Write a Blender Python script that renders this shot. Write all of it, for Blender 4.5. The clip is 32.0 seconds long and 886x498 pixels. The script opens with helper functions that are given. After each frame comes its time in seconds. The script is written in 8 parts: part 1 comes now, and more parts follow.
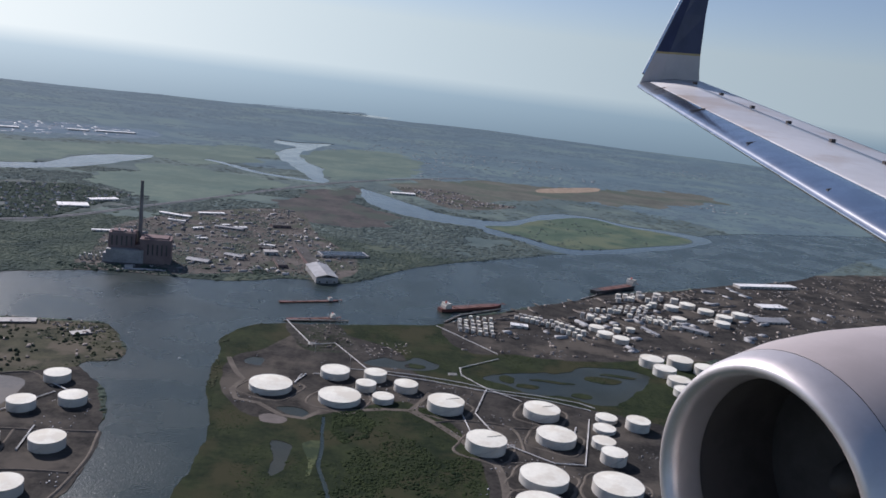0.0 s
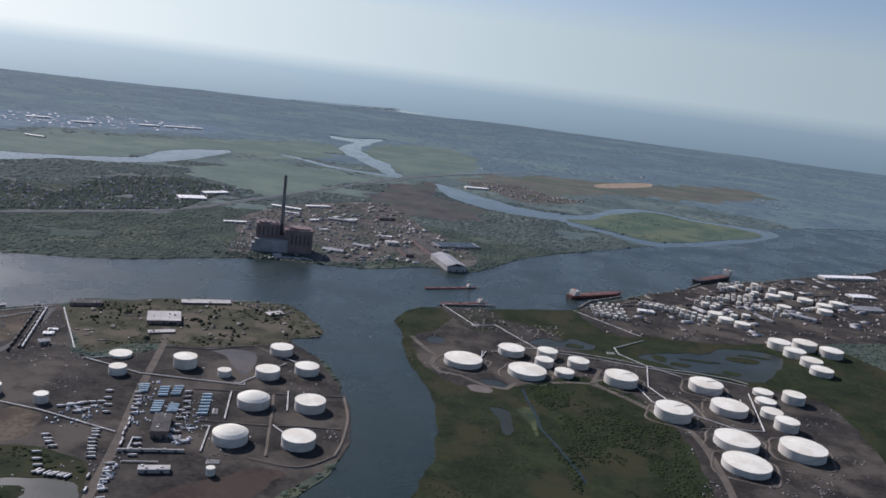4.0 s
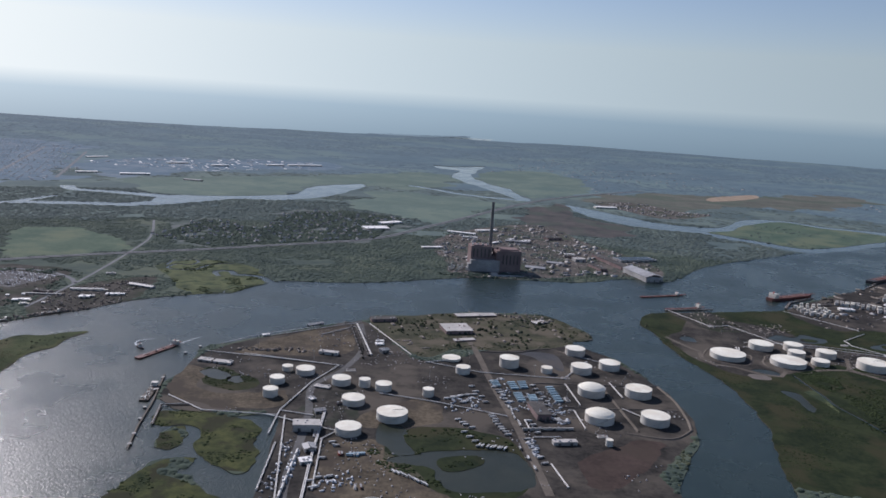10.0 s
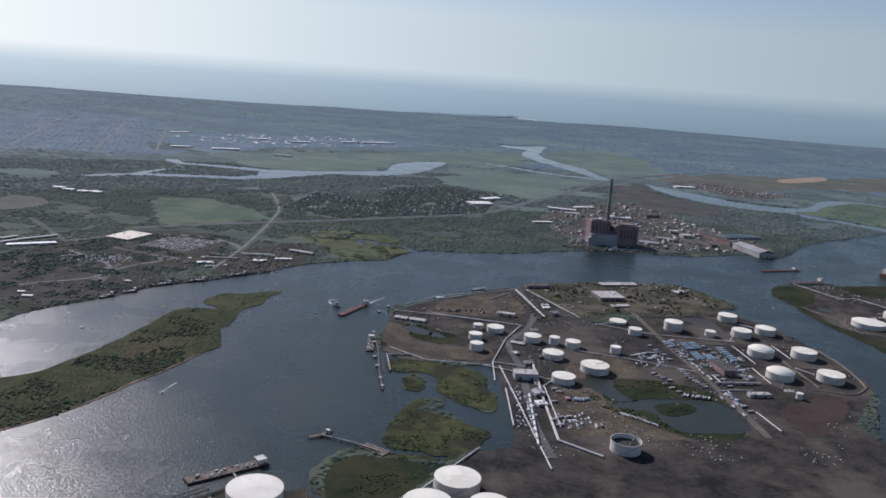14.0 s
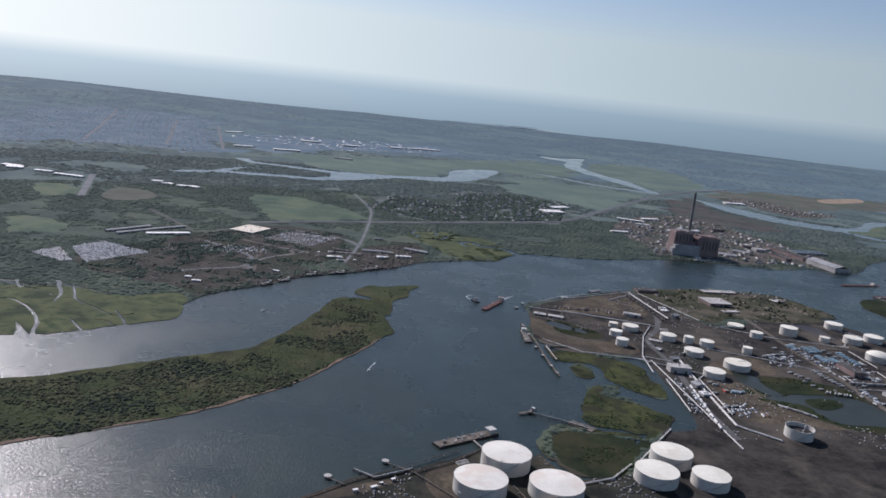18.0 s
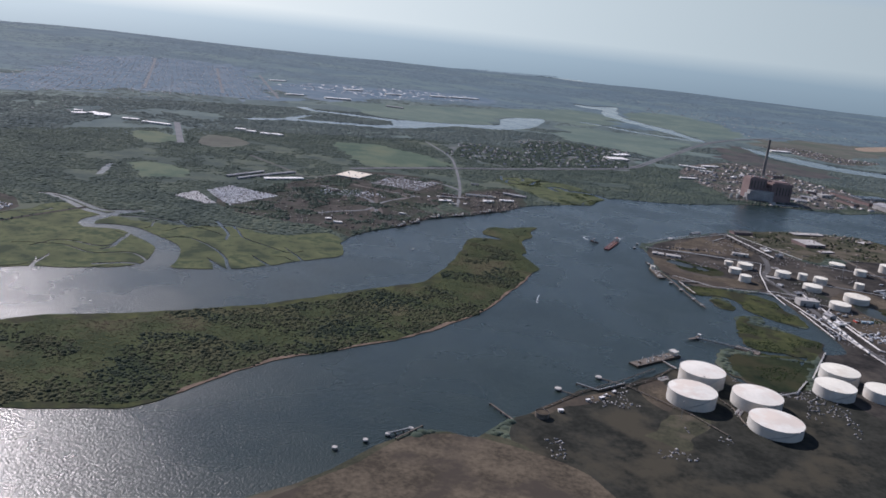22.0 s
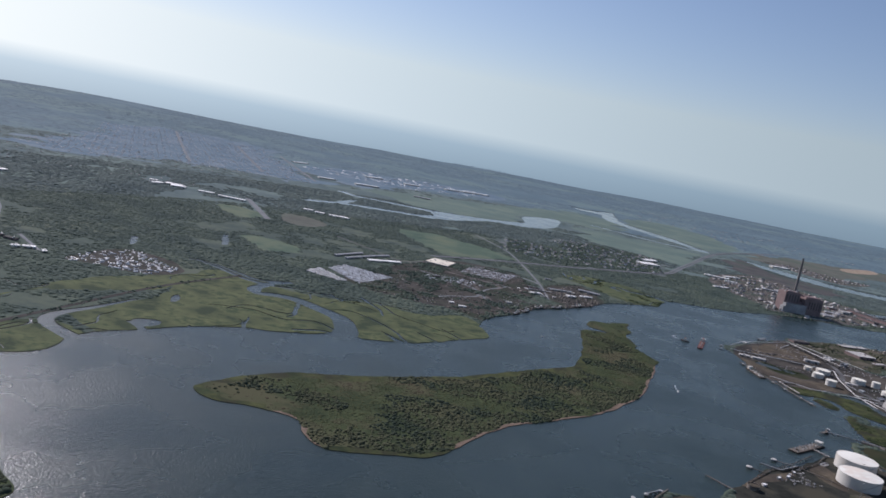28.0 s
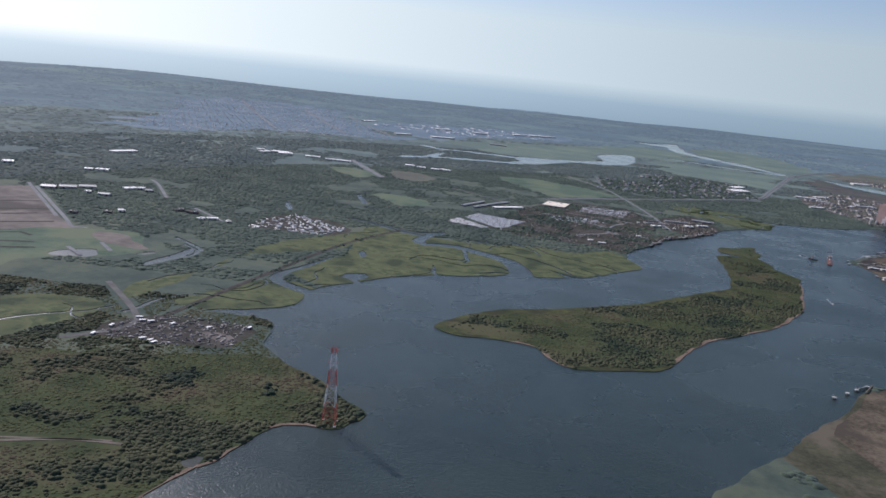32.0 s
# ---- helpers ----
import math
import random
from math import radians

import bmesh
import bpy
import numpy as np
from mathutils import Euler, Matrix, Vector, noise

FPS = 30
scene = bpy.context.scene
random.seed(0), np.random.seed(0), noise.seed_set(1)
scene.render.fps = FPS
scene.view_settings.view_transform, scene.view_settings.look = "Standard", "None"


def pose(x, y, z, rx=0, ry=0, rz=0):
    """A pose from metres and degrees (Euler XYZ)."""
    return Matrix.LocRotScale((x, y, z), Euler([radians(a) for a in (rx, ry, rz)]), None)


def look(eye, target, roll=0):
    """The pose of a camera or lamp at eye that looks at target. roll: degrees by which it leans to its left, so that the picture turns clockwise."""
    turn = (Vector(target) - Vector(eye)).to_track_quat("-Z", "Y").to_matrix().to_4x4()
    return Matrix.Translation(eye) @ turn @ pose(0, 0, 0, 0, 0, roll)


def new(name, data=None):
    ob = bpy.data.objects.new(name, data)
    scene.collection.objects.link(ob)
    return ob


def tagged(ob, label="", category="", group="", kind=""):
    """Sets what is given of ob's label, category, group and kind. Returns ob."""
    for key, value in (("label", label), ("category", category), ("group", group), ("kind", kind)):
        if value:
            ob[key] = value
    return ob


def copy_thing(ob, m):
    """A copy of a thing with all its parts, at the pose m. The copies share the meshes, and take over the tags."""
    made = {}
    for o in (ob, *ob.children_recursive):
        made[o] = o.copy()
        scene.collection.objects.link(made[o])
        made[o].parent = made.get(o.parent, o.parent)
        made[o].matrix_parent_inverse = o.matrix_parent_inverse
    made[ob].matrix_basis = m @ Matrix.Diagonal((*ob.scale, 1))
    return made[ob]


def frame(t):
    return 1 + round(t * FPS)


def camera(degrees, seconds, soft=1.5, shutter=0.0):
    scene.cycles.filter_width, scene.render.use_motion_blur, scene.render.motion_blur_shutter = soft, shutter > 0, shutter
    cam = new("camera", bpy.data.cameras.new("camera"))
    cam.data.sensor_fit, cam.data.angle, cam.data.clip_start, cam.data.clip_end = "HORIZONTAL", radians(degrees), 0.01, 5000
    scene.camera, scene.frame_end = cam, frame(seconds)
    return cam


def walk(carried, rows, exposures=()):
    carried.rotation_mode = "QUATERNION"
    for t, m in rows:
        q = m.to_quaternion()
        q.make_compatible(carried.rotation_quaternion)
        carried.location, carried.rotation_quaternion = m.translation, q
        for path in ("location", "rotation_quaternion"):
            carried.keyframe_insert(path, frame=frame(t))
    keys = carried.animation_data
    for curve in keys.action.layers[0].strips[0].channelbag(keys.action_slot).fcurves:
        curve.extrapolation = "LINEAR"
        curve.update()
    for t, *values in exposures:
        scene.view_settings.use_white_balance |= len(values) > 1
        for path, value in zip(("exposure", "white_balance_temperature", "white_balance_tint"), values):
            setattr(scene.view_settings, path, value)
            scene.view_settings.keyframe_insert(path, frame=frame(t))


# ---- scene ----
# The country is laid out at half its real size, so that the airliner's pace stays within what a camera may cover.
cam = camera(57.66, 32.0, soft=1.65)

# seconds, place (m), then heading (to the right of +y), tilt and lean in degrees
FLIGHT = [
    (0.0, 0.0, 0.0, 219.9, 3.89, -11.35, 6.97),
    (0.5, -16.6, -6.9, 218.9, 3.57, -11.55, 7.12),
    (1.0, -33.1, -13.8, 217.8, 3.27, -11.97, 7.18),
    (1.5, -49.7, -20.7, 216.8, 3.34, -12.65, 7.27),
    (2.0, -66.2, -27.6, 215.8, 3.15, -12.46, 7.13),
    (2.5, -82.8, -34.6, 214.9, 3.24, -12.29, 7.07),
    (3.0, -99.3, -41.5, 213.9, 3.32, -12.14, 7.05),
    (3.5, -115.8, -48.5, 213.0, 3.34, -11.95, 7.13),
    (5.5, -181.2, -77.3, 209.8, 2.64, -11.37, 6.30),
    (6.0, -197.3, -84.7, 209.1, 2.42, -11.12, 5.66),
    (6.5, -213.4, -92.0, 208.3, 2.19, -10.87, 5.41),
    (7.0, -229.4, -99.4, 207.6, 1.98, -10.41, 5.42),
    (7.5, -245.4, -106.7, 206.8, 1.62, -9.71, 5.33),
    (8.0, -261.3, -114.1, 206.1, 1.29, -9.57, 5.18),
    (8.5, -277.2, -121.4, 205.3, 1.05, -10.00, 5.04),
    (9.0, -293.0, -128.8, 204.6, 0.68, -10.30, 4.70),
    (9.5, -308.8, -136.0, 203.8, 0.27, -10.43, 4.14),
    (10.0, -324.5, -143.3, 202.9, -0.18, -10.28, 3.70),
    (10.5, -340.1, -150.5, 202.1, -0.49, -10.48, 3.91),
    (11.0, -355.7, -157.8, 201.2, -0.63, -10.46, 3.96),
    (11.5, -371.2, -165.0, 200.3, -0.84, -10.01, 3.64),
    (12.0, -386.7, -172.2, 199.4, -1.15, -9.59, 3.45),
    (12.5, -402.2, -179.5, 198.5, -1.44, -9.55, 3.30),
    (13.0, -417.6, -186.8, 197.6, -1.68, -10.04, 3.63),
    (13.5, -432.9, -194.0, 196.6, -1.80, -11.07, 3.95),
    (14.0, -448.2, -201.3, 195.6, -1.91, -11.83, 4.21),
    (14.5, -463.5, -208.6, 194.7, -1.99, -12.20, 4.51),
    (16.5, -523.8, -237.3, 190.8, -1.80, -11.37, 6.25),
    (17.0, -538.5, -244.2, 189.7, -1.88, -11.08, 6.20),
    (17.5, -553.2, -251.0, 188.6, -1.94, -11.10, 6.20),
    (18.0, -567.9, -257.8, 187.5, -1.98, -11.24, 6.31),
    (18.5, -582.4, -264.5, 186.3, -1.97, -11.61, 6.35),
    (19.0, -596.9, -271.1, 185.1, -1.91, -11.96, 6.29),
    (19.5, -611.3, -277.7, 183.9, -1.88, -12.10, 6.42),
    (20.0, -625.7, -284.2, 182.6, -1.92, -12.09, 6.38),
    (20.5, -639.9, -290.7, 181.4, -2.01, -12.10, 6.34),
    (21.0, -654.0, -297.0, 180.1, -2.08, -12.40, 6.37),
    (21.5, -668.0, -303.3, 178.9, -1.87, -13.75, 6.51),
    (22.0, -682.0, -309.5, 177.6, -1.61, -14.78, 6.38),
    (22.5, -695.8, -315.7, 176.4, -1.67, -14.25, 6.33),
    (23.0, -709.7, -321.8, 175.2, -1.29, -13.33, 6.64),
    (23.5, -723.4, -328.0, 174.1, -0.49, -11.48, 6.61),
    (24.0, -737.1, -334.1, 173.0, 0.11, -9.59, 6.25),
    (24.5, -750.7, -340.3, 172.0, 0.34, -10.01, 6.11),
    (25.0, -764.3, -346.6, 171.1, -0.13, -11.80, 5.80),
    (25.5, -777.8, -352.9, 170.2, -1.17, -13.39, 5.06),
    (26.0, -791.3, -359.2, 169.4, -2.53, -13.75, 4.85),
    (26.5, -804.8, -365.6, 168.7, -1.01, -9.68, 6.04),
    (28.5, -858.2, -392.5, 165.9, 0.92, -7.97, 12.40),
    (29.0, -871.4, -399.4, 164.8, 1.07, -9.65, 13.44),
    (29.5, -884.5, -406.3, 163.6, 0.53, -11.00, 13.43),
    (30.0, -897.7, -413.3, 162.4, 0.86, -13.06, 12.68),
    (30.5, -910.8, -420.3, 161.1, 0.51, -14.13, 10.55),
    (31.0, -923.8, -427.2, 159.8, -0.05, -14.40, 8.32),
    (31.5, -936.9, -434.2, 158.4, -0.51, -13.58, 6.53),
    (32.0, -950.0, -441.1, 157.1, -1.39, -12.05, 6.05),
]


def flight_pose(x, y, z, heading, tilt, lean):
    h, p = radians(heading), radians(tilt)
    ahead = Vector((math.sin(h) * math.cos(p), math.cos(h) * math.cos(p), math.sin(p)))
    eye = Vector((x, y, z))
    return look(eye, eye + ahead * 100, lean)


walk(cam, [(r[0], flight_pose(*r[1:])) for r in FLIGHT], exposures=[(0.0, 0.01, 6150, 21), (6.0, -0.01, 6150, 21), (8.0, -0.06, 6130, 21), (14.0, -0.06, 6130, 21), (17.0, -0.02, 6150, 21), (19.0, 0.01, 6150, 21), (22.0, 0.07, 6250, 23), (23.0, 0.05, 6250, 23), (24.0, -0.04, 6120, 21), (25.0, -0.09, 6170, 21), (26.0, 0.18, 6310, 23), (29.0, -0.04, 6090, 21), (30.0, 0.06, 6150, 22), (31.0, 0.24, 6210, 23), (32.0, 0.19, 6150, 22)])

# ---- light ----
SUN_AZIMUTH, SUN_HEIGHT = -41.5, 34
world = bpy.data.worlds.new("sky")
scene.world = world
world.use_nodes = True
wn, wl = world.node_tree.nodes, world.node_tree.links
wn.clear()
sky = wn.new("ShaderNodeTexSky")
sky.sky_type = "NISHITA"
sky.sun_disc = False
sky.sun_elevation, sky.sun_rotation = radians(SUN_HEIGHT), radians(SUN_AZIMUTH)
sky.altitude, sky.air_density, sky.dust_density, sky.ozone_density = 200, 1.0, 0.55, 1.8
w_co, w_xyz, w_abs, w_max, w_join = (wn.new("ShaderNode" + k) for k in ("TexCoord", "SeparateXYZ", "Math", "Math", "CombineXYZ"))
w_abs.operation, w_max.operation, w_max.inputs[1].default_value = "ABSOLUTE", "MAXIMUM", 0.075
w_map, w_ramp, w_mul = wn.new("ShaderNodeMapRange"), wn.new("ShaderNodeValToRGB"), wn.new("ShaderNodeMix")
w_bg, w_out = wn.new("ShaderNodeBackground"), wn.new("ShaderNodeOutputWorld")
w_mul.data_type, w_mul.blend_type = "RGBA", "MULTIPLY"
w_mul.inputs["Factor"].default_value = 1.0
# below the rim of the sky lies open sea, which mirrors the sky, dimmed and bluer the steeper one looks down
w_map.inputs["From Min"].default_value, w_map.inputs["From Max"].default_value = -0.06, 0.010
cr = w_ramp.color_ramp
cr.elements[0].position, cr.elements[0].color = 0.0, (0.40, 0.47, 0.55, 1)
cr.elements[1].position, cr.elements[1].color = 1.0, (1, 1, 1, 1)
e = cr.elements.new(0.72)
e.color = (0.62, 0.70, 0.78, 1)
wl.new(w_co.outputs["Generated"], w_xyz.inputs[0])
wl.new(w_xyz.outputs["X"], w_join.inputs["X"])
wl.new(w_xyz.outputs["Y"], w_join.inputs["Y"])
wl.new(w_xyz.outputs["Z"], w_abs.inputs[0])
wl.new(w_abs.outputs[0], w_max.inputs[0])
wl.new(w_max.outputs[0], w_join.inputs["Z"])
wl.new(w_join.outputs[0], sky.inputs["Vector"])
wl.new(w_xyz.outputs["Z"], w_map.inputs["Value"])
wl.new(w_map.outputs[0], w_ramp.inputs[0])
wl.new(sky.outputs[0], w_mul.inputs["A"])
wl.new(w_ramp.outputs[0], w_mul.inputs["B"])
wl.new(w_mul.outputs["Result"], w_bg.inputs[0])
wl.new(w_bg.outputs[0], w_out.inputs[0])
w_bg.inputs[1].default_value = 0.084

sun = new("sun", bpy.data.lights.new("sun", "SUN"))
sun.data.energy, sun.data.angle, sun.data.color = 4.7, radians(0.53), (0.99, 0.952, 0.885)
sa, sh = radians(SUN_AZIMUTH), radians(SUN_HEIGHT)
sun.matrix_world = look((math.sin(sa) * math.cos(sh) * 900, math.cos(sa) * math.cos(sh) * 900, math.sin(sh) * 900), (0, 0, 0))


# ---- materials ----
def material(name, a, b, scale=0.1, rough=0.85, metal=0.0, fine=4.0, bump=0.0, c=None, patch=0.01, spec=None, vary=0.0, haze_sheen=0.0):
    """Two colours mixed by a coarse and a fine noise in metres; c: a third colour in large stains; vary: shade per
    object and island; a bluish grazing lobe imitates haze.
    """
    spec = (0.07 if rough >= 0.9 else 0.3) if spec is None else spec
    m = bpy.data.materials.new(name)
    m.use_nodes = True
    n, l = m.node_tree.nodes, m.node_tree.links
    p = n["Principled BSDF"]
    geo = n.new("ShaderNodeNewGeometry")
    noise_a, noise_b = n.new("ShaderNodeTexNoise"), n.new("ShaderNodeTexNoise")
    noise_a.inputs["Scale"].default_value, noise_a.inputs["Detail"].default_value, noise_a.inputs["Roughness"].default_value = scale, 9, 0.66
    noise_b.inputs["Scale"].default_value, noise_b.inputs["Detail"].default_value, noise_b.inputs["Roughness"].default_value = fine, 5, 0.6
    for q in (noise_a, noise_b):
        l.new(geo.outputs["Position"], q.inputs["Vector"])
    add = n.new("ShaderNodeMath")
    add.operation = "ADD"
    mul = n.new("ShaderNodeMath")
    mul.operation, mul.inputs[1].default_value = "MULTIPLY", 0.45
    l.new(noise_b.outputs[0], mul.inputs[0])
    l.new(noise_a.outputs[0], add.inputs[0])
    l.new(mul.outputs[0], add.inputs[1])
    ramp = n.new("ShaderNodeValToRGB")
    ramp.color_ramp.elements[0].position, ramp.color_ramp.elements[0].color = 0.58, (*a, 1)
    ramp.color_ramp.elements[1].position, ramp.color_ramp.elements[1].color = 0.86, (*b, 1)
    l.new(add.outputs[0], ramp.inputs[0])
    colour = ramp.outputs[0]
    if c:
        noise_c = n.new("ShaderNodeTexNoise")
        noise_c.inputs["Scale"].default_value, noise_c.inputs["Detail"].default_value, noise_c.inputs["Roughness"].default_value = patch, 9, 0.62
        l.new(geo.outputs["Position"], noise_c.inputs["Vector"])
        step = n.new("ShaderNodeMapRange")
        step.inputs["From Min"].default_value, step.inputs["From Max"].default_value = 0.49, 0.60
        l.new(noise_c.outputs[0], step.inputs["Value"])
        mix = n.new("ShaderNodeMix")
        mix.data_type = "RGBA"
        l.new(step.outputs[0], mix.inputs["Factor"])
        l.new(colour, mix.inputs["A"])
        mix.inputs["B"].default_value = (*c, 1)
        colour = mix.outputs["Result"]
    if vary:
        info = n.new("ShaderNodeObjectInfo")
        tot = n.new("ShaderNodeMath")
        tot.operation = "ADD"
        l.new(info.outputs["Random"], tot.inputs[0])
        l.new(geo.outputs["Random Per Island"], tot.inputs[1])
        rng = n.new("ShaderNodeMapRange")
        rng.inputs["From Max"].default_value = 2.0
        rng.inputs["To Min"].default_value, rng.inputs["To Max"].default_value = 1 - vary, 1 + vary
        l.new(tot.outputs[0], rng.inputs["Value"])
        hsv = n.new("ShaderNodeHueSaturation")
        l.new(rng.outputs[0], hsv.inputs["Value"])
        l.new(colour, hsv.inputs["Color"])
        colour = hsv.outputs[0]
    l.new(colour, p.inputs["Base Color"])
    p.inputs["Roughness"].default_value, p.inputs["Metallic"].default_value = rough, metal
    p.inputs["Specular IOR Level"].default_value = spec
    # bluish lobe at grazing angles, an imitation of distance haze
    p.inputs["Sheen Weight"].default_value, p.inputs["Sheen Roughness"].default_value = haze_sheen, 0.6
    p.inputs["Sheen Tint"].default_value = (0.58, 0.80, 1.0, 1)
    if bump:
        bn = n.new("ShaderNodeBump")
        bn.inputs["Strength"].default_value, bn.inputs["Distance"].default_value = 0.6, bump
        l.new(add.outputs[0], bn.inputs["Height"])
        l.new(bn.outputs[0], p.inputs["Normal"])
    return m


def water_material(name, a, b, rough, waves):
    m = material(name, a, b, 0.006, rough, 0.0, 0.05, 0.0, spec=0.5)
    n, l = m.node_tree.nodes, m.node_tree.links
    p = n["Principled BSDF"]
    p.inputs["IOR"].default_value = 1.33
    geo = n.new("ShaderNodeNewGeometry")
    height = None
    for scale, amount in ((0.9, 1.0), (0.35, 0.55), (2.2, 0.5)):
        t = n.new("ShaderNodeTexNoise")
        t.inputs["Scale"].default_value, t.inputs["Detail"].default_value = scale, 3
        l.new(geo.outputs["Position"], t.inputs["Vector"])
        k = n.new("ShaderNodeMath")
        k.operation, k.inputs[1].default_value = "MULTIPLY_ADD", amount * waves
        l.new(t.outputs[0], k.inputs[0])
        if height:
            l.new(height, k.inputs[2])
        else:
            k.inputs[2].default_value = 0
        height = k.outputs[0]
    bn = n.new("ShaderNodeBump")
    bn.inputs["Strength"].default_value, bn.inputs["Distance"].default_value = 1.0, 1.0
    l.new(height, bn.inputs["Height"])
    l.new(height, bn.inputs["Height"])
    l.new(bn.outputs[0], p.inputs["Normal"])
    # gusts roughen the surface in broad patches
    gust, span = n.new("ShaderNodeTexNoise"), n.new("ShaderNodeMapRange")
    gust.inputs["Scale"].default_value, gust.inputs["Detail"].default_value = 0.016, 6
    span.inputs["From Min"].default_value, span.inputs["From Max"].default_value = 0.35, 0.65
    span.inputs["To Min"].default_value, span.inputs["To Max"].default_value = rough * 0.78, rough * 1.22
    l.new(geo.outputs["Position"], gust.inputs["Vector"])
    l.new(gust.outputs[0], span.inputs["Value"])
    l.new(span.outputs[0], p.inputs["Roughness"])
    return m


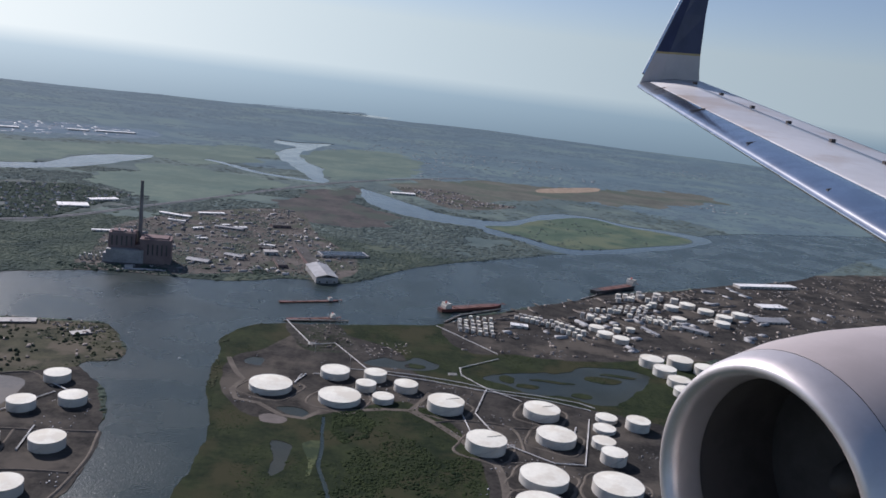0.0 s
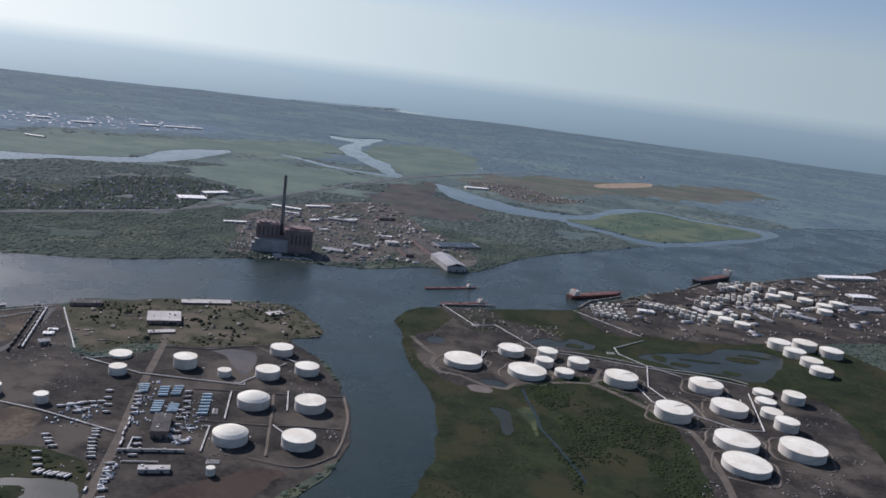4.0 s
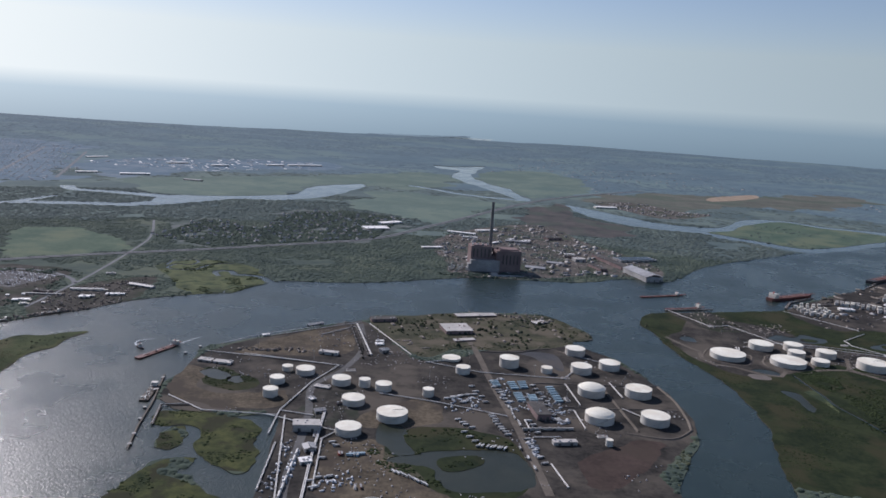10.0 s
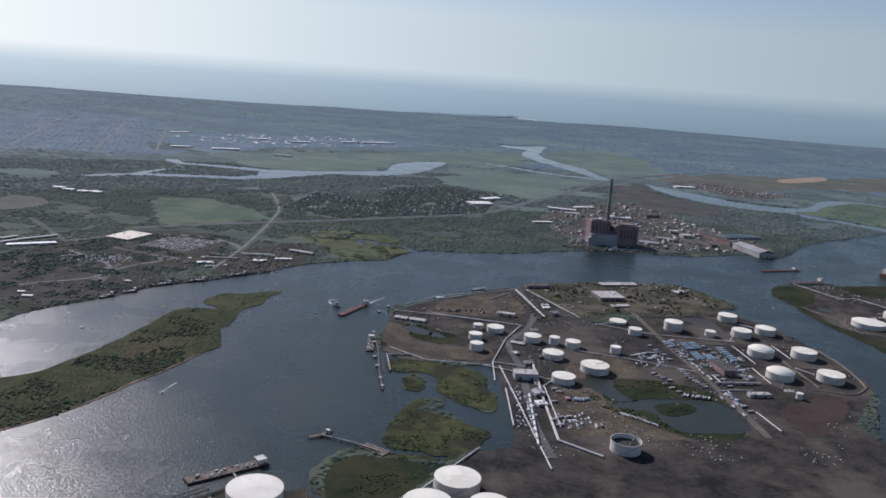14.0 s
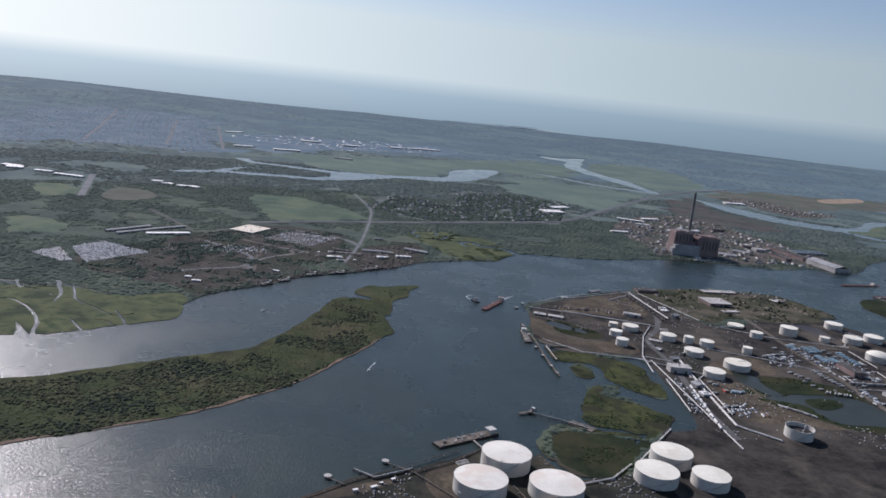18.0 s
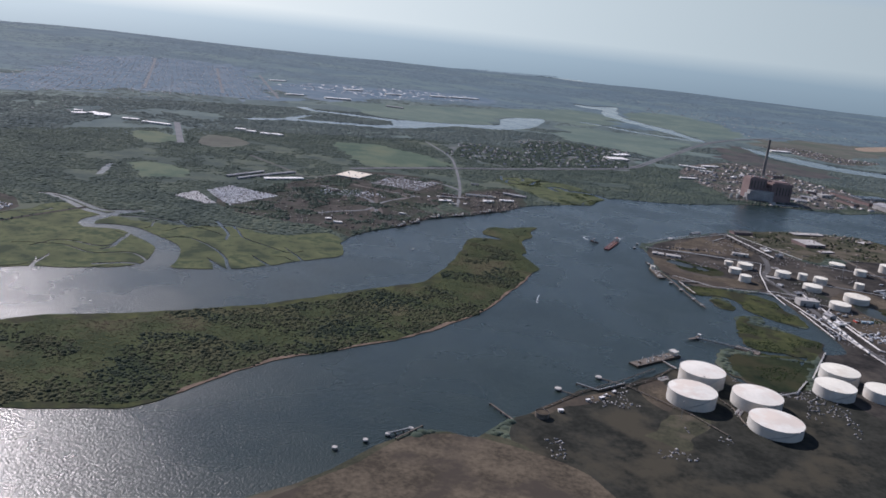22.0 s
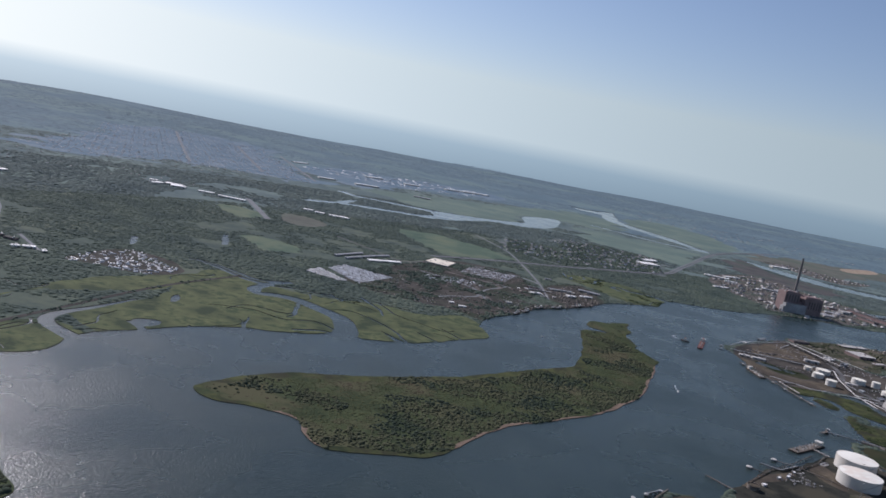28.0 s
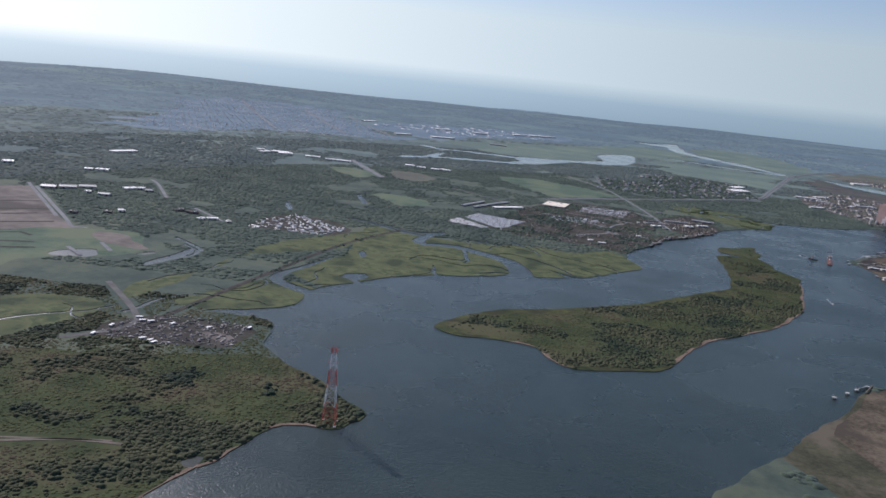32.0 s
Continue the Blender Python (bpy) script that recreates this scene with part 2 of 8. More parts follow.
M = {
    # floor tone darkened a little to imitate shade in gaps between crowns
    "wood": material("woodland_floor", (0.038, 0.052, 0.038), (0.072, 0.090, 0.060), 0.02, 0.95, fine=0.15, c=(0.088, 0.100, 0.062), patch=0.010, spec=0.05, haze_sheen=0.07),
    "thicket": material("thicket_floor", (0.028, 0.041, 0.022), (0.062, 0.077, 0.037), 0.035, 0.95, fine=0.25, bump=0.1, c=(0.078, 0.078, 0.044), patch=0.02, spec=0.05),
    # inland and far floors carry distance haze in their colours
    "wood_mid": material("hazed_inland_floor", (0.052, 0.076, 0.070), (0.094, 0.120, 0.103), 0.008, 0.95, fine=0.05, c=(0.118, 0.151, 0.120), patch=0.006, spec=0.05, haze_sheen=0.09),
    "wood_far": material("hazed_far_woodland", (0.058, 0.090, 0.100), (0.092, 0.131, 0.134), 0.005, 0.95, fine=0.02, c=(0.104, 0.146, 0.128), patch=0.0025, spec=0.05, haze_sheen=0.14),
    "marsh": material("salt_marsh_grass", (0.046, 0.066, 0.036), (0.140, 0.152, 0.074), 0.03, 0.95, fine=0.12, bump=0.1, c=(0.038, 0.054, 0.032), patch=0.03),
    "marsh_dark": material("reed_marsh", (0.012, 0.020, 0.011), (0.034, 0.044, 0.021), 0.035, 0.95, fine=0.25, bump=0.1, c=(0.042, 0.042, 0.023), patch=0.02),
    "marsh_bay": material("drowned_marsh_grass", (0.024, 0.034, 0.017), (0.076, 0.084, 0.034), 0.05, 0.95, fine=0.25, bump=0.1, c=(0.034, 0.036, 0.022), patch=0.045),
    # marsh and suburb tones lightened and blued to imitate haze
    "marsh_far": material("hazed_far_marsh", (0.078, 0.116, 0.090), (0.130, 0.166, 0.119), 0.010, 0.95, fine=0.06, c=(0.087, 0.121, 0.090), patch=0.006, haze_sheen=0.08),
    "suburb": material("hazed_suburb_gardens_and_streets", (0.064, 0.098, 0.124), (0.102, 0.142, 0.166), 0.02, 0.95, fine=0.1, c=(0.130, 0.160, 0.178), patch=0.012, spec=0.05, haze_sheen=0.14),
    "field": material("meadow", (0.049, 0.081, 0.049), (0.092, 0.125, 0.078), 0.02, 0.95, fine=0.2, c=(0.112, 0.132, 0.076), patch=0.01, haze_sheen=0.05),
    "yard": material("oily_yard_soil", (0.021, 0.0205, 0.020), (0.062, 0.057, 0.051), 0.05, 0.95, fine=0.35, bump=0.1, c=(0.094, 0.083, 0.070), patch=0.018),
    "brown": material("bare_brown_soil", (0.055, 0.047, 0.036), (0.136, 0.113, 0.082), 0.05, 0.95, fine=0.4, bump=0.15, c=(0.066, 0.056, 0.046), patch=0.03),
    "red": material("reddish_soil", (0.040, 0.031, 0.028), (0.076, 0.056, 0.049), 0.03, 0.95, fine=0.3, c=(0.064, 0.050, 0.042), patch=0.02),
    "tan": material("landfill_soil", (0.090, 0.096, 0.082), (0.140, 0.142, 0.120), 0.01, 0.95, fine=0.1, c=(0.084, 0.106, 0.084), patch=0.006),
    "reed": material("dark_reed_tussocks", (0.017, 0.027, 0.014), (0.038, 0.050, 0.022), 0.05, 0.95, fine=0.8, vary=0.25, spec=0.04),
    "store": material("cream_store_roof", (0.66, 0.60, 0.49), (0.76, 0.70, 0.58), 0.1, 0.8, fine=0.6, c=(0.62, 0.54, 0.44), patch=0.08),
    "rubble": material("mixed_scrap_and_pallets", (0.10, 0.088, 0.080), (0.30, 0.27, 0.24), 0.4, 0.9, fine=1.0, vary=0.75),
    "nearyard": material("dark_mossy_yard_soil", (0.018, 0.020, 0.017), (0.046, 0.047, 0.039), 0.05, 0.95, fine=0.35, bump=0.1, c=(0.062, 0.057, 0.042), patch=0.025),
    "beach": material("reddish_muddy_beach", (0.105, 0.078, 0.060), (0.200, 0.150, 0.115), 0.12, 0.92, fine=0.8),
    "heath": material("reddish_heath", (0.046, 0.044, 0.042), (0.094, 0.082, 0.074), 0.02, 0.95, fine=0.12, c=(0.060, 0.072, 0.056), patch=0.012, haze_sheen=0.03),
    "sand": material("beach_sand", (0.22, 0.17, 0.125), (0.36, 0.29, 0.22), 0.05, 0.95, fine=0.8),
    "lot": material("asphalt_lot", (0.075, 0.075, 0.078), (0.13, 0.128, 0.125), 0.04, 0.9, fine=0.5),
    "plantyard": material("works_yard", (0.053, 0.050, 0.046), (0.144, 0.130, 0.117), 0.03, 0.92, fine=0.25, c=(0.057, 0.068, 0.050), patch=0.02),
    "dirt": material("graded_dirt", (0.115, 0.102, 0.094), (0.185, 0.165, 0.150), 0.01, 0.95, fine=0.1, c=(0.078, 0.072, 0.066), patch=0.012),
    "roughgrass": material("rough_waste_grass", (0.036, 0.040, 0.028), (0.084, 0.082, 0.054), 0.05, 0.95, fine=0.5, bump=0.15, c=(0.112, 0.098, 0.074), patch=0.03),
    "town": material("town_gardens", (0.042, 0.056, 0.044), (0.082, 0.096, 0.074), 0.02, 0.95, fine=0.25, c=(0.121, 0.127, 0.115), patch=0.03, haze_sheen=0.08),
    "mixyard": material("rough_waterfront_soil", (0.023, 0.024, 0.022), (0.076, 0.070, 0.062), 0.045, 0.95, fine=0.2, c=(0.034, 0.043, 0.030), patch=0.022),
    "clay": material("wet_grey_basin_clay", (0.030, 0.032, 0.036), (0.054, 0.055, 0.058), 0.06, 0.7, fine=0.4, c=(0.060, 0.054, 0.050), patch=0.03),
    "bank": material("muddy_bank", (0.055, 0.048, 0.040), (0.115, 0.096, 0.076), 0.1, 0.9, fine=1.0),
    "road": material("worn_asphalt_road", (0.085, 0.085, 0.085), (0.135, 0.134, 0.132), 0.05, 0.9, fine=0.6),
    "street": material("pale_street_asphalt", (0.135, 0.145, 0.155), (0.200, 0.210, 0.215), 0.05, 0.9, fine=0.4),
    "track": material("dirt_track", (0.095, 0.084, 0.072), (0.16, 0.14, 0.118), 0.05, 0.95, fine=0.5),
    "ballast": material("rail_ballast", (0.03, 0.028, 0.027), (0.07, 0.065, 0.06), 0.1, 0.95, fine=1.0),
    "water": water_material("tidal_river_water", (0.016, 0.029, 0.026), (0.026, 0.040, 0.035), 0.28, 0.205),
    "calm": water_material("sheltered_creek_water", (0.012, 0.022, 0.022), (0.020, 0.030, 0.028), 0.14, 0.05),
    "pond": water_material("weedy_pond_water", (0.016, 0.022, 0.015), (0.036, 0.040, 0.026), 0.35, 0.05),
    "scrub": material("scrub_and_low_trees", (0.034, 0.043, 0.022), (0.067, 0.075, 0.035), 0.05, 0.95, fine=0.8, bump=0.1, c=(0.062, 0.053, 0.035), patch=0.02, vary=0.14, spec=0.05),
    "leaf": material("broadleaf_crown", (0.040, 0.056, 0.040), (0.080, 0.100, 0.066), 0.02, 0.95, fine=0.6, bump=0.1, vary=0.20, spec=0.05, haze_sheen=0.07),
    "leaf_isle": material("island_tree_crowns", (0.040, 0.047, 0.030), (0.076, 0.080, 0.046), 0.05, 0.95, fine=0.8, bump=0.12, c=(0.030, 0.042, 0.030), patch=0.022, vary=0.18, spec=0.05),
    # inland and far crowns: haze painted into the leaf colours
    "leaf_mid": material("hazed_inland_crowns", (0.050, 0.067, 0.056), (0.092, 0.111, 0.088), 0.012, 0.95, fine=0.1, vary=0.18, spec=0.05, haze_sheen=0.09),
    "leaf_far": material("hazed_far_crowns", (0.056, 0.086, 0.098), (0.086, 0.119, 0.126), 0.006, 0.95, fine=0.04, vary=0.06, spec=0.1, haze_sheen=0.14),
    # shell white greyed as if shaded, cream roof paled as if sunlit
    "white": material("shade_greyed_white_paint", (0.50, 0.485, 0.44), (0.61, 0.59, 0.535), 0.12, 0.55, fine=1.2, c=(0.53, 0.49, 0.43), patch=0.05),
    "roofwhite": material("sunlit_cream_roof_paint", (0.72, 0.70, 0.60), (0.84, 0.82, 0.71), 0.09, 0.7, fine=0.8, c=(0.70, 0.66, 0.55), patch=0.06, spec=0.1),
    "rust": material("rusty_roof_paint", (0.70, 0.68, 0.60), (0.80, 0.78, 0.70), 0.09, 0.75, fine=0.6, c=(0.70, 0.63, 0.54), patch=0.06, spec=0.1),
    "black": material("blackened_steel", (0.018, 0.018, 0.018), (0.05, 0.048, 0.045), 0.2, 0.7),
    "steel": material("galvanised_steel", (0.32, 0.32, 0.32), (0.52, 0.52, 0.51), 0.4, 0.45, metal=0.6),
    "pipe": material("white_lagged_pipe", (0.48, 0.47, 0.45), (0.66, 0.65, 0.62), 0.2, 0.6),
    "brick": material("dark_red_brick_wall", (0.185, 0.135, 0.130), (0.255, 0.195, 0.185), 0.08, 0.9, fine=2.0),
    "concrete": material("pale_concrete", (0.33, 0.32, 0.30), (0.50, 0.48, 0.45), 0.08, 0.85, fine=1.0),
    "metalroof": material("grey_metal_roof", (0.24, 0.24, 0.24), (0.38, 0.38, 0.38), 0.06, 0.5, fine=0.5),
    "whiteroof": material("white_membrane_roof", (0.70, 0.69, 0.66), (0.86, 0.85, 0.83), 0.05, 0.7, fine=0.4),
    "darkroof": material("dark_felt_roof", (0.06, 0.058, 0.056), (0.12, 0.115, 0.11), 0.06, 0.9, fine=0.6),
    "wall": material("pale_rendered_wall", (0.32, 0.31, 0.30), (0.50, 0.485, 0.46), 0.1, 0.9, fine=1.0, vary=0.3),
    "house_roof": material("shingle_house_roof", (0.15, 0.145, 0.14), (0.36, 0.35, 0.34), 0.08, 0.9, fine=1.0, vary=0.65),
    "hull_red": material("red_ship_hull", (0.10, 0.040, 0.034), (0.16, 0.066, 0.056), 0.1, 0.6, fine=0.9),
    "deck": material("rusty_red_deck", (0.12, 0.058, 0.046), (0.21, 0.11, 0.09), 0.15, 0.8, fine=0.9),
    "hull_dark": material("dark_ship_hull", (0.03, 0.03, 0.035), (0.07, 0.065, 0.065), 0.15, 0.6),
    "timber": material("weathered_pier_timber", (0.10, 0.085, 0.07), (0.21, 0.185, 0.16), 0.3, 0.9, fine=1.5),
    "pile": material("dark_wet_pile", (0.035, 0.03, 0.027), (0.08, 0.07, 0.06), 0.5, 0.9),
    "rockgrey": material("grey_stack_concrete", (0.15, 0.14, 0.135), (0.24, 0.225, 0.215), 0.05, 0.9),
    "blue": material("pale_blue_container_paint", (0.24, 0.36, 0.43), (0.36, 0.47, 0.53), 0.3, 0.6, vary=0.25),
    "glass": material("dark_window_glass", (0.02, 0.025, 0.03), (0.04, 0.05, 0.055), 0.5, 0.15, spec=0.6),
    "signalred": material("aviation_red_paint", (0.42, 0.075, 0.055), (0.58, 0.14, 0.10), 0.3, 0.6),
    "signalwhite": material("aviation_white_paint", (0.66, 0.64, 0.62), (0.80, 0.79, 0.77), 0.3, 0.6),
    "carpaint": material("car_paint", (0.09, 0.09, 0.095), (0.34, 0.33, 0.32), 0.6, 0.45, fine=1.0, vary=0.75),
    "carlot": material("mixed_car_paint", (0.20, 0.215, 0.23), (0.56, 0.585, 0.61), 0.6, 0.5, fine=1.0, vary=0.8),
    "trailerwhite": material("white_trailer_panels", (0.38, 0.38, 0.37), (0.62, 0.62, 0.60), 0.4, 0.5, fine=1.0, vary=0.4),
    "foam": material("churned_wake_foam", (0.30, 0.34, 0.36), (0.62, 0.66, 0.68), 0.5, 0.7, fine=2.0),
}


# ---- building helpers ----
def mesh_of(name, verts, faces, mats, index=None, smooth=False):
    me = bpy.data.meshes.new(name)
    me.from_pydata(verts, [], faces)
    for m in mats:
        me.materials.append(m)
    if index is not None:
        me.polygons.foreach_set("material_index", np.asarray(index, np.int32))
    if smooth:
        me.polygons.foreach_set("use_smooth", np.ones(len(me.polygons), bool))
    me.update()
    return me


def bulk_mesh(name, verts, tris, mat, smooth=False):
    """A mesh from arrays: many small pieces in one."""
    me = bpy.data.meshes.new(name)
    verts, tris = np.asarray(verts, np.float32), np.asarray(tris, np.int32)
    me.vertices.add(len(verts))
    me.vertices.foreach_set("co", verts.ravel())
    me.loops.add(tris.size)
    me.loops.foreach_set("vertex_index", tris.ravel())
    me.polygons.add(len(tris))
    me.polygons.foreach_set("loop_start", np.arange(0, tris.size, 3, dtype=np.int32))
    me.materials.append(mat)
    if smooth:
        me.polygons.foreach_set("use_smooth", np.ones(len(tris), bool))
    me.update(calc_edges=True)
    return me


def part(name, bm, mat, parent, label=""):
    me = bpy.data.meshes.new(name)
    bm.normal_update()
    bm.to_mesh(me)
    bm.free()
    me.materials.append(mat)
    ob = new(name, me)
    ob.parent = parent
    if label:
        tagged(ob, label)
    return ob


def box(bm, x0, x1, y0, y1, z0, z1):
    v = [bm.verts.new(p) for p in ((x0, y0, z0), (x1, y0, z0), (x1, y1, z0), (x0, y1, z0), (x0, y0, z1), (x1, y0, z1), (x1, y1, z1), (x0, y1, z1))]
    for q in ((3, 2, 1, 0), (4, 5, 6, 7), (0, 1, 5, 4), (1, 2, 6, 5), (2, 3, 7, 6), (3, 0, 4, 7)):
        bm.faces.new([v[i] for i in q])
    return bm


def boxes(*rows):
    bm = bmesh.new()
    for r in rows:
        box(bm, *r)
    return bm


def lathe(profile, seg=32, bm=None, x=0, y=0, cap=True):
    """Turns (radius, height) pairs about an upright axis."""
    bm = bm or bmesh.new()
    rings = []
    for r, z in profile:
        if r <= 0.001:
            rings.append([bm.verts.new((x, y, z))])
        else:
            rings.append([bm.verts.new((x + r * math.cos(2 * math.pi * i / seg), y + r * math.sin(2 * math.pi * i / seg), z)) for i in range(seg)])
    for a, b in zip(rings, rings[1:]):
        for i in range(seg):
            j = (i + 1) % seg
            q = [a[i % len(a)], a[j % len(a)], b[j % len(b)], b[i % len(b)]]
            q = [v for k, v in enumerate(q) if v not in q[:k]]
            if len(q) > 2:
                bm.faces.new(q)
    if cap:
        for ring, flip in ((rings[0], True), (rings[-1], False)):
            if len(ring) > 2:
                bm.faces.new(ring[::-1] if flip else ring)
    return bm


def rod(bm, a, b, r, seg=6):
    a, b = Vector(a), Vector(b)
    d = b - a
    if d.length < 1e-6:
        return bm
    q = d.to_track_quat("Z", "Y")
    ra, rb = [], []
    for i in range(seg):
        o = q @ Vector((r * math.cos(2 * math.pi * i / seg), r * math.sin(2 * math.pi * i / seg), 0))
        ra.append(bm.verts.new(a + o))
        rb.append(bm.verts.new(b + o))
    for i in range(seg):
        j = (i + 1) % seg
        bm.faces.new((ra[i], ra[j], rb[j], rb[i]))
    bm.faces.new(ra[::-1])
    bm.faces.new(rb)
    return bm


def smooth_line(points, closed, step, rough, seed):
    """A natural outline: a spline through a few corners, roughened; with no roughness, straight sides."""
    pts = [Vector((p[0], p[1], 0)) for p in points]
    n = len(pts)
    out = []
    for i in range(n if closed else n - 1):
        p0, p1, p2, p3 = (pts[(i + k) % n] if closed else pts[min(max(i + k, 0), n - 1)] for k in (-1, 0, 1, 2))
        count = max(1, int((p2 - p1).length / step))
        if closed and not rough:
            out += [p1.lerp(p2, k / count) for k in range(count)]
            continue
        for k in range(count):
            t = k / count
            out.append(0.5 * (2 * p1 + (p2 - p0) * t + (2 * p0 - 5 * p1 + 4 * p2 - p3) * t * t + (3 * p1 - p0 - 3 * p2 + p3) * t ** 3))
    if not closed:
        out.append(pts[-1])
    if rough:
        for p in out:
            q = Vector((p.x * 0.045, p.y * 0.045, seed))
            p += Vector((1.6 * noise.noise(q * 0.3) + noise.noise(q) + 0.5 * noise.noise(q * 3.1), 1.6 * noise.noise(q * 0.3 + Vector((3, 8, 4))) + noise.noise(q + Vector((7, 3, 1))) + 0.5 * noise.noise(q * 3.1 + Vector((5, 9, 2))), 0)) * rough
    return [(p.x, p.y) for p in out]


def strip(points, w0, w1, step=8.0, rough=0.0, seed=0.0):
    """The outline of a band along a line, from width w0 to w1."""
    line = smooth_line(points, False, step, rough, seed)
    left, right = [], []
    for i, p in enumerate(line):
        a, b = line[max(i - 1, 0)], line[min(i + 1, len(line) - 1)]
        dx, dy = b[0] - a[0], b[1] - a[1]
        s = math.hypot(dx, dy) or 1
        w = (w0 + (w1 - w0) * i / max(len(line) - 1, 1)) / 2
        left.append((p[0] - dy / s * w, p[1] + dx / s * w))
        right.append((p[0] + dy / s * w, p[1] - dx / s * w))
    return left + right[::-1]


def inside(xy, outline):
    """Which of the points lie in the outline."""
    x, y = xy[:, 0], xy[:, 1]
    o = np.asarray(outline, float)
    hit = np.zeros(len(xy), bool)
    near = (x > o[:, 0].min()) & (x < o[:, 0].max()) & (y > o[:, 1].min()) & (y < o[:, 1].max())
    xs, ys = x[near], y[near]
    res = np.zeros(len(xs), bool)
    for (ax, ay), (bx, by) in zip(o, np.roll(o, -1, 0)):
        if ay != by:
            res ^= ((ay > ys) != (by > ys)) & (xs < (bx - ax) * (ys - ay) / (by - ay) + ax)
    hit[near] = res
    return hit


# ---- the plan, in metres ----
BANK_NORTH_A = [(1900, 2250), (1148, 1799), (690, 1565), (560, 1440), (533, 1385), (420, 1290), (296, 1185), (201, 1105), (114, 1037), (60, 990), (11, 930), (-26, 867), (-49, 842), (-98, 845), (-151, 815), (-215, 803), (-290, 800), (-365, 760), (-435, 728), (-500, 716), (-519, 695), (-540, 650), (-575, 632), (-612, 602), (-651, 545), (-695, 500), (-725, 470), (-745, 430), (-765, 398), (-785, 352)]
BANK_NORTH_B = [(-780, 306), (-805, 280), (-830, 252), (-850, 238), (-882, 226), (-898, 230), (-940, 197), (-978, 184), (-1005, 163), (-1025, 140), (-1045, 122), (-1056, 104), (-1055, 82), (-1065, 60), (-1085, 46), (-1106, 34), (-1062, 30), (-1056, -5), (-1039, -37), (-1017, -55), (-996, -78), (-986, -90), (-995, -110), (-1011, -109), (-1025, -116), (-1036, -140), (-1052, -170), (-1070, -220), (-1120, -300), (-1180, -420), (-1240, -700)]
BANK_SOUTH_A = [(-960, -700), (-890, -300), (-850, -160), (-808, -105), (-781, -76), (-757, -45), (-727, -10), (-705, 18), (-689, 33), (-668, 33), (-646, 57), (-633, 72), (-613, 95), (-590, 112), (-570, 126), (-545, 150), (-519, 147), (-508, 180), (-495, 215), (-475, 252), (-435, 262), (-432, 270), (-455, 277), (-479, 288), (-488, 335), (-497, 343), (-507, 353), (-515, 380), (-512, 430), (-511, 470), (-498, 485), (-465, 520), (-437, 548), (-396, 578), (-388, 598), (-354, 608)]
BANK_SOUTH_B = [(-318, 628), (-257, 640), (-220, 640), (-194, 600), (-184, 566), (-205, 548), (-178, 515), (-160, 465), (-149, 412), (-148, 380), (-156, 347), (-168, 318), (-185, 270), (-205, 120), (-190, -20), (-150, -20), (-140, 120), (-125, 250), (-114, 312), (-99, 371), (-96, 430), (-101, 478), (-112, 525), (-120, 590), (-127, 630), (-110, 673), (-86, 687), (8, 711), (56, 731), (92, 772), (131, 806), (203, 867), (287, 938), (425, 1023), (625, 1158), (796, 1335), (944, 1464), (1500, 1800), (1900, 2050)]
ISLAND = [(-961, 56), (-948, 80), (-920, 109), (-887, 125), (-843, 151), (-804, 175), (-764, 213), (-732, 241), (-711, 258), (-699, 288), (-692, 322), (-687, 358), (-678, 409), (-666, 419), (-649, 421), (-654, 429), (-666, 438), (-666, 454), (-656, 470), (-640, 474), (-613, 491), (-619, 466), (-620, 444), (-629, 424), (-625, 387), (-630, 375), (-620, 339), (-628, 320), (-634, 292), (-646, 258), (-667, 206), (-707, 148), (-748, 113), (-781, 84), (-808, 43), (-820, 22), (-842, 13), (-876, 6), (-891, 20), (-897, 37), (-922, 42), (-946, 41)]
CREEK_EAST_UPPER = [(-65, 1618), (-18, 1558), (46, 1460), (95, 1405), (154, 1385), (221, 1425), (297, 1550), (385, 1585), (449, 1522), (532, 1503), (590, 1470), (570, 1400)]
CREEK_EAST_LOWER = [(400, 1240), (329, 1190), (266, 1156), (220, 1193), (192, 1235), (153, 1255), (135, 1305), (79, 1311), (22, 1341), (-32, 1414), (-55, 1481), (-65, 1566)]
ISLET_EAST = [(152, 1327), (212, 1366), (267, 1451), (377, 1552), (440, 1492), (517, 1458), (539, 1396), (408, 1281), (302, 1205), (258, 1210), (218, 1256), (173, 1298)]
LAKE_BEND = [(-383, 2497), (-320, 2482), (-215, 2581), (-238, 2389), (-262, 2182), (-235, 2022), (-196, 1941), (-173, 1877), (-160, 1755), (-140, 1656), (-160, 1650), (-185, 1702), (-213, 1784), (-276, 1956), (-313, 2094), (-316, 2253), (-294, 2347), (-357, 2376)]
LAKE_NORTH = [(-850, 1357), (-785, 1386), (-719, 1426), (-645, 1498), (-632, 1630), (-588, 1727), (-521, 1762), (-564, 1514), (-622, 1407), (-691, 1378), (-744, 1341), (-824, 1214), (-850, 1270)]
LAKE_ARM_A = [(-1063, 1400), (-1028, 1355), (-965, 1353), (-893, 1342), (-824, 1335)]
LAKE_ARM_B = [(-1090, 1095), (-1028, 1150), (-981, 1171), (-923, 1186), (-865, 1209), (-816, 1270)]
LAKE_ARM_C = [(-1030, 1150), (-1026, 1210), (-1010, 1260)]
CREEK_A = [(-899, 200), (-898, 234), (-905, 268), (-917, 283), (-934, 296), (-955, 311), (-972, 312), (-985, 307), (-993, 322), (-984, 356), (-969, 375)]
CREEK_A_UP = [(-969, 375), (-997, 361), (-1022, 375), (-1054, 395), (-1070, 398)]
CREEK_A_SIDE = [(-984, 345), (-957, 352), (-923, 345), (-900, 346)]
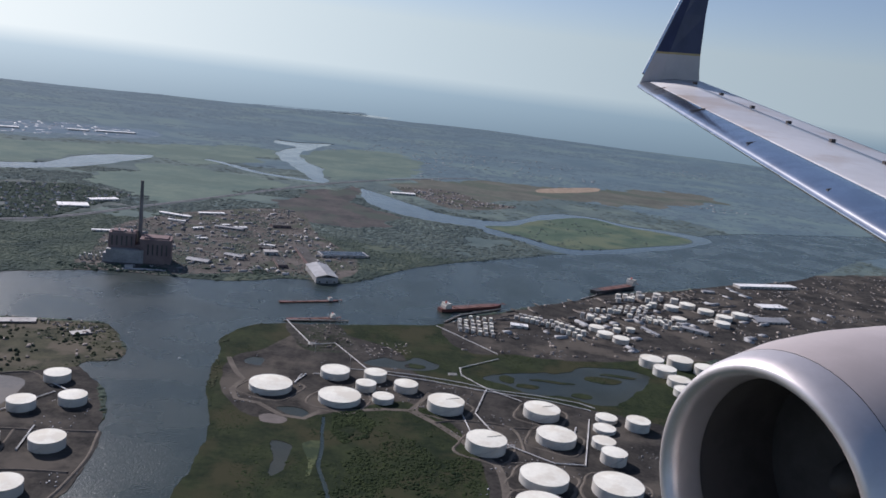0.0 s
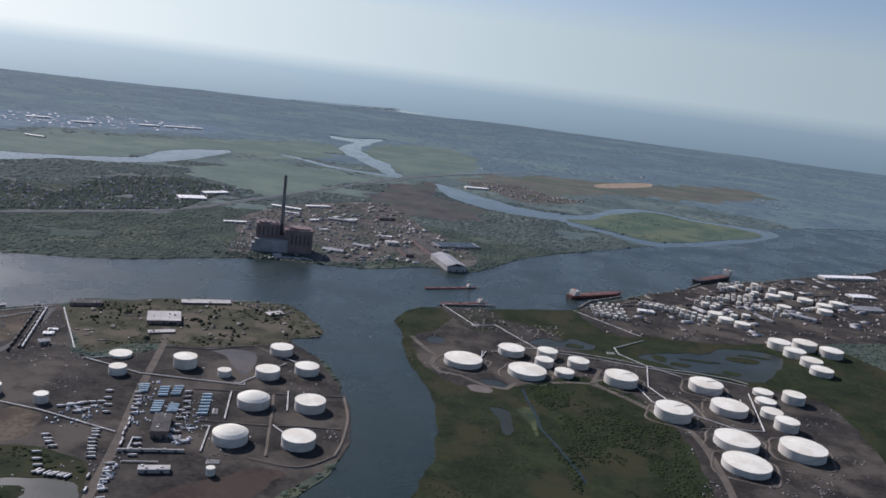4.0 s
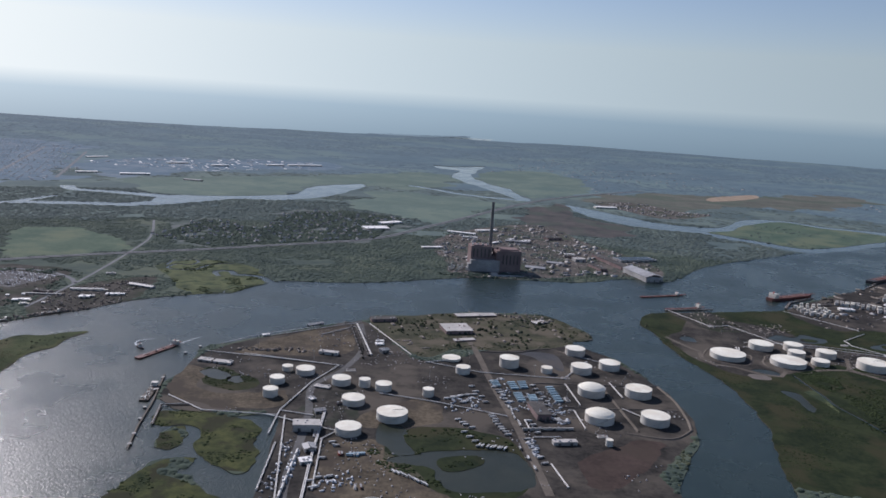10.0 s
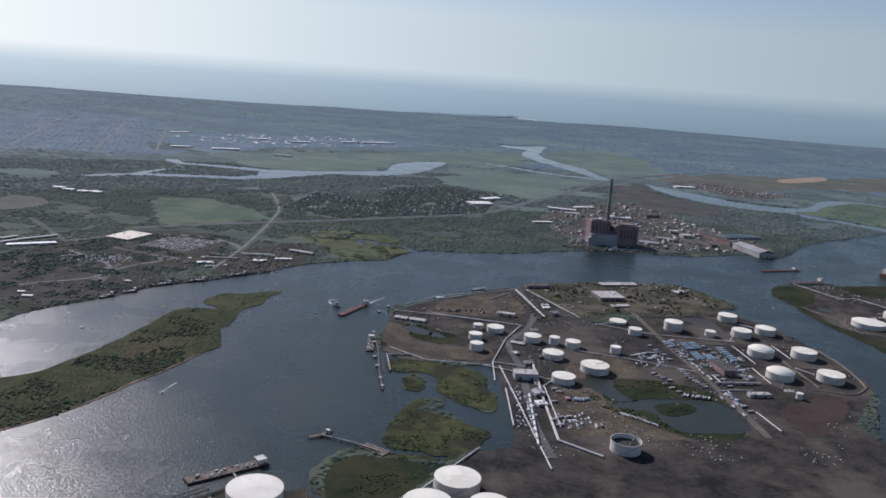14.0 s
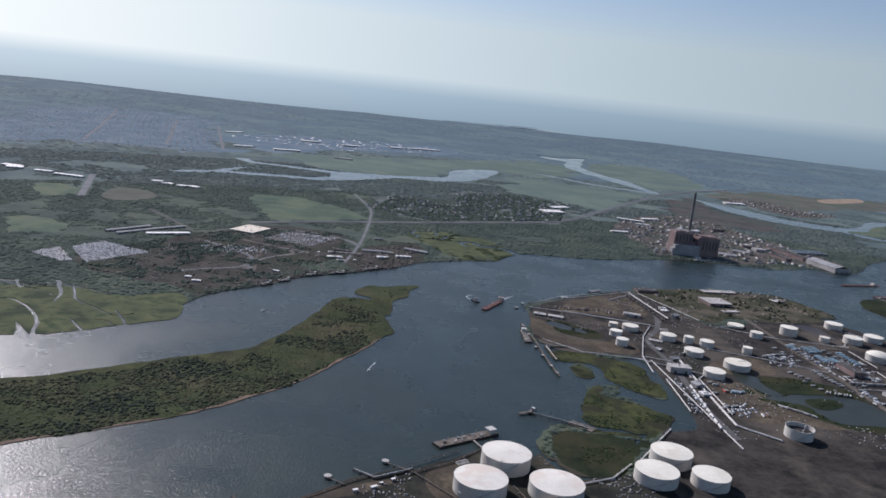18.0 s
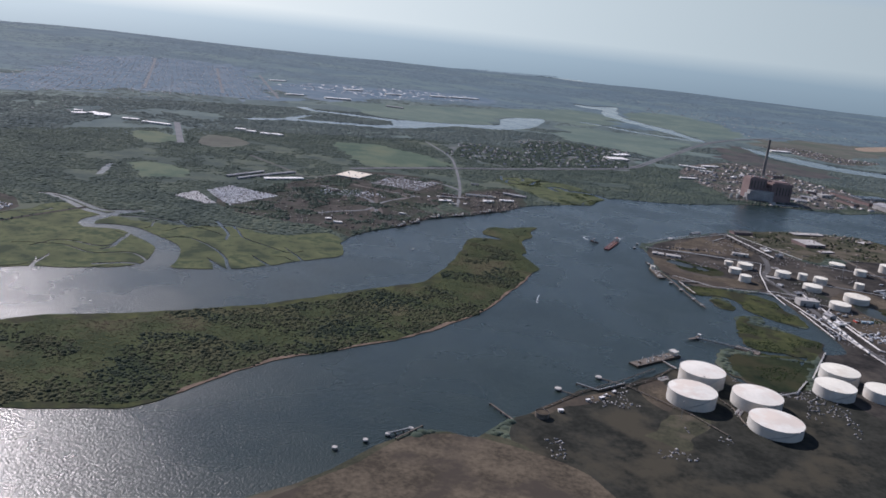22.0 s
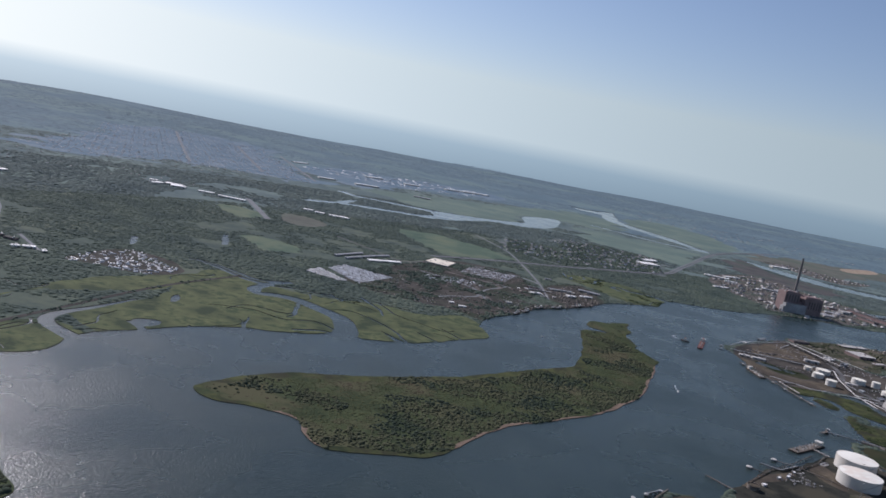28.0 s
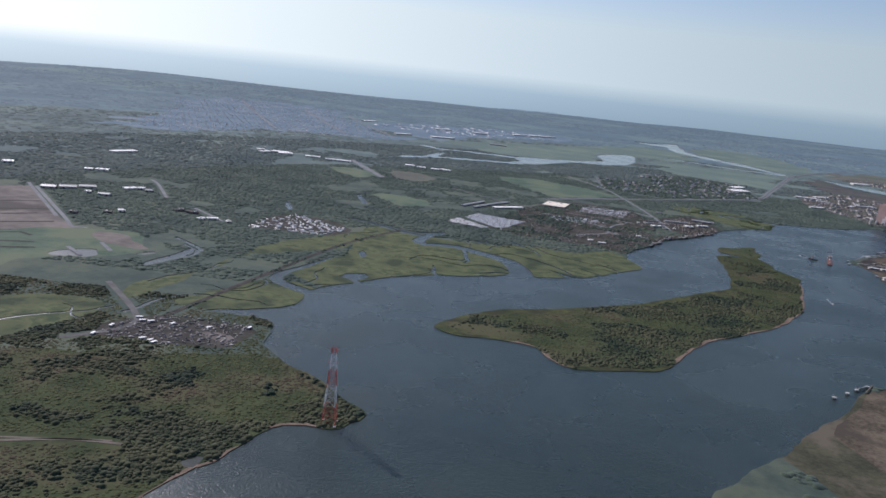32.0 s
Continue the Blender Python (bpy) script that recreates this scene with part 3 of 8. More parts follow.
CREEK_B = [(-1051, 98), (-1071, 113), (-1083, 126), (-1083, 144), (-1072, 172), (-1057, 213)]
CREEK_C = [(-1149, 13), (-1144, 26), (-1139, 47), (-1126, 63)]
CREEK_D = [(-1206, -28), (-1199, -18), (-1187, -5), (-1170, 7), (-1158, 24)]
CREEK_E = [(-1182, 125), (-1173, 144), (-1166, 173), (-1160, 187), (-1173, 203), (-1194, 222)]
CREEK_F = [(-508, 704), (-514, 712), (-528, 730), (-545, 734), (-558, 733), (-566, 748), (-582, 742), (-571, 720)]
CREEK_G = [(-573, 790), (-597, 775), (-605, 748), (-622, 739), (-638, 747), (-634, 770), (-620, 767), (-614, 787), (-628, 801), (-644, 795), (-644, 759)]
POND_BUND = [(-494, 416), (-486, 422), (-472, 410), (-472, 400), (-482, 401)]
POND_BUND_B = [(-474, 406), (-466, 409), (-459, 400), (-462, 394), (-471, 396)]
CREEK_THIN = [(-422, 1813), (-354, 1755), (-295, 1694), (-219, 1659), (-148, 1651)]
POND_EAST_A = [(84, 599), (100, 584), (115, 572), (146, 573), (179, 566), (205, 596), (232, 640), (214, 652), (180, 652), (150, 630), (129, 625)]
POND_EAST_B = [(-9, 604), (7, 599), (44, 602), (53, 618), (35, 630), (22, 616), (7, 622)]
POND_EAST_C = [(-101, 588), (-94, 596), (-87, 592), (-88, 577), (-97, 577)]
MARSH_A = [(-1049, 358), (-1014, 357), (-967, 337), (-923, 337), (-877, 354), (-844, 344), (-798, 369), (-774, 300), (-826, 238), (-857, 216), (-896, 206), (-951, 180), (-994, 155), (-1019, 119), (-1034, 112), (-1068, 135), (-1081, 156), (-1051, 234)]
MARSH_B = [(-1081, 127), (-1041, 94), (-1056, 51), (-1075, 39), (-1106, 36), (-1128, 47), (-1110, 83)]
MARSH_C = [(-1235, 8), (-1196, 38), (-1162, 26), (-1170, -12), (-1197, -53)]
MARSH_D = [(-1161, 40), (-1146, 75), (-1130, 171), (-1094, 211), (-1055, 256), (-1036, 350), (-1081, 288), (-1121, 220), (-1131, 147), (-1150, 105), (-1168, 73)]
MARSH_E = [(-653, 762), (-602, 801), (-546, 773), (-516, 696), (-533, 644), (-561, 630), (-602, 665), (-629, 710)]
MARSH_FAR_A = [(-1006, 1546), (-901, 1687), (-686, 1891), (-508, 2096), (-355, 2205), (-317, 1906), (-391, 1714), (-469, 1716), (-593, 1720), (-647, 1576), (-675, 1446), (-796, 1376), (-918, 1416)]
MARSH_FAR_B = [(-487, 1642), (-388, 1658), (-262, 1584), (-203, 1555), (-285, 1313), (-360, 1203), (-469, 1317), (-525, 1408), (-496, 1524)]
MARSH_FAR_C = [(-257, 2202), (-145, 2468), (33, 2426), (38, 1971), (-131, 1705), (-189, 1868)]
FIELD_A = [(-897, 900), (-866, 945), (-800, 925), (-745, 887), (-717, 833), (-783, 769), (-825, 752)]
FIELD_C = [(-1154, 760), (-1165, 811), (-1125, 841), (-1091, 762), (-1101, 726)]
FIELD_D = [(-1082, 583), (-1048, 603), (-1015, 587), (-999, 540), (-1026, 522), (-1056, 542)]
BALLFIELD = [(-1067, 787), (-1077, 857), (-1038, 861), (-1003, 815), (-1021, 763), (-1046, 758)]
FILL_TAN = [(6, 1781), (221, 1988), (541, 2112), (849, 2322), (876, 2173), (620, 1876), (394, 1788), (180, 1618), (62, 1602)]
FILL_SAND = [(365, 1988), (536, 2153), (511, 2052), (349, 1901)]
FILL_RED = [(-186, 1393), (-140, 1550), (-75, 1636), (-58, 1436), (11, 1320), (-42, 1204), (-110, 1184), (-169, 1248)]
LOT_EAST = [(5, 1701), (118, 1737), (180, 1618), (246, 1593), (121, 1477), (60, 1561)]
YARD_PLANT = [(-348, 1016), (-302, 1143), (-164, 1276), (-92, 1085), (-29, 941), (-55, 856), (-127, 852), (-228, 806), (-308, 792), (-327, 898)]
TOWN = [(-721, 930), (-705, 1105), (-601, 1044), (-604, 1234), (-507, 1294), (-402, 1247), (-431, 1025), (-537, 950), (-630, 885)]
YARD_NORTH = [(-926, 473), (-897, 553), (-864, 622), (-818, 703), (-726, 704), (-707, 622), (-710, 557), (-727, 519), (-699, 487), (-735, 444), (-760, 401), (-781, 371), (-815, 399), (-855, 400), (-909, 417)]
LOT_CARS = [(-951, 484), (-939, 523), (-880, 498), (-910, 432)]
LOT_CARS_B = [(-970, 446), (-959, 479), (-923, 434), (-931, 427)]
LOT_STORE = [(-803, 626), (-786, 684), (-725, 676), (-745, 613)]
YARD_EAST = [(-702, 609), (-634, 697), (-624, 571), (-676, 525)]
YARD_WEST = [(-1147, -27), (-1136, 7), (-1108, 23), (-1071, 15), (-1071, -23), (-1107, -33), (-1137, -33)]
YARD_FAR_WEST = [(-1159, 320), (-1125, 387), (-1062, 334), (-1083, 298), (-1121, 298), (-1152, 294)]
DIRT_WEST = [(-1451, 348), (-1410, 384), (-1303, 242), (-1273, 214), (-1340, 173)]
DIRT_WEST_B = [(-1334, 164), (-1244, 224), (-1200, 155), (-1231, 129), (-1262, 103), (-1267, 58)]
TANKYARD_SOUTH_A = [(-504, 352), (-511, 428), (-498, 477), (-460, 519), (-428, 545), (-394, 577), (-342, 476), (-289, 504), (-219, 571), (-193, 536), (-161, 466), (-146, 401), (-153, 353), (-213, 264), (-218, 230)]
TANKYARD_SOUTH_B = [(-218, 230), (-401, 204), (-417, 250), (-426, 340), (-473, 340)]
GRASS_POINT = [(-389, 575), (-353, 604), (-317, 623), (-257, 634), (-215, 633), (-193, 591), (-184, 565), (-245, 520), (-308, 507), (-341, 485)]
SOIL_BROWN_A = [(-466, 500), (-462, 506), (-439, 534), (-404, 546), (-392, 491), (-415, 467), (-442, 464), (-480, 463)]
SOIL_BROWN_B = [(-512, 419), (-496, 422), (-486, 388), (-466, 376), (-450, 380), (-430, 384), (-427, 355), (-447, 352), (-466, 351), (-487, 361), (-503, 369)]
SOIL_BROWN_C = [(-369, 361), (-336, 384), (-322, 354), (-335, 336), (-366, 329), (-373, 339)]
SOIL_BROWN_D = [(-387, 308), (-358, 314), (-352, 288), (-332, 266), (-319, 249), (-386, 245)]
SOIL_RED = [(-230, 308), (-183, 347), (-185, 315), (-225, 268), (-242, 272)]
POND_RIM = [(-344, 330), (-325, 342), (-276, 326), (-270, 266), (-301, 245), (-332, 264), (-348, 287), (-356, 328)]
TANKYARD_EAST_A = [(-103, 530), (-110, 589), (-91, 616), (-58, 674), (12, 646), (33, 588), (89, 571), (188, 544), (219, 512), (192, 366)]
TANKYARD_EAST_B = [(192, 366), (54, 343), (70, 445), (46, 484), (25, 533), (-23, 508), (-60, 488), (-84, 494)]
TANKYARD_FAR = [(59, 732), (153, 823), (244, 909), (420, 1019), (499, 1113), (852, 1258), (573, 830), (233, 681), (124, 661), (73, 660)]
YELLOW_GRASS = [(-41, 456), (-29, 461), (-28, 450), (-30, 434), (-31, 417), (-33, 415), (-34, 434)]
DARK_GRASS = [(-26, 467), (37, 526), (70, 445), (54, 343), (-21, 331)]
NEAR_YARD = [(-466, 56), (-454, 148), (-486, 131), (-503, 133), (-520, 150), (-544, 161), (-570, 126), (-588, 110), (-604, 93), (-619, 77), (-633, 63), (-635, 17)]
NEAR_FIELD = [(-752, -62), (-748, -44), (-740, -33), (-730, -21), (-720, -10), (-708, 7), (-694, 24), (-665, 30), (-613, 5), (-600, -60), (-660, -120), (-730, -110)]
ROAD_HIGHWAY = [(-841, 709), (-779, 760), (-711, 808), (-624, 867), (-553, 921), (-473, 981), (-417, 1042), (-358, 1167), (-285, 1321), (-192, 1524), (-108, 1677), (21, 1856), (204, 2051)]
ROAD_SOUTH = [(-303, 548), (-294, 510), (-283, 426), (-272, 357), (-265, 301), (-260, 257)]
ROAD_YARD = [(-394, 205), (-401, 247), (-403, 299), (-406, 349), (-412, 398), (-396, 437), (-387, 494), (-397, 566)]
ROAD_NORTH = [(-696, 550), (-697, 665), (-710, 830), (-725, 930), (-770, 1063)]
ROAD_OLD = [(-1080, 757), (-1160, 952)]
ROAD_MILL = [(-976, 725), (-919, 665), (-877, 621), (-843, 665)]
ROAD_WEST = [(-1184, 73), (-1135, 4), (-1147, -27), (-1159, -39)]
ROAD_TRACK = [(-1130, -158), (-1099, -148), (-1077, -147)]
ROAD_LEVEE = [(-1136, -30), (-1124, 11), (-1108, 77), (-1089, 152), (-1057, 268), (-1015, 363)]
ROAD_DIRT_EAST = [(26, 520), (43, 503), (57, 484), (70, 462), (79, 449), (81, 428), (80, 408), (76, 370), (70, 340)]
ROAD_BEND_EAST = [(-112, 590), (-107, 576), (-100, 560), (-93, 549), (-97, 528), (-91, 513), (-75, 509), (-58, 493), (-43, 491), (-33, 506), (-14, 510), (8, 518), (26, 520), (41, 556)]
RAIL_SOUTH = [(-407, 564), (-392, 524), (-379, 467)]
BUILDINGS_SOUTH = [
    (-403, 324, 16, 9, 4.4, 7, 'flat'),
    (-243, 327, 15.3, 4.5, 2.0, 11, 'flat'),
    (-254, 375, 9.6, 24, 4, 11, 'dark'),
    (-310, 565, 25.1, 24, 5.5, 16, 'ruin'),
    (-303, 535, 19.0, 6, 1.6, 24, 'ruin'),
    (-291, 621, 40.6, 10, 2.2, 18, 'ruin'),
    (-230, 609, 14.4, 8, 2, 37, 'ruin'),
    (-378, 583, 23.8, 10, 4.5, 17, 'dark'),
    (-412, 473, 15.3, 5, 2.2, -8, 'flat'),
    (-500, 438, 10.5, 6, 1.4, -10, 'flat'),
    (-486, 435.5, 13.5, 6, 1.4, -10, 'flat'),
    (-369, 487, 6.7, 5, 2.5, 37, 'shed'),
    (-375, 515, 6.6, 3, 2, 16, 'white'),
]
BUILDINGS_NORTH = [
    (-828, 664, 30, 40, 2.6, -16, 'store'),
    (-897, 589, 46.0, 7, 3, 35, 'white'),
    (-1056, 946, 15.4, 10, 4, -1, 'white'),
    (-1035, 934, 14.6, 10, 4, -4, 'white'),
    (-1011, 928, 13.8, 10, 4, -7, 'white'),
    (-994, 932, 18.3, 10, 4, -18, 'white'),
    (-708, 605, 17.0, 6, 3, -12, 'dark'),
    (-630, 651, 28.4, 6, 3, -18, 'shed'),
    (-1220, 919, 25.0, 9, 4, 6, 'white'),
    (-1174, 906, 43.8, 9, 4, -2, 'white'),
]
BUILDINGS_FAR = [
    (-1268, 925, 23.3, 14, 4, 20, 'white'),
    (-1302, 920, 20.3, 12, 4, 52, 'white'),
    (-437, 1115, 39.1, 24, 5, 27, 'white'),
    (-419, 1179, 41.1, 14, 5, 44, 'white'),
    (-301, 1124, 46.1, 8, 4, -14, 'white'),
    (-260, 1163, 37.3, 8, 4, 27, 'white'),
    (-215, 1072, 37.6, 7, 4, -4, 'shed'),
    (-1047, 1981, 54.6, 14, 6, 35, 'white'),
    (-935, 1985, 46.6, 14, 6, 31, 'white'),
    (-814, 2098, 51.1, 14, 6, 32, 'white'),
    (-739, 2148, 99.3, 14, 6, 31, 'white'),
    (-1033, 1659, 63.5, 14, 6, 25, 'white'),
    (-1134, 1641, 44.9, 12, 5, 32, 'white'),
    (16, 1596, 49.5, 14, 6, 13, 'white'),
]
BUILDINGS_WORKS = [
    (-71, 868, 24, 58, 11, 18, 'shed'),
    (-97, 948, 13, 84, 8, 18, 'dark'),
    (-122, 905, 10, 36, 6, 18, 'dark'),
    (-140, 950, 16, 12, 7, 18, 'flat'),
    (-56, 981, 60.1, 22, 5, 22, 'solar'),
    (-207, 878, 25.3, 12, 3, -10, 'shed'),
    (-176, 918, 22.8, 10, 3, -16, 'shed'),
    (-149, 972, 15.6, 10, 5, -6, 'dark'),
    (-155, 1124, 25.8, 14, 6, 25, 'dark'),
    (525, 1065, 102.9, 14, 6, 19, 'white'),
    (479, 947, 37.9, 16, 4, 14, 'white'),
    (443, 875, 44.2, 18, 4, 15, 'shed'),
    (416, 995, 15.6, 8, 4, 4, 'shed'),
    (134, 750, 16.9, 8, 4, -5, 'white'),
]
TANKS_FAR = [
    (330, 882, 9.0, 4.8, 'cone'),
    (355, 900, 10.0, 4.8, 'cone'),
    (370, 880, 9.9, 4.7, 'cone'),
    (384, 860, 9.8, 4.6, 'cone'),
    (410, 879, 10.0, 4.7, 'cone'),
    (371, 833, 9.5, 4.4, 'cone'),
    (324, 837, 8.7, 3.2, 'cone'),
    (215, 767, 8.3, 3.8, 'cone'),
    (219, 747, 8.7, 4.1, 'cone'),
    (231, 733, 8.7, 4.6, 'cone'),
    (236, 768, 4.2, 3.7, 'cone'),
    (252, 774, 4.9, 3.6, 'cone'),
    (308, 930, 5.0, 3.2, 'cone'),
    (289, 907, 4.9, 3.8, 'cone'),
]
CLUSTERS = [
    ([(75, 747), (105, 739), (74, 717)], 6, 4, 2.2),
    ([(140, 786), (174, 768), (135, 776)], 8, 2, 2.6),
    ([(172, 749), (190, 730), (178, 762)], 5, 2, 2.9),
    ([(274, 909), (306, 933), (271, 893)], 4, 2, 3.2),
    ([(211, 813), (239, 815), (226, 839)], 5, 2, 2.6),
    ([(258, 861), (296, 866), (249, 839)], 6, 3, 2.4),
    ([(279, 833), (305, 825), (271, 819)], 5, 2, 2.6),
    ([(298, 814), (315, 814), (296, 799)], 3, 2, 2.6),
    ([(310, 908), (330, 922), (310, 899)], 3, 1, 3.0),
    ([(87, 760), (107, 759), (86, 767)], 4, 1, 2.0),
]
PIPES_0 = [[(-389, 567), (-347, 484)], [(-507, 460), (-451, 454), (-400, 446)], [(-400, 446), (-414, 406), (-425, 350), (-424, 313)], [(-417, 301), (-414, 242)], [(-391, 309), (-386, 246)], [(-502, 364), (-473, 342), (-425, 342)], [(-432, 342), (-384, 323), (-392, 309)], [(-333, 468), (-291, 451), (-227, 449)], [(-228, 436), (-223, 395)], [(-233, 383), (-229, 384), (-226, 352)], [(-364, 392), (-325, 383), (-276, 365)], [(-265, 361), (-263, 345), (-236, 350)], [(-202, 496), (-226, 451)], [(-193, 446), (-189, 415)], [(-194, 393), (-184, 381)], [(-262, 333), (-244, 336)], [(-255, 296), (-249, 268)], [(-316, 476), (-335, 467)], [(-425, 350), (-402, 345)], [(-210, 509), (-186, 493)]]
PIPES_1 = [[(-84, 696), (-55, 636), (-36, 645), (-4, 586)], [(-40, 586), (7, 590), (34, 588), (64, 582), (94, 572), (120, 570), (153, 563), (164, 555)], [(7, 584), (42, 579), (76, 570), (132, 561), (160, 550)], [(-46, 571), (-20, 572)], [(68, 615), (102, 646)], [(67, 615), (67, 598), (85, 574), (72, 525), (80, 499)], [(85, 574), (109, 555)], [(80, 499), (90, 477), (116, 458), (135, 459)], [(-51, 569), (-57, 549), (-54, 568)], [(52, 724), (103, 658)], [(155, 533), (136, 459)], [(61, 532), (66, 494), (85, 472)], [(142, 517), (134, 492), (115, 488)]]
PIPES_2 = [[(-634, 69), (-610, 96), (-584, 119), (-562, 142)], [(-584, 112), (-554, 84), (-540, 64)], [(-533, 110), (-528, 99), (-527, 80)], [(-585, 109), (-564, 128), (-548, 150)]]
PIPES_3 = [[(-468, 152), (-481, 132), (-497, 122)], [(-462, 158), (-434, 209)]]
PIPES_4 = [[(-476, 460), (-400, 446)], [(-469, 510), (-397, 570)]]
PIPES_5 = [[(-426, 523), (-400, 556)], [(-420, 342), (-396, 191)], [(-500, 481), (-476, 513), (-432, 547)]]
RAIL_A = [(-381, 477), (-401, 558)]
RAIL_B = [(-379, 478), (-399, 558)]
RAIL_C = [(-385, 470), (-404, 553)]
RAIL_D = [(-402, 289), (-401, 221)]
SHIP_BARGE = [(-84, 698), (-40, 717)]
SHIP_MID = [(-99, 751), (-44, 776)]
SHIP_TANKER = [(57, 778), (124, 818)]
SHIP_DARK = [(248, 924), (315, 981)]
JETTY_WEST = [(-518, 401), (-508, 352), (-502, 310), (-496, 280)]
WALK_WEST = [(-484, 350), (-501, 346), (-495, 315)]
BOAT_WEST = [(-514, 351), (-517, 381)]
RIG = [(-574, 145), (-542, 172)]
RIG_WALK = [(-554, 156), (-548, 146)]
JETTY_SOUTH = [(-521, 207), (-501, 200), (-487, 193)]
DISCS = [(-623, 96), (-598, 119)]
JETTY_NEAR = [(-612, 106), (-601, 100), (-584, 114)]
DISC_WALK = [(-597, 117), (-585, 112)]
DISC_WALK_B = [(-622, 94), (-614, 90)]
DISCS_WEST = [(-716, 14), (-707, 22), (-697, 30)]
WRECK = [(-660, 67), (-649, 52)]
INLET_A = [(-848, 228), (-856, 239), (-866, 252)]
INLET_B = [(-818, 250), (-833, 266), (-842, 275)]
INLET_C = [(-796, 270), (-812, 291), (-825, 309)]
INLET_D = [(-901, 367), (-883, 337), (-873, 310)]
INLET_E = [(-938, 213), (-913, 223), (-889, 219)]
INLET_F = [(-948, 284), (-944, 259), (-949, 247)]
INLET_G = [(-1019, 133), (-1027, 146), (-1039, 157)]
INLET_H = [(-856, 228), (-863, 248), (-871, 257)]
INLET_I = [(-967, 188), (-973, 206), (-974, 226)]
INLET_J = [(-950, 310), (-946, 264), (-957, 256), (-970, 261), (-985, 259), (-996, 239)]
INLET_K = [(-992, 349), (-1011, 357), (-1034, 374), (-1058, 391), (-1077, 395)]
INLET_L = [(-1003, 158), (-1003, 173)]
MARSH_POOL_A = [(-1039, 161), (-1032, 169), (-1023, 171), (-1021, 157), (-1030, 147)]
MARSH_POOL_B = [(-1040, 242), (-1037, 251), (-1031, 233), (-1034, 225)]
MARSH_POOL_C = [(-1156, 448), (-1152, 455), (-1139, 416), (-1142, 409)]
MARSH_POOL_D = [(-1088, 551), (-1085, 567), (-1069, 504), (-1074, 500)]
MARSH_POOL_E = [(-1184, 133), (-1175, 163), (-1170, 190), (-1163, 174), (-1168, 150), (-1177, 125)]
RETAIL_BAND = [(-1247, 1911), (-1176, 2052), (-1025, 2200), (-702, 2317), (-680, 2098), (-915, 1853), (-1061, 1563)]
PARK_RING = [(-806, 686), (-770, 692), (-738, 686), (-708, 664), (-697, 646)]
YARD_ROAD_E = [(-819, 606), (-797, 597), (-780, 592), (-759, 578), (-751, 566), (-758, 553)]
YARD_ROAD_F = [(-780, 494), (-780, 516), (-783, 535), (-788, 580)]
YARD_ROAD_A = [(-852, 579), (-814, 552), (-787, 528), (-773, 475), (-755, 454)]
YARD_ROAD_B = [(-834, 436), (-809, 462), (-786, 481), (-773, 531), (-745, 579)]
YARD_ROAD_C = [(-804, 600), (-772, 589), (-739, 580)]
YARD_ROAD_D = [(-731, 588), (-724, 554), (-712, 517), (-700, 511)]
YARD_PALE = [(-791, 535), (-780, 521), (-767, 478), (-775, 469), (-785, 495)]
OLIVE_PATCH = [(-587, 52), (-579, 58), (-572, 79), (-552, 87), (-551, 73), (-560, 60), (-568, 46)]
FIELD_DARK = [(-726, -58), (-714, -43), (-702, -46), (-700, -66), (-716, -74)]
TAN_PATCH = [(-577, 114), (-562, 128), (-560, 107), (-566, 86), (-575, 96)]
SHORE_MOUND = [(-639, 63), (-633, 75), (-622, 85), (-608, 93), (-592, 104), (-592, 99), (-608, 82), (-622, 74), (-632, 62)]
POND_SOUTH = [(-348, 286), (-333, 296), (-321, 302), (-299, 308), (-275, 309), (-271, 265), (-314, 254), (-322, 277), (-335, 281)]
POND_SOUTH_B = [(-360, 335), (-356, 341), (-341, 333), (-340, 312), (-333, 298), (-342, 291), (-354, 307)]
REEDS = [(-341, 335), (-307, 343), (-278, 326), (-276, 311), (-299, 310), (-321, 303), (-336, 307)]
REED_ISLE = [(-320, 295), (-298, 302), (-294, 292), (-307, 281), (-319, 281)]
OLIVE_BANK = [(-370, 304), (-350, 300), (-334, 279), (-324, 256), (-346, 273), (-363, 289)]
BUND_RING = [(-497, 424), (-484, 430), (-468, 416), (-452, 406), (-450, 390), (-464, 380), (-486, 392)]
BASIN = [(-264, 510), (-238, 514), (-224, 503), (-225, 467), (-235, 477), (-248, 500)]
PAD_A = [(-411, 387), (-397, 401), (-380, 394), (-376, 337), (-400, 332), (-414, 347)]
STREAM_P2 = [(-31, 497), (-30, 482), (-27, 450), (-26, 428), (-21, 409), (-16, 390), (-10, 360)]
POOL_P2 = [(-57, 451), (-53, 456), (-45, 450), (-42, 436), (-44, 418), (-48, 412), (-52, 420), (-52, 434)]
POOL_P2_B = [(-65, 506), (-53, 511), (-43, 503), (-46, 494), (-54, 497)]
SAND_P2 = [(-71, 488), (-65, 494), (-56, 489), (-58, 480), (-67, 478)]
CLUMP_P2 = [(-25, 504), (-7, 514), (3, 497), (0, 471), (-15, 460), (-24, 475)]
GROUND_P2 = [(-82, 699), (-50, 717), (-27, 669), (-15, 631), (-54, 621), (-71, 649)]
DEBRIS_P2 = [(-15, 649), (23, 670), (29, 641), (-7, 619)]
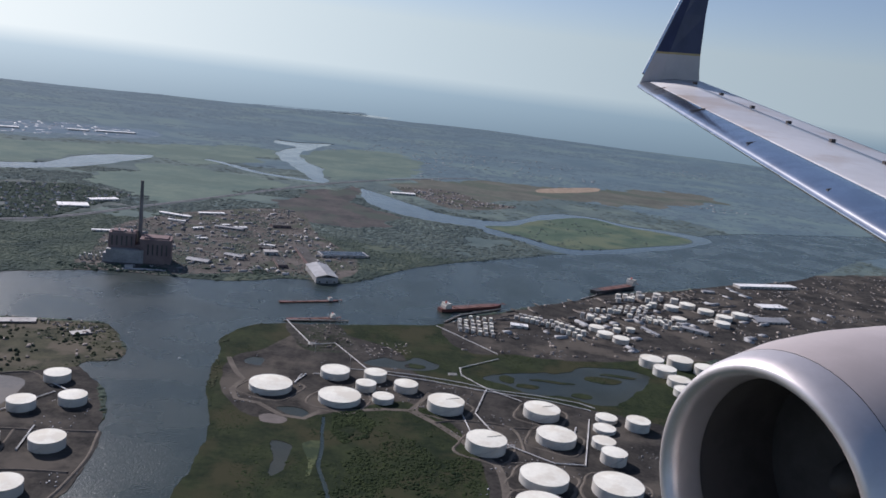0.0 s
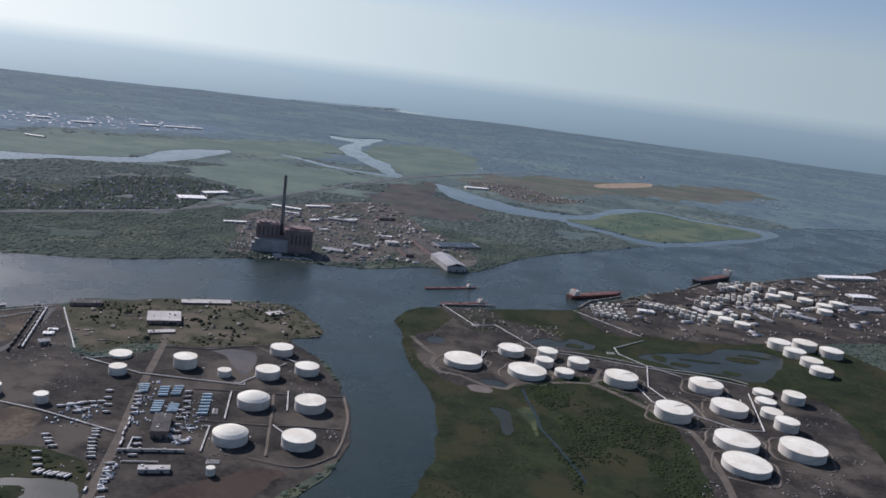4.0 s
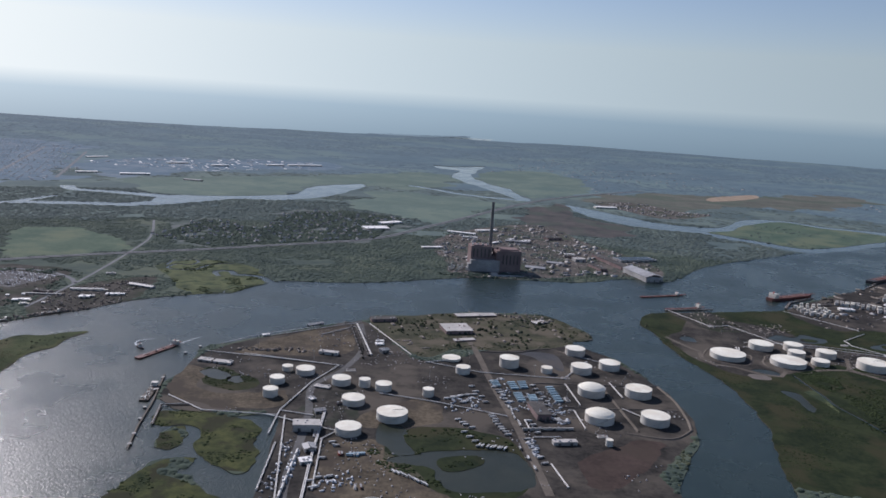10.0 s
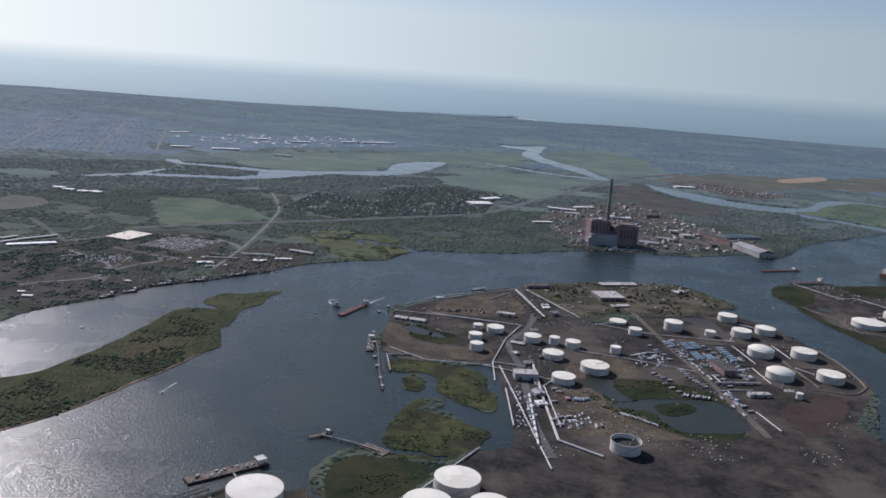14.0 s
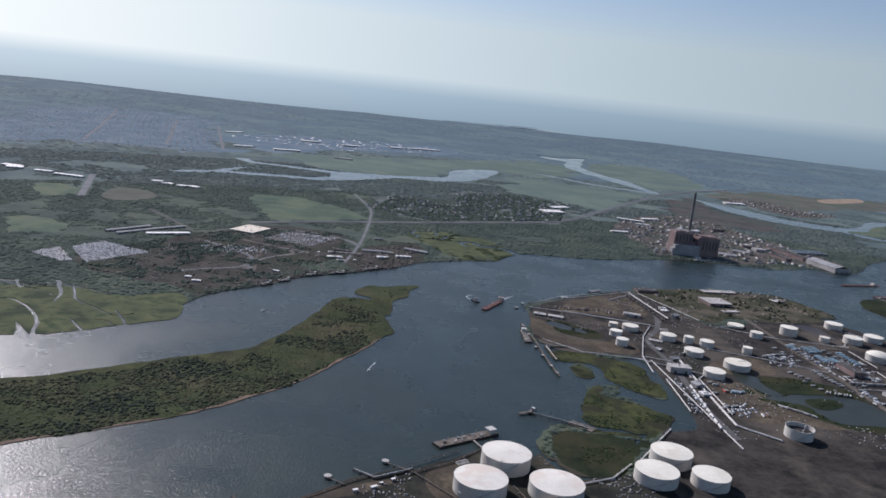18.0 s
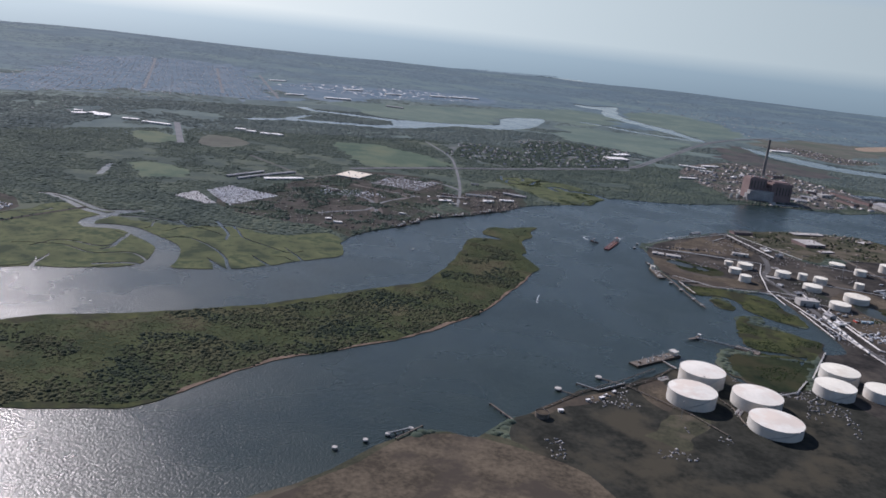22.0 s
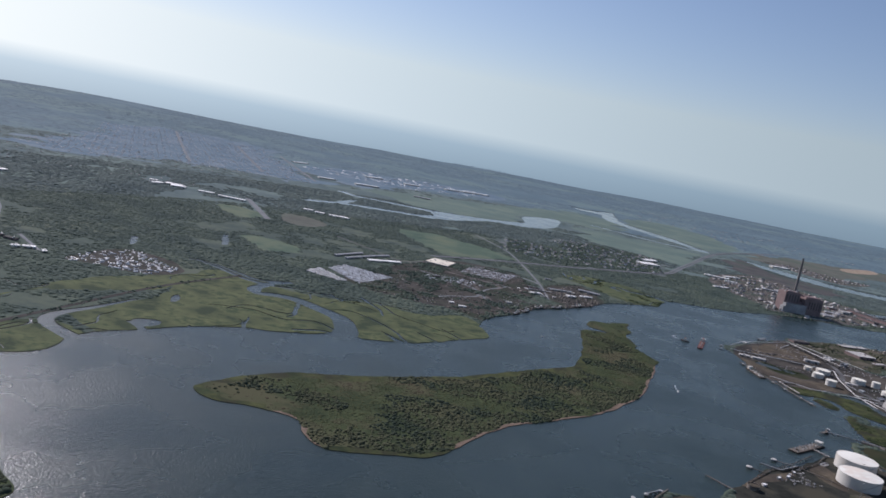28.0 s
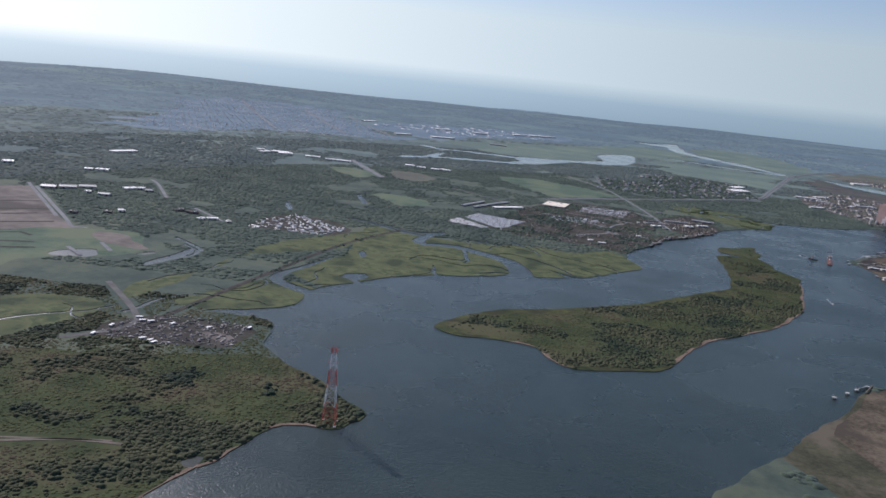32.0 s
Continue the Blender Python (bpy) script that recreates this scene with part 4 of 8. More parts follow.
BUILDINGS_MORE = [
    (-251, 347, 34.0, 0.5, 1.4, 10, 'flat'),
    (-396, 295.4, 6.8, 7, 2, 22, 'shed'),
    (-395.3, 278.6, 6.6, 6, 1.6, 22, 'white'),
    (-405, 398, 11, 5, 0.8, -12, 'flat'),
    (-407.7, 372.3, 4.1, 4, 1.5, 41, 'white'),
    (-399.4, 352.7, 7.1, 4, 1.5, 26, 'shed'),
    (-388.7, 368.3, 4.7, 2, 1.2, 36, 'dark'),
    (-374.4, 506.5, 6.9, 5, 2, 15, 'white'),
    (-436.5, 553.2, 15.7, 4, 2, 43, 'shed'),
    (-249.8, 373.2, 6.9, 2, 1, 11, 'white'),
    (-471.3, 511.5, 6.0, 3, 2, 31, 'white'),
]
BAY = [(-513, 353), (-491, 342), (-478, 341), (-451, 338), (-424, 341), (-416, 259), (-416, 220), (-434, 207), (-446, 209), (-453, 193), (-462, 175), (-473, 158), (-481, 138), (-496, 127), (-509, 136), (-518, 151), (-524, 167), (-529, 188), (-525, 264)]
BAY_MARSH_A = [(-500, 336), (-476, 339), (-451, 338), (-432, 332), (-424, 298), (-422, 265), (-438, 262), (-455, 277), (-463, 291), (-463, 308), (-474, 317), (-495, 315)]
BAY_MARSH_B = [(-487, 306), (-478, 315), (-470, 303), (-474, 287), (-483, 287)]
BAY_MARSH_C = [(-479, 263), (-460, 277), (-463, 253), (-454, 251), (-441, 241), (-427, 232), (-433, 211), (-453, 193), (-469, 198), (-482, 198), (-493, 206), (-487, 236)]
BAY_MARSH_D = [(-513, 189), (-505, 195), (-492, 193), (-473, 193), (-456, 188), (-469, 164), (-477, 143), (-496, 133), (-508, 143), (-516, 162)]
THICK_PIPE = [(-396, 353), (-393, 284), (-389, 227), (-366, 211)]
TANKS_TERMINAL = [
    (329, 934, 5.0, 5.5, 'cone'),
    (309, 886, 4.8, 5.3, 'cone'),
    (294, 873, 3.4, 3.7, 'cone'),
    (303, 881, 3.4, 3.7, 'cone'),
    (267, 831, 3.2, 3.5, 'cone'),
    (217, 804, 4.3, 4.7, 'cone'),
    (223, 796, 3.6, 4.0, 'cone'),
    (231, 805, 3.7, 4.1, 'cone'),
    (239, 783, 2.7, 3.0, 'cone'),
    (287, 825, 3.2, 3.5, 'cone'),
    (292, 819, 2.9, 3.2, 'cone'),
    (297, 819, 2.9, 3.2, 'cone'),
    (309, 802, 2.5, 2.8, 'cone'),
    (345, 917, 5.0, 5.5, 'cone'),
    (352, 838, 2.7, 2.9, 'cone'),
    (359, 843, 2.7, 3.0, 'cone'),
    (365, 847, 2.7, 3.0, 'cone'),
]
BUILDINGS_TERMINAL = [
    (328, 797, 27.0, 9, 5, -36, 'shed'),
    (209, 797, 11.9, 6, 3, -55, 'dark'),
    (274, 778, 27.1, 4, 3, -68, 'shed'),
    (-344, 976, 29.0, 6, 4, 19, 'white'),
    (-224, 1088, 11.0, 6, 4, 52, 'white'),
    (-202, 1082, 17.1, 6, 4, 32, 'white'),
    (-251, 1049, 14.6, 5, 4, 46, 'white'),
    (-231, 992, 12.9, 4, 3, 30, 'white'),
    (-148, 989, 14.0, 5, 4, 3, 'white'),
    (-288, 1084, 23.6, 4, 4, 174, 'white'),
]
LOT_ROW = [(-847, 550), (-833, 570), (-788, 579), (-775, 551), (-819, 533), (-837, 532)]
WEST_TAN = [(-1259, 209), (-1240, 215), (-1225, 199), (-1200, 172), (-1218, 171), (-1245, 183)]
WEST_POND_A = [(-1252, 123), (-1255, 138), (-1247, 146), (-1231, 151), (-1223, 134), (-1236, 124)]
WEST_POND_B = [(-1199, 153), (-1193, 167), (-1188, 163), (-1192, 153)]
WEST_CREEK = [(-1180, 129), (-1172, 145), (-1161, 169), (-1162, 184), (-1180, 201)]
POINT_POND = [(-1051, -156), (-1048, -152), (-1042, -150), (-1043, -155), (-1046, -160), (-1049, -160)]
POINT_PATH = [(-1126, -153), (-1110, -150), (-1082, -145)]
SCRAP_PALE = [(-1094, -10), (-1087, -4), (-1078, -6), (-1073, -20), (-1083, -18)]
FURROWS = [[(-1402, 284), (-1356, 312)], [(-1382, 251), (-1333, 279)], [(-1368, 229), (-1333, 256)], [(-1350, 200), (-1304, 230)], [(-1327, 164), (-1306, 181), (-1293, 174)], [(-1315, 143), (-1280, 154)], [(-1303, 124), (-1270, 138)]]
WEST_LANES = [[(-1423, 402), (-1314, 253)], [(-1405, 385), (-1335, 291), (-1303, 248), (-1282, 219), (-1270, 221)], [(-1219, 153), (-1237, 176)], [(-1252, 152), (-1231, 130)], [(-1331, 506), (-1312, 480), (-1271, 400)], [(-1227, 361), (-1181, 309)]]
BUILDINGS_WEST = [
    (-1390, 383, 14.1, 9, 4, 10, 'shed'),
    (-1375, 393, 16.4, 9, 4, 27, 'shed'),
    (-1360, 406, 16.7, 9, 4, 27, 'shed'),
    (-1346, 379, 5.0, 7, 4, 38, 'white'),
    (-1326, 373, 11.6, 6, 4, 3, 'shed'),
    (-1321, 424, 13.6, 8, 4, 54, 'white'),
    (-1312, 432, 6.2, 8, 4, 3, 'white'),
    (-1299, 423, 7.7, 6, 4, 11, 'shed'),
    (-1276, 301, 6.1, 6, 4, 34, 'white'),
    (-1512, 516, 12.2, 12, 5, 24, 'white'),
    (-1418, 528, 9.7, 9, 4, 17, 'white'),
    (-1403, 533, 14.9, 9, 4, 7, 'white'),
    (-1460, 722, 40.7, 12, 5, 59, 'white'),
    (-1201, 306, 6.6, 5, 3, 57, 'white'),
    (-1192, 312, 10.5, 5, 3, 18, 'white'),
    (-1175, 306, 3.8, 5, 3, 32, 'white'),
    (-1233, 336, 9.4, 5, 3, 52, 'dark'),
    (-1219, 332, 12.3, 5, 3, -10, 'dark'),
    (-1284, 290, 7.0, 6, 3, 11, 'dark'),
    (-1309, 273, 7.3, 6, 3, 12, 'dark'),
]
SCRAP_HUTS = [
    (-1135, 7),
    (-1131, 2),
    (-1126, 2),
    (-1119, -27),
    (-1114, -29),
    (-1111, -31),
    (-1092, 2),
    (-1113, 2),
    (-1070, 10),
    (-1143, -12),
    (-1146, -28),
]
BUILDINGS_LAST = [
    (-942, 591, 56.9, 4, 3, 62, 'shed'),
    (-927, 586, 59.0, 4, 3, 60, 'shed'),
    (-907, 619, 39.7, 4, 3, 55, 'shed'),
    (-673, 623, 31.6, 3, 3, 10, 'shed'),
    (-680, 694, 9.2, 3, 3, 12, 'shed'),
    (-643, 610, 12.0, 5, 3, 17, 'white'),
    (-663, 594, 9.7, 5, 3, 14, 'white'),
    (-710, 569, 14.6, 5, 3, 20, 'white'),
    (-831, 554, 12.5, 5, 3, 58, 'dark'),
    (-1317, 947, 12.0, 9, 4, 22, 'white'),
    (-707, 569, 11.5, 4, 2.2, 10, 'store'),
    (-701, 557, 8.0, 3, 2, 14, 'store'),
    (-662, 598, 13.0, 5, 2.4, 17, 'flat'),
    (-639, 612, 13.6, 3, 2.4, 17, 'white'),
    (-670, 621.5, 33, 2, 2, 9, 'store'),
    (-704, 596.5, 35, 1.6, 1.6, 8, 'flat'),
    (-679.5, 695, 7.3, 3, 2, 16, 'white'),
    (-1280, 939, 28.8, 14, 4, -5, 'white'),
    (-1272, 2009, 60.2, 12, 4, 54, 'white'),
    (-888, 1617, 42.4, 8, 4, -10, 'shed'),
]

POINT_WOOD = [(-1153, -75), (-1126, -48), (-1085, -52), (-1057, -75), (-1087, -105), (-1125, -116)]
POINT_GLADE = [(-1073, -87), (-1061, -44), (-1040, -54), (-1036, -100), (-1060, -115), (-1090, -122), (-1115, -138), (-1115, -149), (-1091, -139), (-1060, -128)]
POINT_SCRUB = [(-1250, -420), (-1230, -120), (-1160, -60), (-1060, -40), (-990, -60), (-940, -100), (-940, -420)]
SUBURB = [(-1900, 2100), (-1750, 2350), (-1450, 2300), (-1330, 1980), (-1180, 1700), (-1140, 1450), (-1375, 1330), (-1570, 1110), (-1680, 1180), (-1770, 1730)]
AVENUES = [[(-1747, 2306), (-1408, 1413)], [(-1513, 2208), (-1261, 1491)], [(-1360, 2140), (-1140, 1513)]]
EAST_POINT = [(-130, 290), (-110, 430), (-130, 560), (-135, 640), (-85, 695), (50, 730), (130, 795), (250, 760), (330, 600), (300, 290)]
NEAR_YARD_WIDE = [(-650, 52), (-590, 114), (-545, 153), (-515, 151), (-470, 140), (-430, 190), (-400, 190), (-400, 40), (-560, -60), (-620, -20)]
YARD_SOUTH_WIDE = [(-425, 262), (-300, 272), (-200, 302), (-190, 100), (-430, 100), (-440, 200)]
NEAR_LAND = [(-790, -88), (-757, -43), (-727, -8), (-702, 21), (-668, 36), (-640, 24), (-600, -40), (-560, -140), (-700, -220)]
WATER = [smooth_line(BANK_NORTH_A + BANK_NORTH_B + BANK_SOUTH_A + BANK_SOUTH_B, True, 4, 2.8, 1.0),
         smooth_line(CREEK_EAST_UPPER + CREEK_EAST_LOWER, True, 14, 3, 2.0),
         smooth_line(BAY, True, 4, 1.5, 6.5), smooth_line(LAKE_BEND, True, 25, 6, 3.0), smooth_line(LAKE_NORTH, True, 18, 5, 4.0)]
CALM = [WATER[1], WATER[3], WATER[4]]
for line, w0, w1 in ((CREEK_A, 22, 9), (CREEK_A_UP, 8, 4), (CREEK_A_SIDE, 5, 2), (CREEK_B, 13, 3), (CREEK_C, 4, 2), (CREEK_D, 3, 2.5), (CREEK_E, 5, 4), (CREEK_F, 11, 6), (CREEK_G, 4.5, 3)):
    WATER.append(strip(line, w0, w1, 6, 1.0, 5.0))
for line, w0, w1 in ((INLET_A, 7, 2.5), (INLET_B, 3.5, 1.2), (INLET_C, 3, 1.0), (INLET_D, 4, 2), (INLET_E, 4, 4), (INLET_F, 4, 2), (INLET_G, 8, 5), (INLET_H, 3, 1.0), (INLET_I, 4, 1.2), (INLET_J, 4, 1.2), (INLET_K, 9, 4), (INLET_L, 4, 1.5)):
    WATER.append(strip(line, w0, w1, 3, 1.8, 5.0))
for line, w0, w1 in (([(-939, 350), (-919, 353), (-891, 357), (-868, 352), (-850, 350)], 3.5, 2), ([(-929, 358), (-917, 339), (-899, 334), (-881, 322)], 2.5, 1), ([(-881, 354), (-865, 325), (-841, 309), (-820, 296), (-810, 306)], 2.4, 1.2), ([(-960, 300), (-930, 290), (-905, 305), (-880, 290), (-858, 262), (-846, 228)], 1.2, 3), ([(-1010, 240), (-980, 250), (-950, 238), (-925, 248), (-905, 230), (-896, 204)], 1.2, 3)):
    WATER.append(strip(line, w0, w1, 3, 1.6, 5.0))
WATER.append(strip(WEST_CREEK, 5, 3, 5, 0.8, 5.0))
for line, w0, w1 in ((LAKE_ARM_A, 26, 46), (LAKE_ARM_B, 24, 48), (LAKE_ARM_C, 24, 12)):
    CALM.append(strip(line, w0, w1, 15, 3.5, 5.0))
CALM.append(strip(CREEK_THIN, 22, 30, 15, 3.0, 5.0))
WATER += CALM[3:]
WATER.append(strip(STREAM_P2, 2.2, 2.8, 5, 0.8, 5.0))
WATER += [smooth_line(o, True, 4, 1.2, 6.0) for o in (MARSH_POOL_A, MARSH_POOL_B, MARSH_POOL_C, MARSH_POOL_D, MARSH_POOL_E)]
cr_rnd = random.Random(8)
for marsh, count in ((MARSH_A, 9), (MARSH_B, 3), (MARSH_D, 4), (MARSH_C, 1), (MARSH_E, 4)):
    for _ in range(count):
        k = cr_rnd.randrange(len(marsh))
        (ax, ay), (bx, by) = marsh[k], marsh[(k + 1) % len(marsh)]
        t = cr_rnd.random()
        x, y = ax + (bx - ax) * t, ay + (by - ay) * t
        mx, my = sum(p[0] for p in marsh) / len(marsh), sum(p[1] for p in marsh) / len(marsh)
        way = math.atan2(my - y, mx - x) + cr_rnd.uniform(-0.5, 0.5)
        path = [(x - 6 * math.cos(way), y - 6 * math.sin(way))]
        for _ in range(cr_rnd.randint(4, 8)):
            path.append((path[-1][0] + 9 * math.cos(way), path[-1][1] + 9 * math.sin(way)))
            way += cr_rnd.uniform(-0.9, 0.9)
        WATER.append(strip(path, cr_rnd.uniform(1.6, 3.0), 0.8, 4, 0.6, 5.0))
PONDS = [smooth_line(o, True, 3, 3.2, 6.0) for o in (POND_SOUTH, POND_SOUTH_B, POND_BUND, POND_BUND_B, POOL_P2, POOL_P2_B, WEST_POND_A, WEST_POND_B, POINT_POND, POND_EAST_A, POND_EAST_B, POND_EAST_C)]
ISLANDS = [smooth_line(ISLAND, True, 3, 1.8, 7.0), smooth_line(ISLET_EAST, True, 14, 3, 8.0), smooth_line(REED_ISLE, True, 3, 1.2, 9.0)] + [smooth_line([(x - a, y - 0.3 * b), (x - 0.3 * a, y + b), (x + a, y + 0.4 * b), (x + 0.4 * a, y - b)], True, 3, 2.0, 9.0) for x, y, a, b in ((118, 588, 9, 5), (161, 580, 10, 5), (186, 620, 16, 8), (142, 604, 20, 2.5), (202, 634, 14, 3), (30, 612, 8, 5), (104, 600, 6, 8))] + [smooth_line(o, True, 2, 5.0, 9.5) for o in (BAY_MARSH_A, BAY_MARSH_B, BAY_MARSH_C, BAY_MARSH_D)]
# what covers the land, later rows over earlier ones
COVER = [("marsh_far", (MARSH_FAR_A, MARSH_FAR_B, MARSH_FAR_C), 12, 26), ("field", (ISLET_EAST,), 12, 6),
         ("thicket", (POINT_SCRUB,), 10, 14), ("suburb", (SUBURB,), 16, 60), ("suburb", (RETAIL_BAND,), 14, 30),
         ("marsh", (MARSH_A, MARSH_B, MARSH_C, MARSH_D), 7, 4),
         ("field", (FIELD_A, FIELD_C, FIELD_D), 8, 12),
         ("marsh_dark", (EAST_POINT,), 10, 3), ("tan", (FILL_TAN,), 12, 34), ("heath", (FILL_RED,), 12, 20), ("plantyard", (YARD_PLANT, LOT_EAST), 14, 4), ("town", (TOWN,), 12, 22),
         ("yard", (TANKYARD_SOUTH_A + TANKYARD_SOUTH_B, TANKYARD_EAST_A + TANKYARD_EAST_B), 8, 2), ("yard", (TANKYARD_FAR,), 8, 4), ("mixyard", (YARD_NORTH,), 8, 5),
         ("mixyard", (YARD_EAST, YARD_WEST, YARD_FAR_WEST), 8, 5),
         ("nearyard", (NEAR_YARD_WIDE,), 8, 2), ("yard", (YARD_SOUTH_WIDE,), 8, 2), ("roughgrass", (GRASS_POINT,), 6, 3), ("marsh_dark", (POND_RIM, DARK_GRASS, BUND_RING), 8, 2), ("roughgrass", (OLIVE_BANK,), 5, 2), ("clay", (BASIN,), 5, 1), ("mixyard", (PAD_A,), 5, 4), ("mixyard", (GROUND_P2,), 6, 2), ("dirt", (SAND_P2,), 3, 2), ("marsh", (YELLOW_GRASS,), 6, 1),
         ("brown", (SOIL_BROWN_A, SOIL_BROWN_B, SOIL_BROWN_C, SOIL_BROWN_D), 5, 5), ("red", (SOIL_RED,), 5, 5), ("marsh_dark", (REEDS, REED_ISLE), 4, 2),
         ("sand", (FILL_SAND,), 8, 1.5), ("dirt", (YARD_PALE,), 5, 1.5), ("brown", (TAN_PATCH, SHORE_MOUND), 4, 1), ("tan", (BALLFIELD,), 8, 1.5), ("marsh_dark", (FIELD_DARK,), 4, 3), ("roughgrass", (OLIVE_PATCH,), 4, 4), ("roughgrass", (NEAR_LAND,), 6, 1.5), ("brown", (NEAR_FIELD,), 6, 1.5), ("marsh_bay", (BAY_MARSH_A, BAY_MARSH_B, BAY_MARSH_C), 9, 6), ("marsh_dark", (BAY_MARSH_D,), 9, 6), ("marsh", (MARSH_E,), 7, 4), ("lot", (LOT_CARS, LOT_CARS_B, LOT_STORE), 10, 0), ("dirt", (DIRT_WEST,), 14, 0), ("field", (DIRT_WEST_B,), 8, 6), ("dirt", (WEST_TAN, SCRAP_PALE), 6, 3)]
COVER = [(key, smooth_line(o, True, step, rough, 11.0 + i)) for i, (key, group, step, rough) in enumerate(COVER) for o in group]


def shore_band(outline, a, b, w0, w1, land_inside, seed):
    """A band of varying width along the water line, from the corner next to a to the one next to b."""
    o = np.asarray(outline, float)
    i, j = (int(np.argmin(np.hypot(o[:, 0] - p[0], o[:, 1] - p[1]))) for p in (a, b))
    seg = o[i:j + 1] if i < j else np.concatenate([o[i:], o[:j + 1]])
    d = np.gradient(seg, axis=0)
    nrm = np.stack([-d[:, 1], d[:, 0]], 1) / np.maximum(np.hypot(d[:, 0], d[:, 1]), 1e-6)[:, None]
    if (inside(seg + nrm * 2, outline).mean() > 0.5) != land_inside:
        nrm = -nrm
    w = [w0 + (w1 - w0) * max(0.0, 0.5 + noise.noise(Vector((p[0] * 0.06, p[1] * 0.06, seed)))) for p in seg]
    w[0] = w[-1] = 0.3
    inner = seg + nrm * np.array(w)[:, None]
    return [tuple(p) for p in seg] + [tuple(p) for p in inner[::-1]]


BEACHES = [shore_band(ISLANDS[0], a, b, 0.4, 3.4, True, k) for k, (a, b) in enumerate((((-628, 320), (-667, 206)), ((-672, 200), (-748, 113)), ((-760, 100), (-812, 38)), ((-878, 8), (-893, 30)), ((-898, 38), (-915, 42))))]
BEACHES += [shore_band(WATER[0], a, b, 0.4, 2.8, False, 9 + k) for k, (a, b) in enumerate((((-1003, -109), (-1026, -117)), ((-1033, -135), (-1066, -210))))]
FRINGES = [shore_band(ISLANDS[0], a, b, 1.5, w, True, 30 + k) for k, (a, b, w) in enumerate((((-961, 56), (-843, 151), 12), ((-830, 158), (-694, 310), 9), ((-692, 322), (-668, 417), 7), ((-613, 491), (-626, 390), 5), ((-815, 30), (-876, 6), 6), ((-917, 42), (-955, 46), 9)))]
COVER += [("marsh_bay", o) for o in FRINGES] + [("beach", o) for o in BEACHES]


def swell(x, y, seed):
    """Smooth random values between -1 and 1, on arrays."""
    ix, iy = np.floor(x), np.floor(y)
    u, v = x - ix, y - iy
    u, v = u * u * (3 - 2 * u), v * v * (3 - 2 * v)

    def dice(a, b):
        s = np.sin(a * 127.1 + b * 311.7 + seed * 74.7) * 43758.5453
        return (s - np.floor(s)) * 2 - 1
    low = dice(ix, iy) * (1 - u) + dice(ix + 1, iy) * u
    top = dice(ix, iy + 1) * (1 - u) + dice(ix + 1, iy + 1) * u
    return low * (1 - v) + top * v


def hills(xy):
    """Height of the land: level by the rivers, low hills far off."""
    x, y = xy[:, 0], xy[:, 1]
    far = np.clip((np.hypot(x + 400, y) - 2650) / 1500, 0, 1)
    ridge = np.exp(-(((x + 2300) / 1100) ** 2 + ((y - 3100) / 700) ** 2)) * 34
    return far * (6 + 5 * swell(x / 420, y / 420, 2.0)) + ridge


def hill(x, y):
    return float(hills(np.array([[x, y]], float))[0])


def sheet(name, outlines, rim, spacing, keep, cover, z_of, skirt=0.0):
    """One sheet cut along the outlines; keep and cover say which faces stay and what lies on them."""
    from mathutils.geometry import delaunay_2d_cdt
    vs, es = [], []
    for o in outlines:
        base = len(vs)
        vs += [Vector(p) for p in o]
        es += [(base + i, base + (i + 1) % len(o)) for i in range(len(o))]
    rnd = random.Random(3)
    x = rim[0]
    while x < rim[1]:
        y = rim[2]
        while y < rim[3]:
            vs.append(Vector((x + rnd.uniform(-.3, .3) * spacing, y + rnd.uniform(-.3, .3) * spacing)))
            y += spacing
        x += spacing
    vo, _, fo, _, _, _ = delaunay_2d_cdt(vs, es, [], 0, 0.01)
    xy = np.array([(v.x, v.y) for v in vo])
    tri = [f for f in fo]
    cen = np.array([xy[list(f)].mean(0) for f in tri])
    ok = keep(cen)
    idx = cover(cen)
    verts = [(x, y, z) for (x, y), z in zip(xy.tolist(), z_of(xy).tolist())]
    faces = [tuple(f) for f, k in zip(tri, ok) if k]
    index = [i for i, k in zip(idx, ok) if k]
    return verts, faces, index


def in_any(xy, outlines):
    hit = np.zeros(len(xy), bool)
    for o in outlines:
        hit |= inside(xy, o)
    return hit


def is_wet(xy):
    return (in_any(xy, WATER) | in_any(xy, PONDS)) & ~in_any(xy, ISLANDS)


COVERS = list(dict.fromkeys(["wood", "wood_mid", "wood_far", "thicket"] + [k for k, _ in COVER]))


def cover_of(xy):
    # floors further out take the bluer, haze-painted tones
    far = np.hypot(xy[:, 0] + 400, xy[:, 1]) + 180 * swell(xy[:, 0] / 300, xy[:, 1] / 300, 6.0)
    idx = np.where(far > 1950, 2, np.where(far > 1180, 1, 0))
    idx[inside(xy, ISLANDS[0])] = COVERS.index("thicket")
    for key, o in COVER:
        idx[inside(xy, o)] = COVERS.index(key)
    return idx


SHORE = [(-4200, -900), (2600, -900), (3600, 2600), (2700, 3900), (1500, 4300), (500, 4560), (-250, 4560), (-1000, 4300), (-1700, 3900), (-2400, 3500), (-3100, 3000), (-4000, 2000)]
shore = smooth_line(SHORE, True, 60, 25, 20.0)


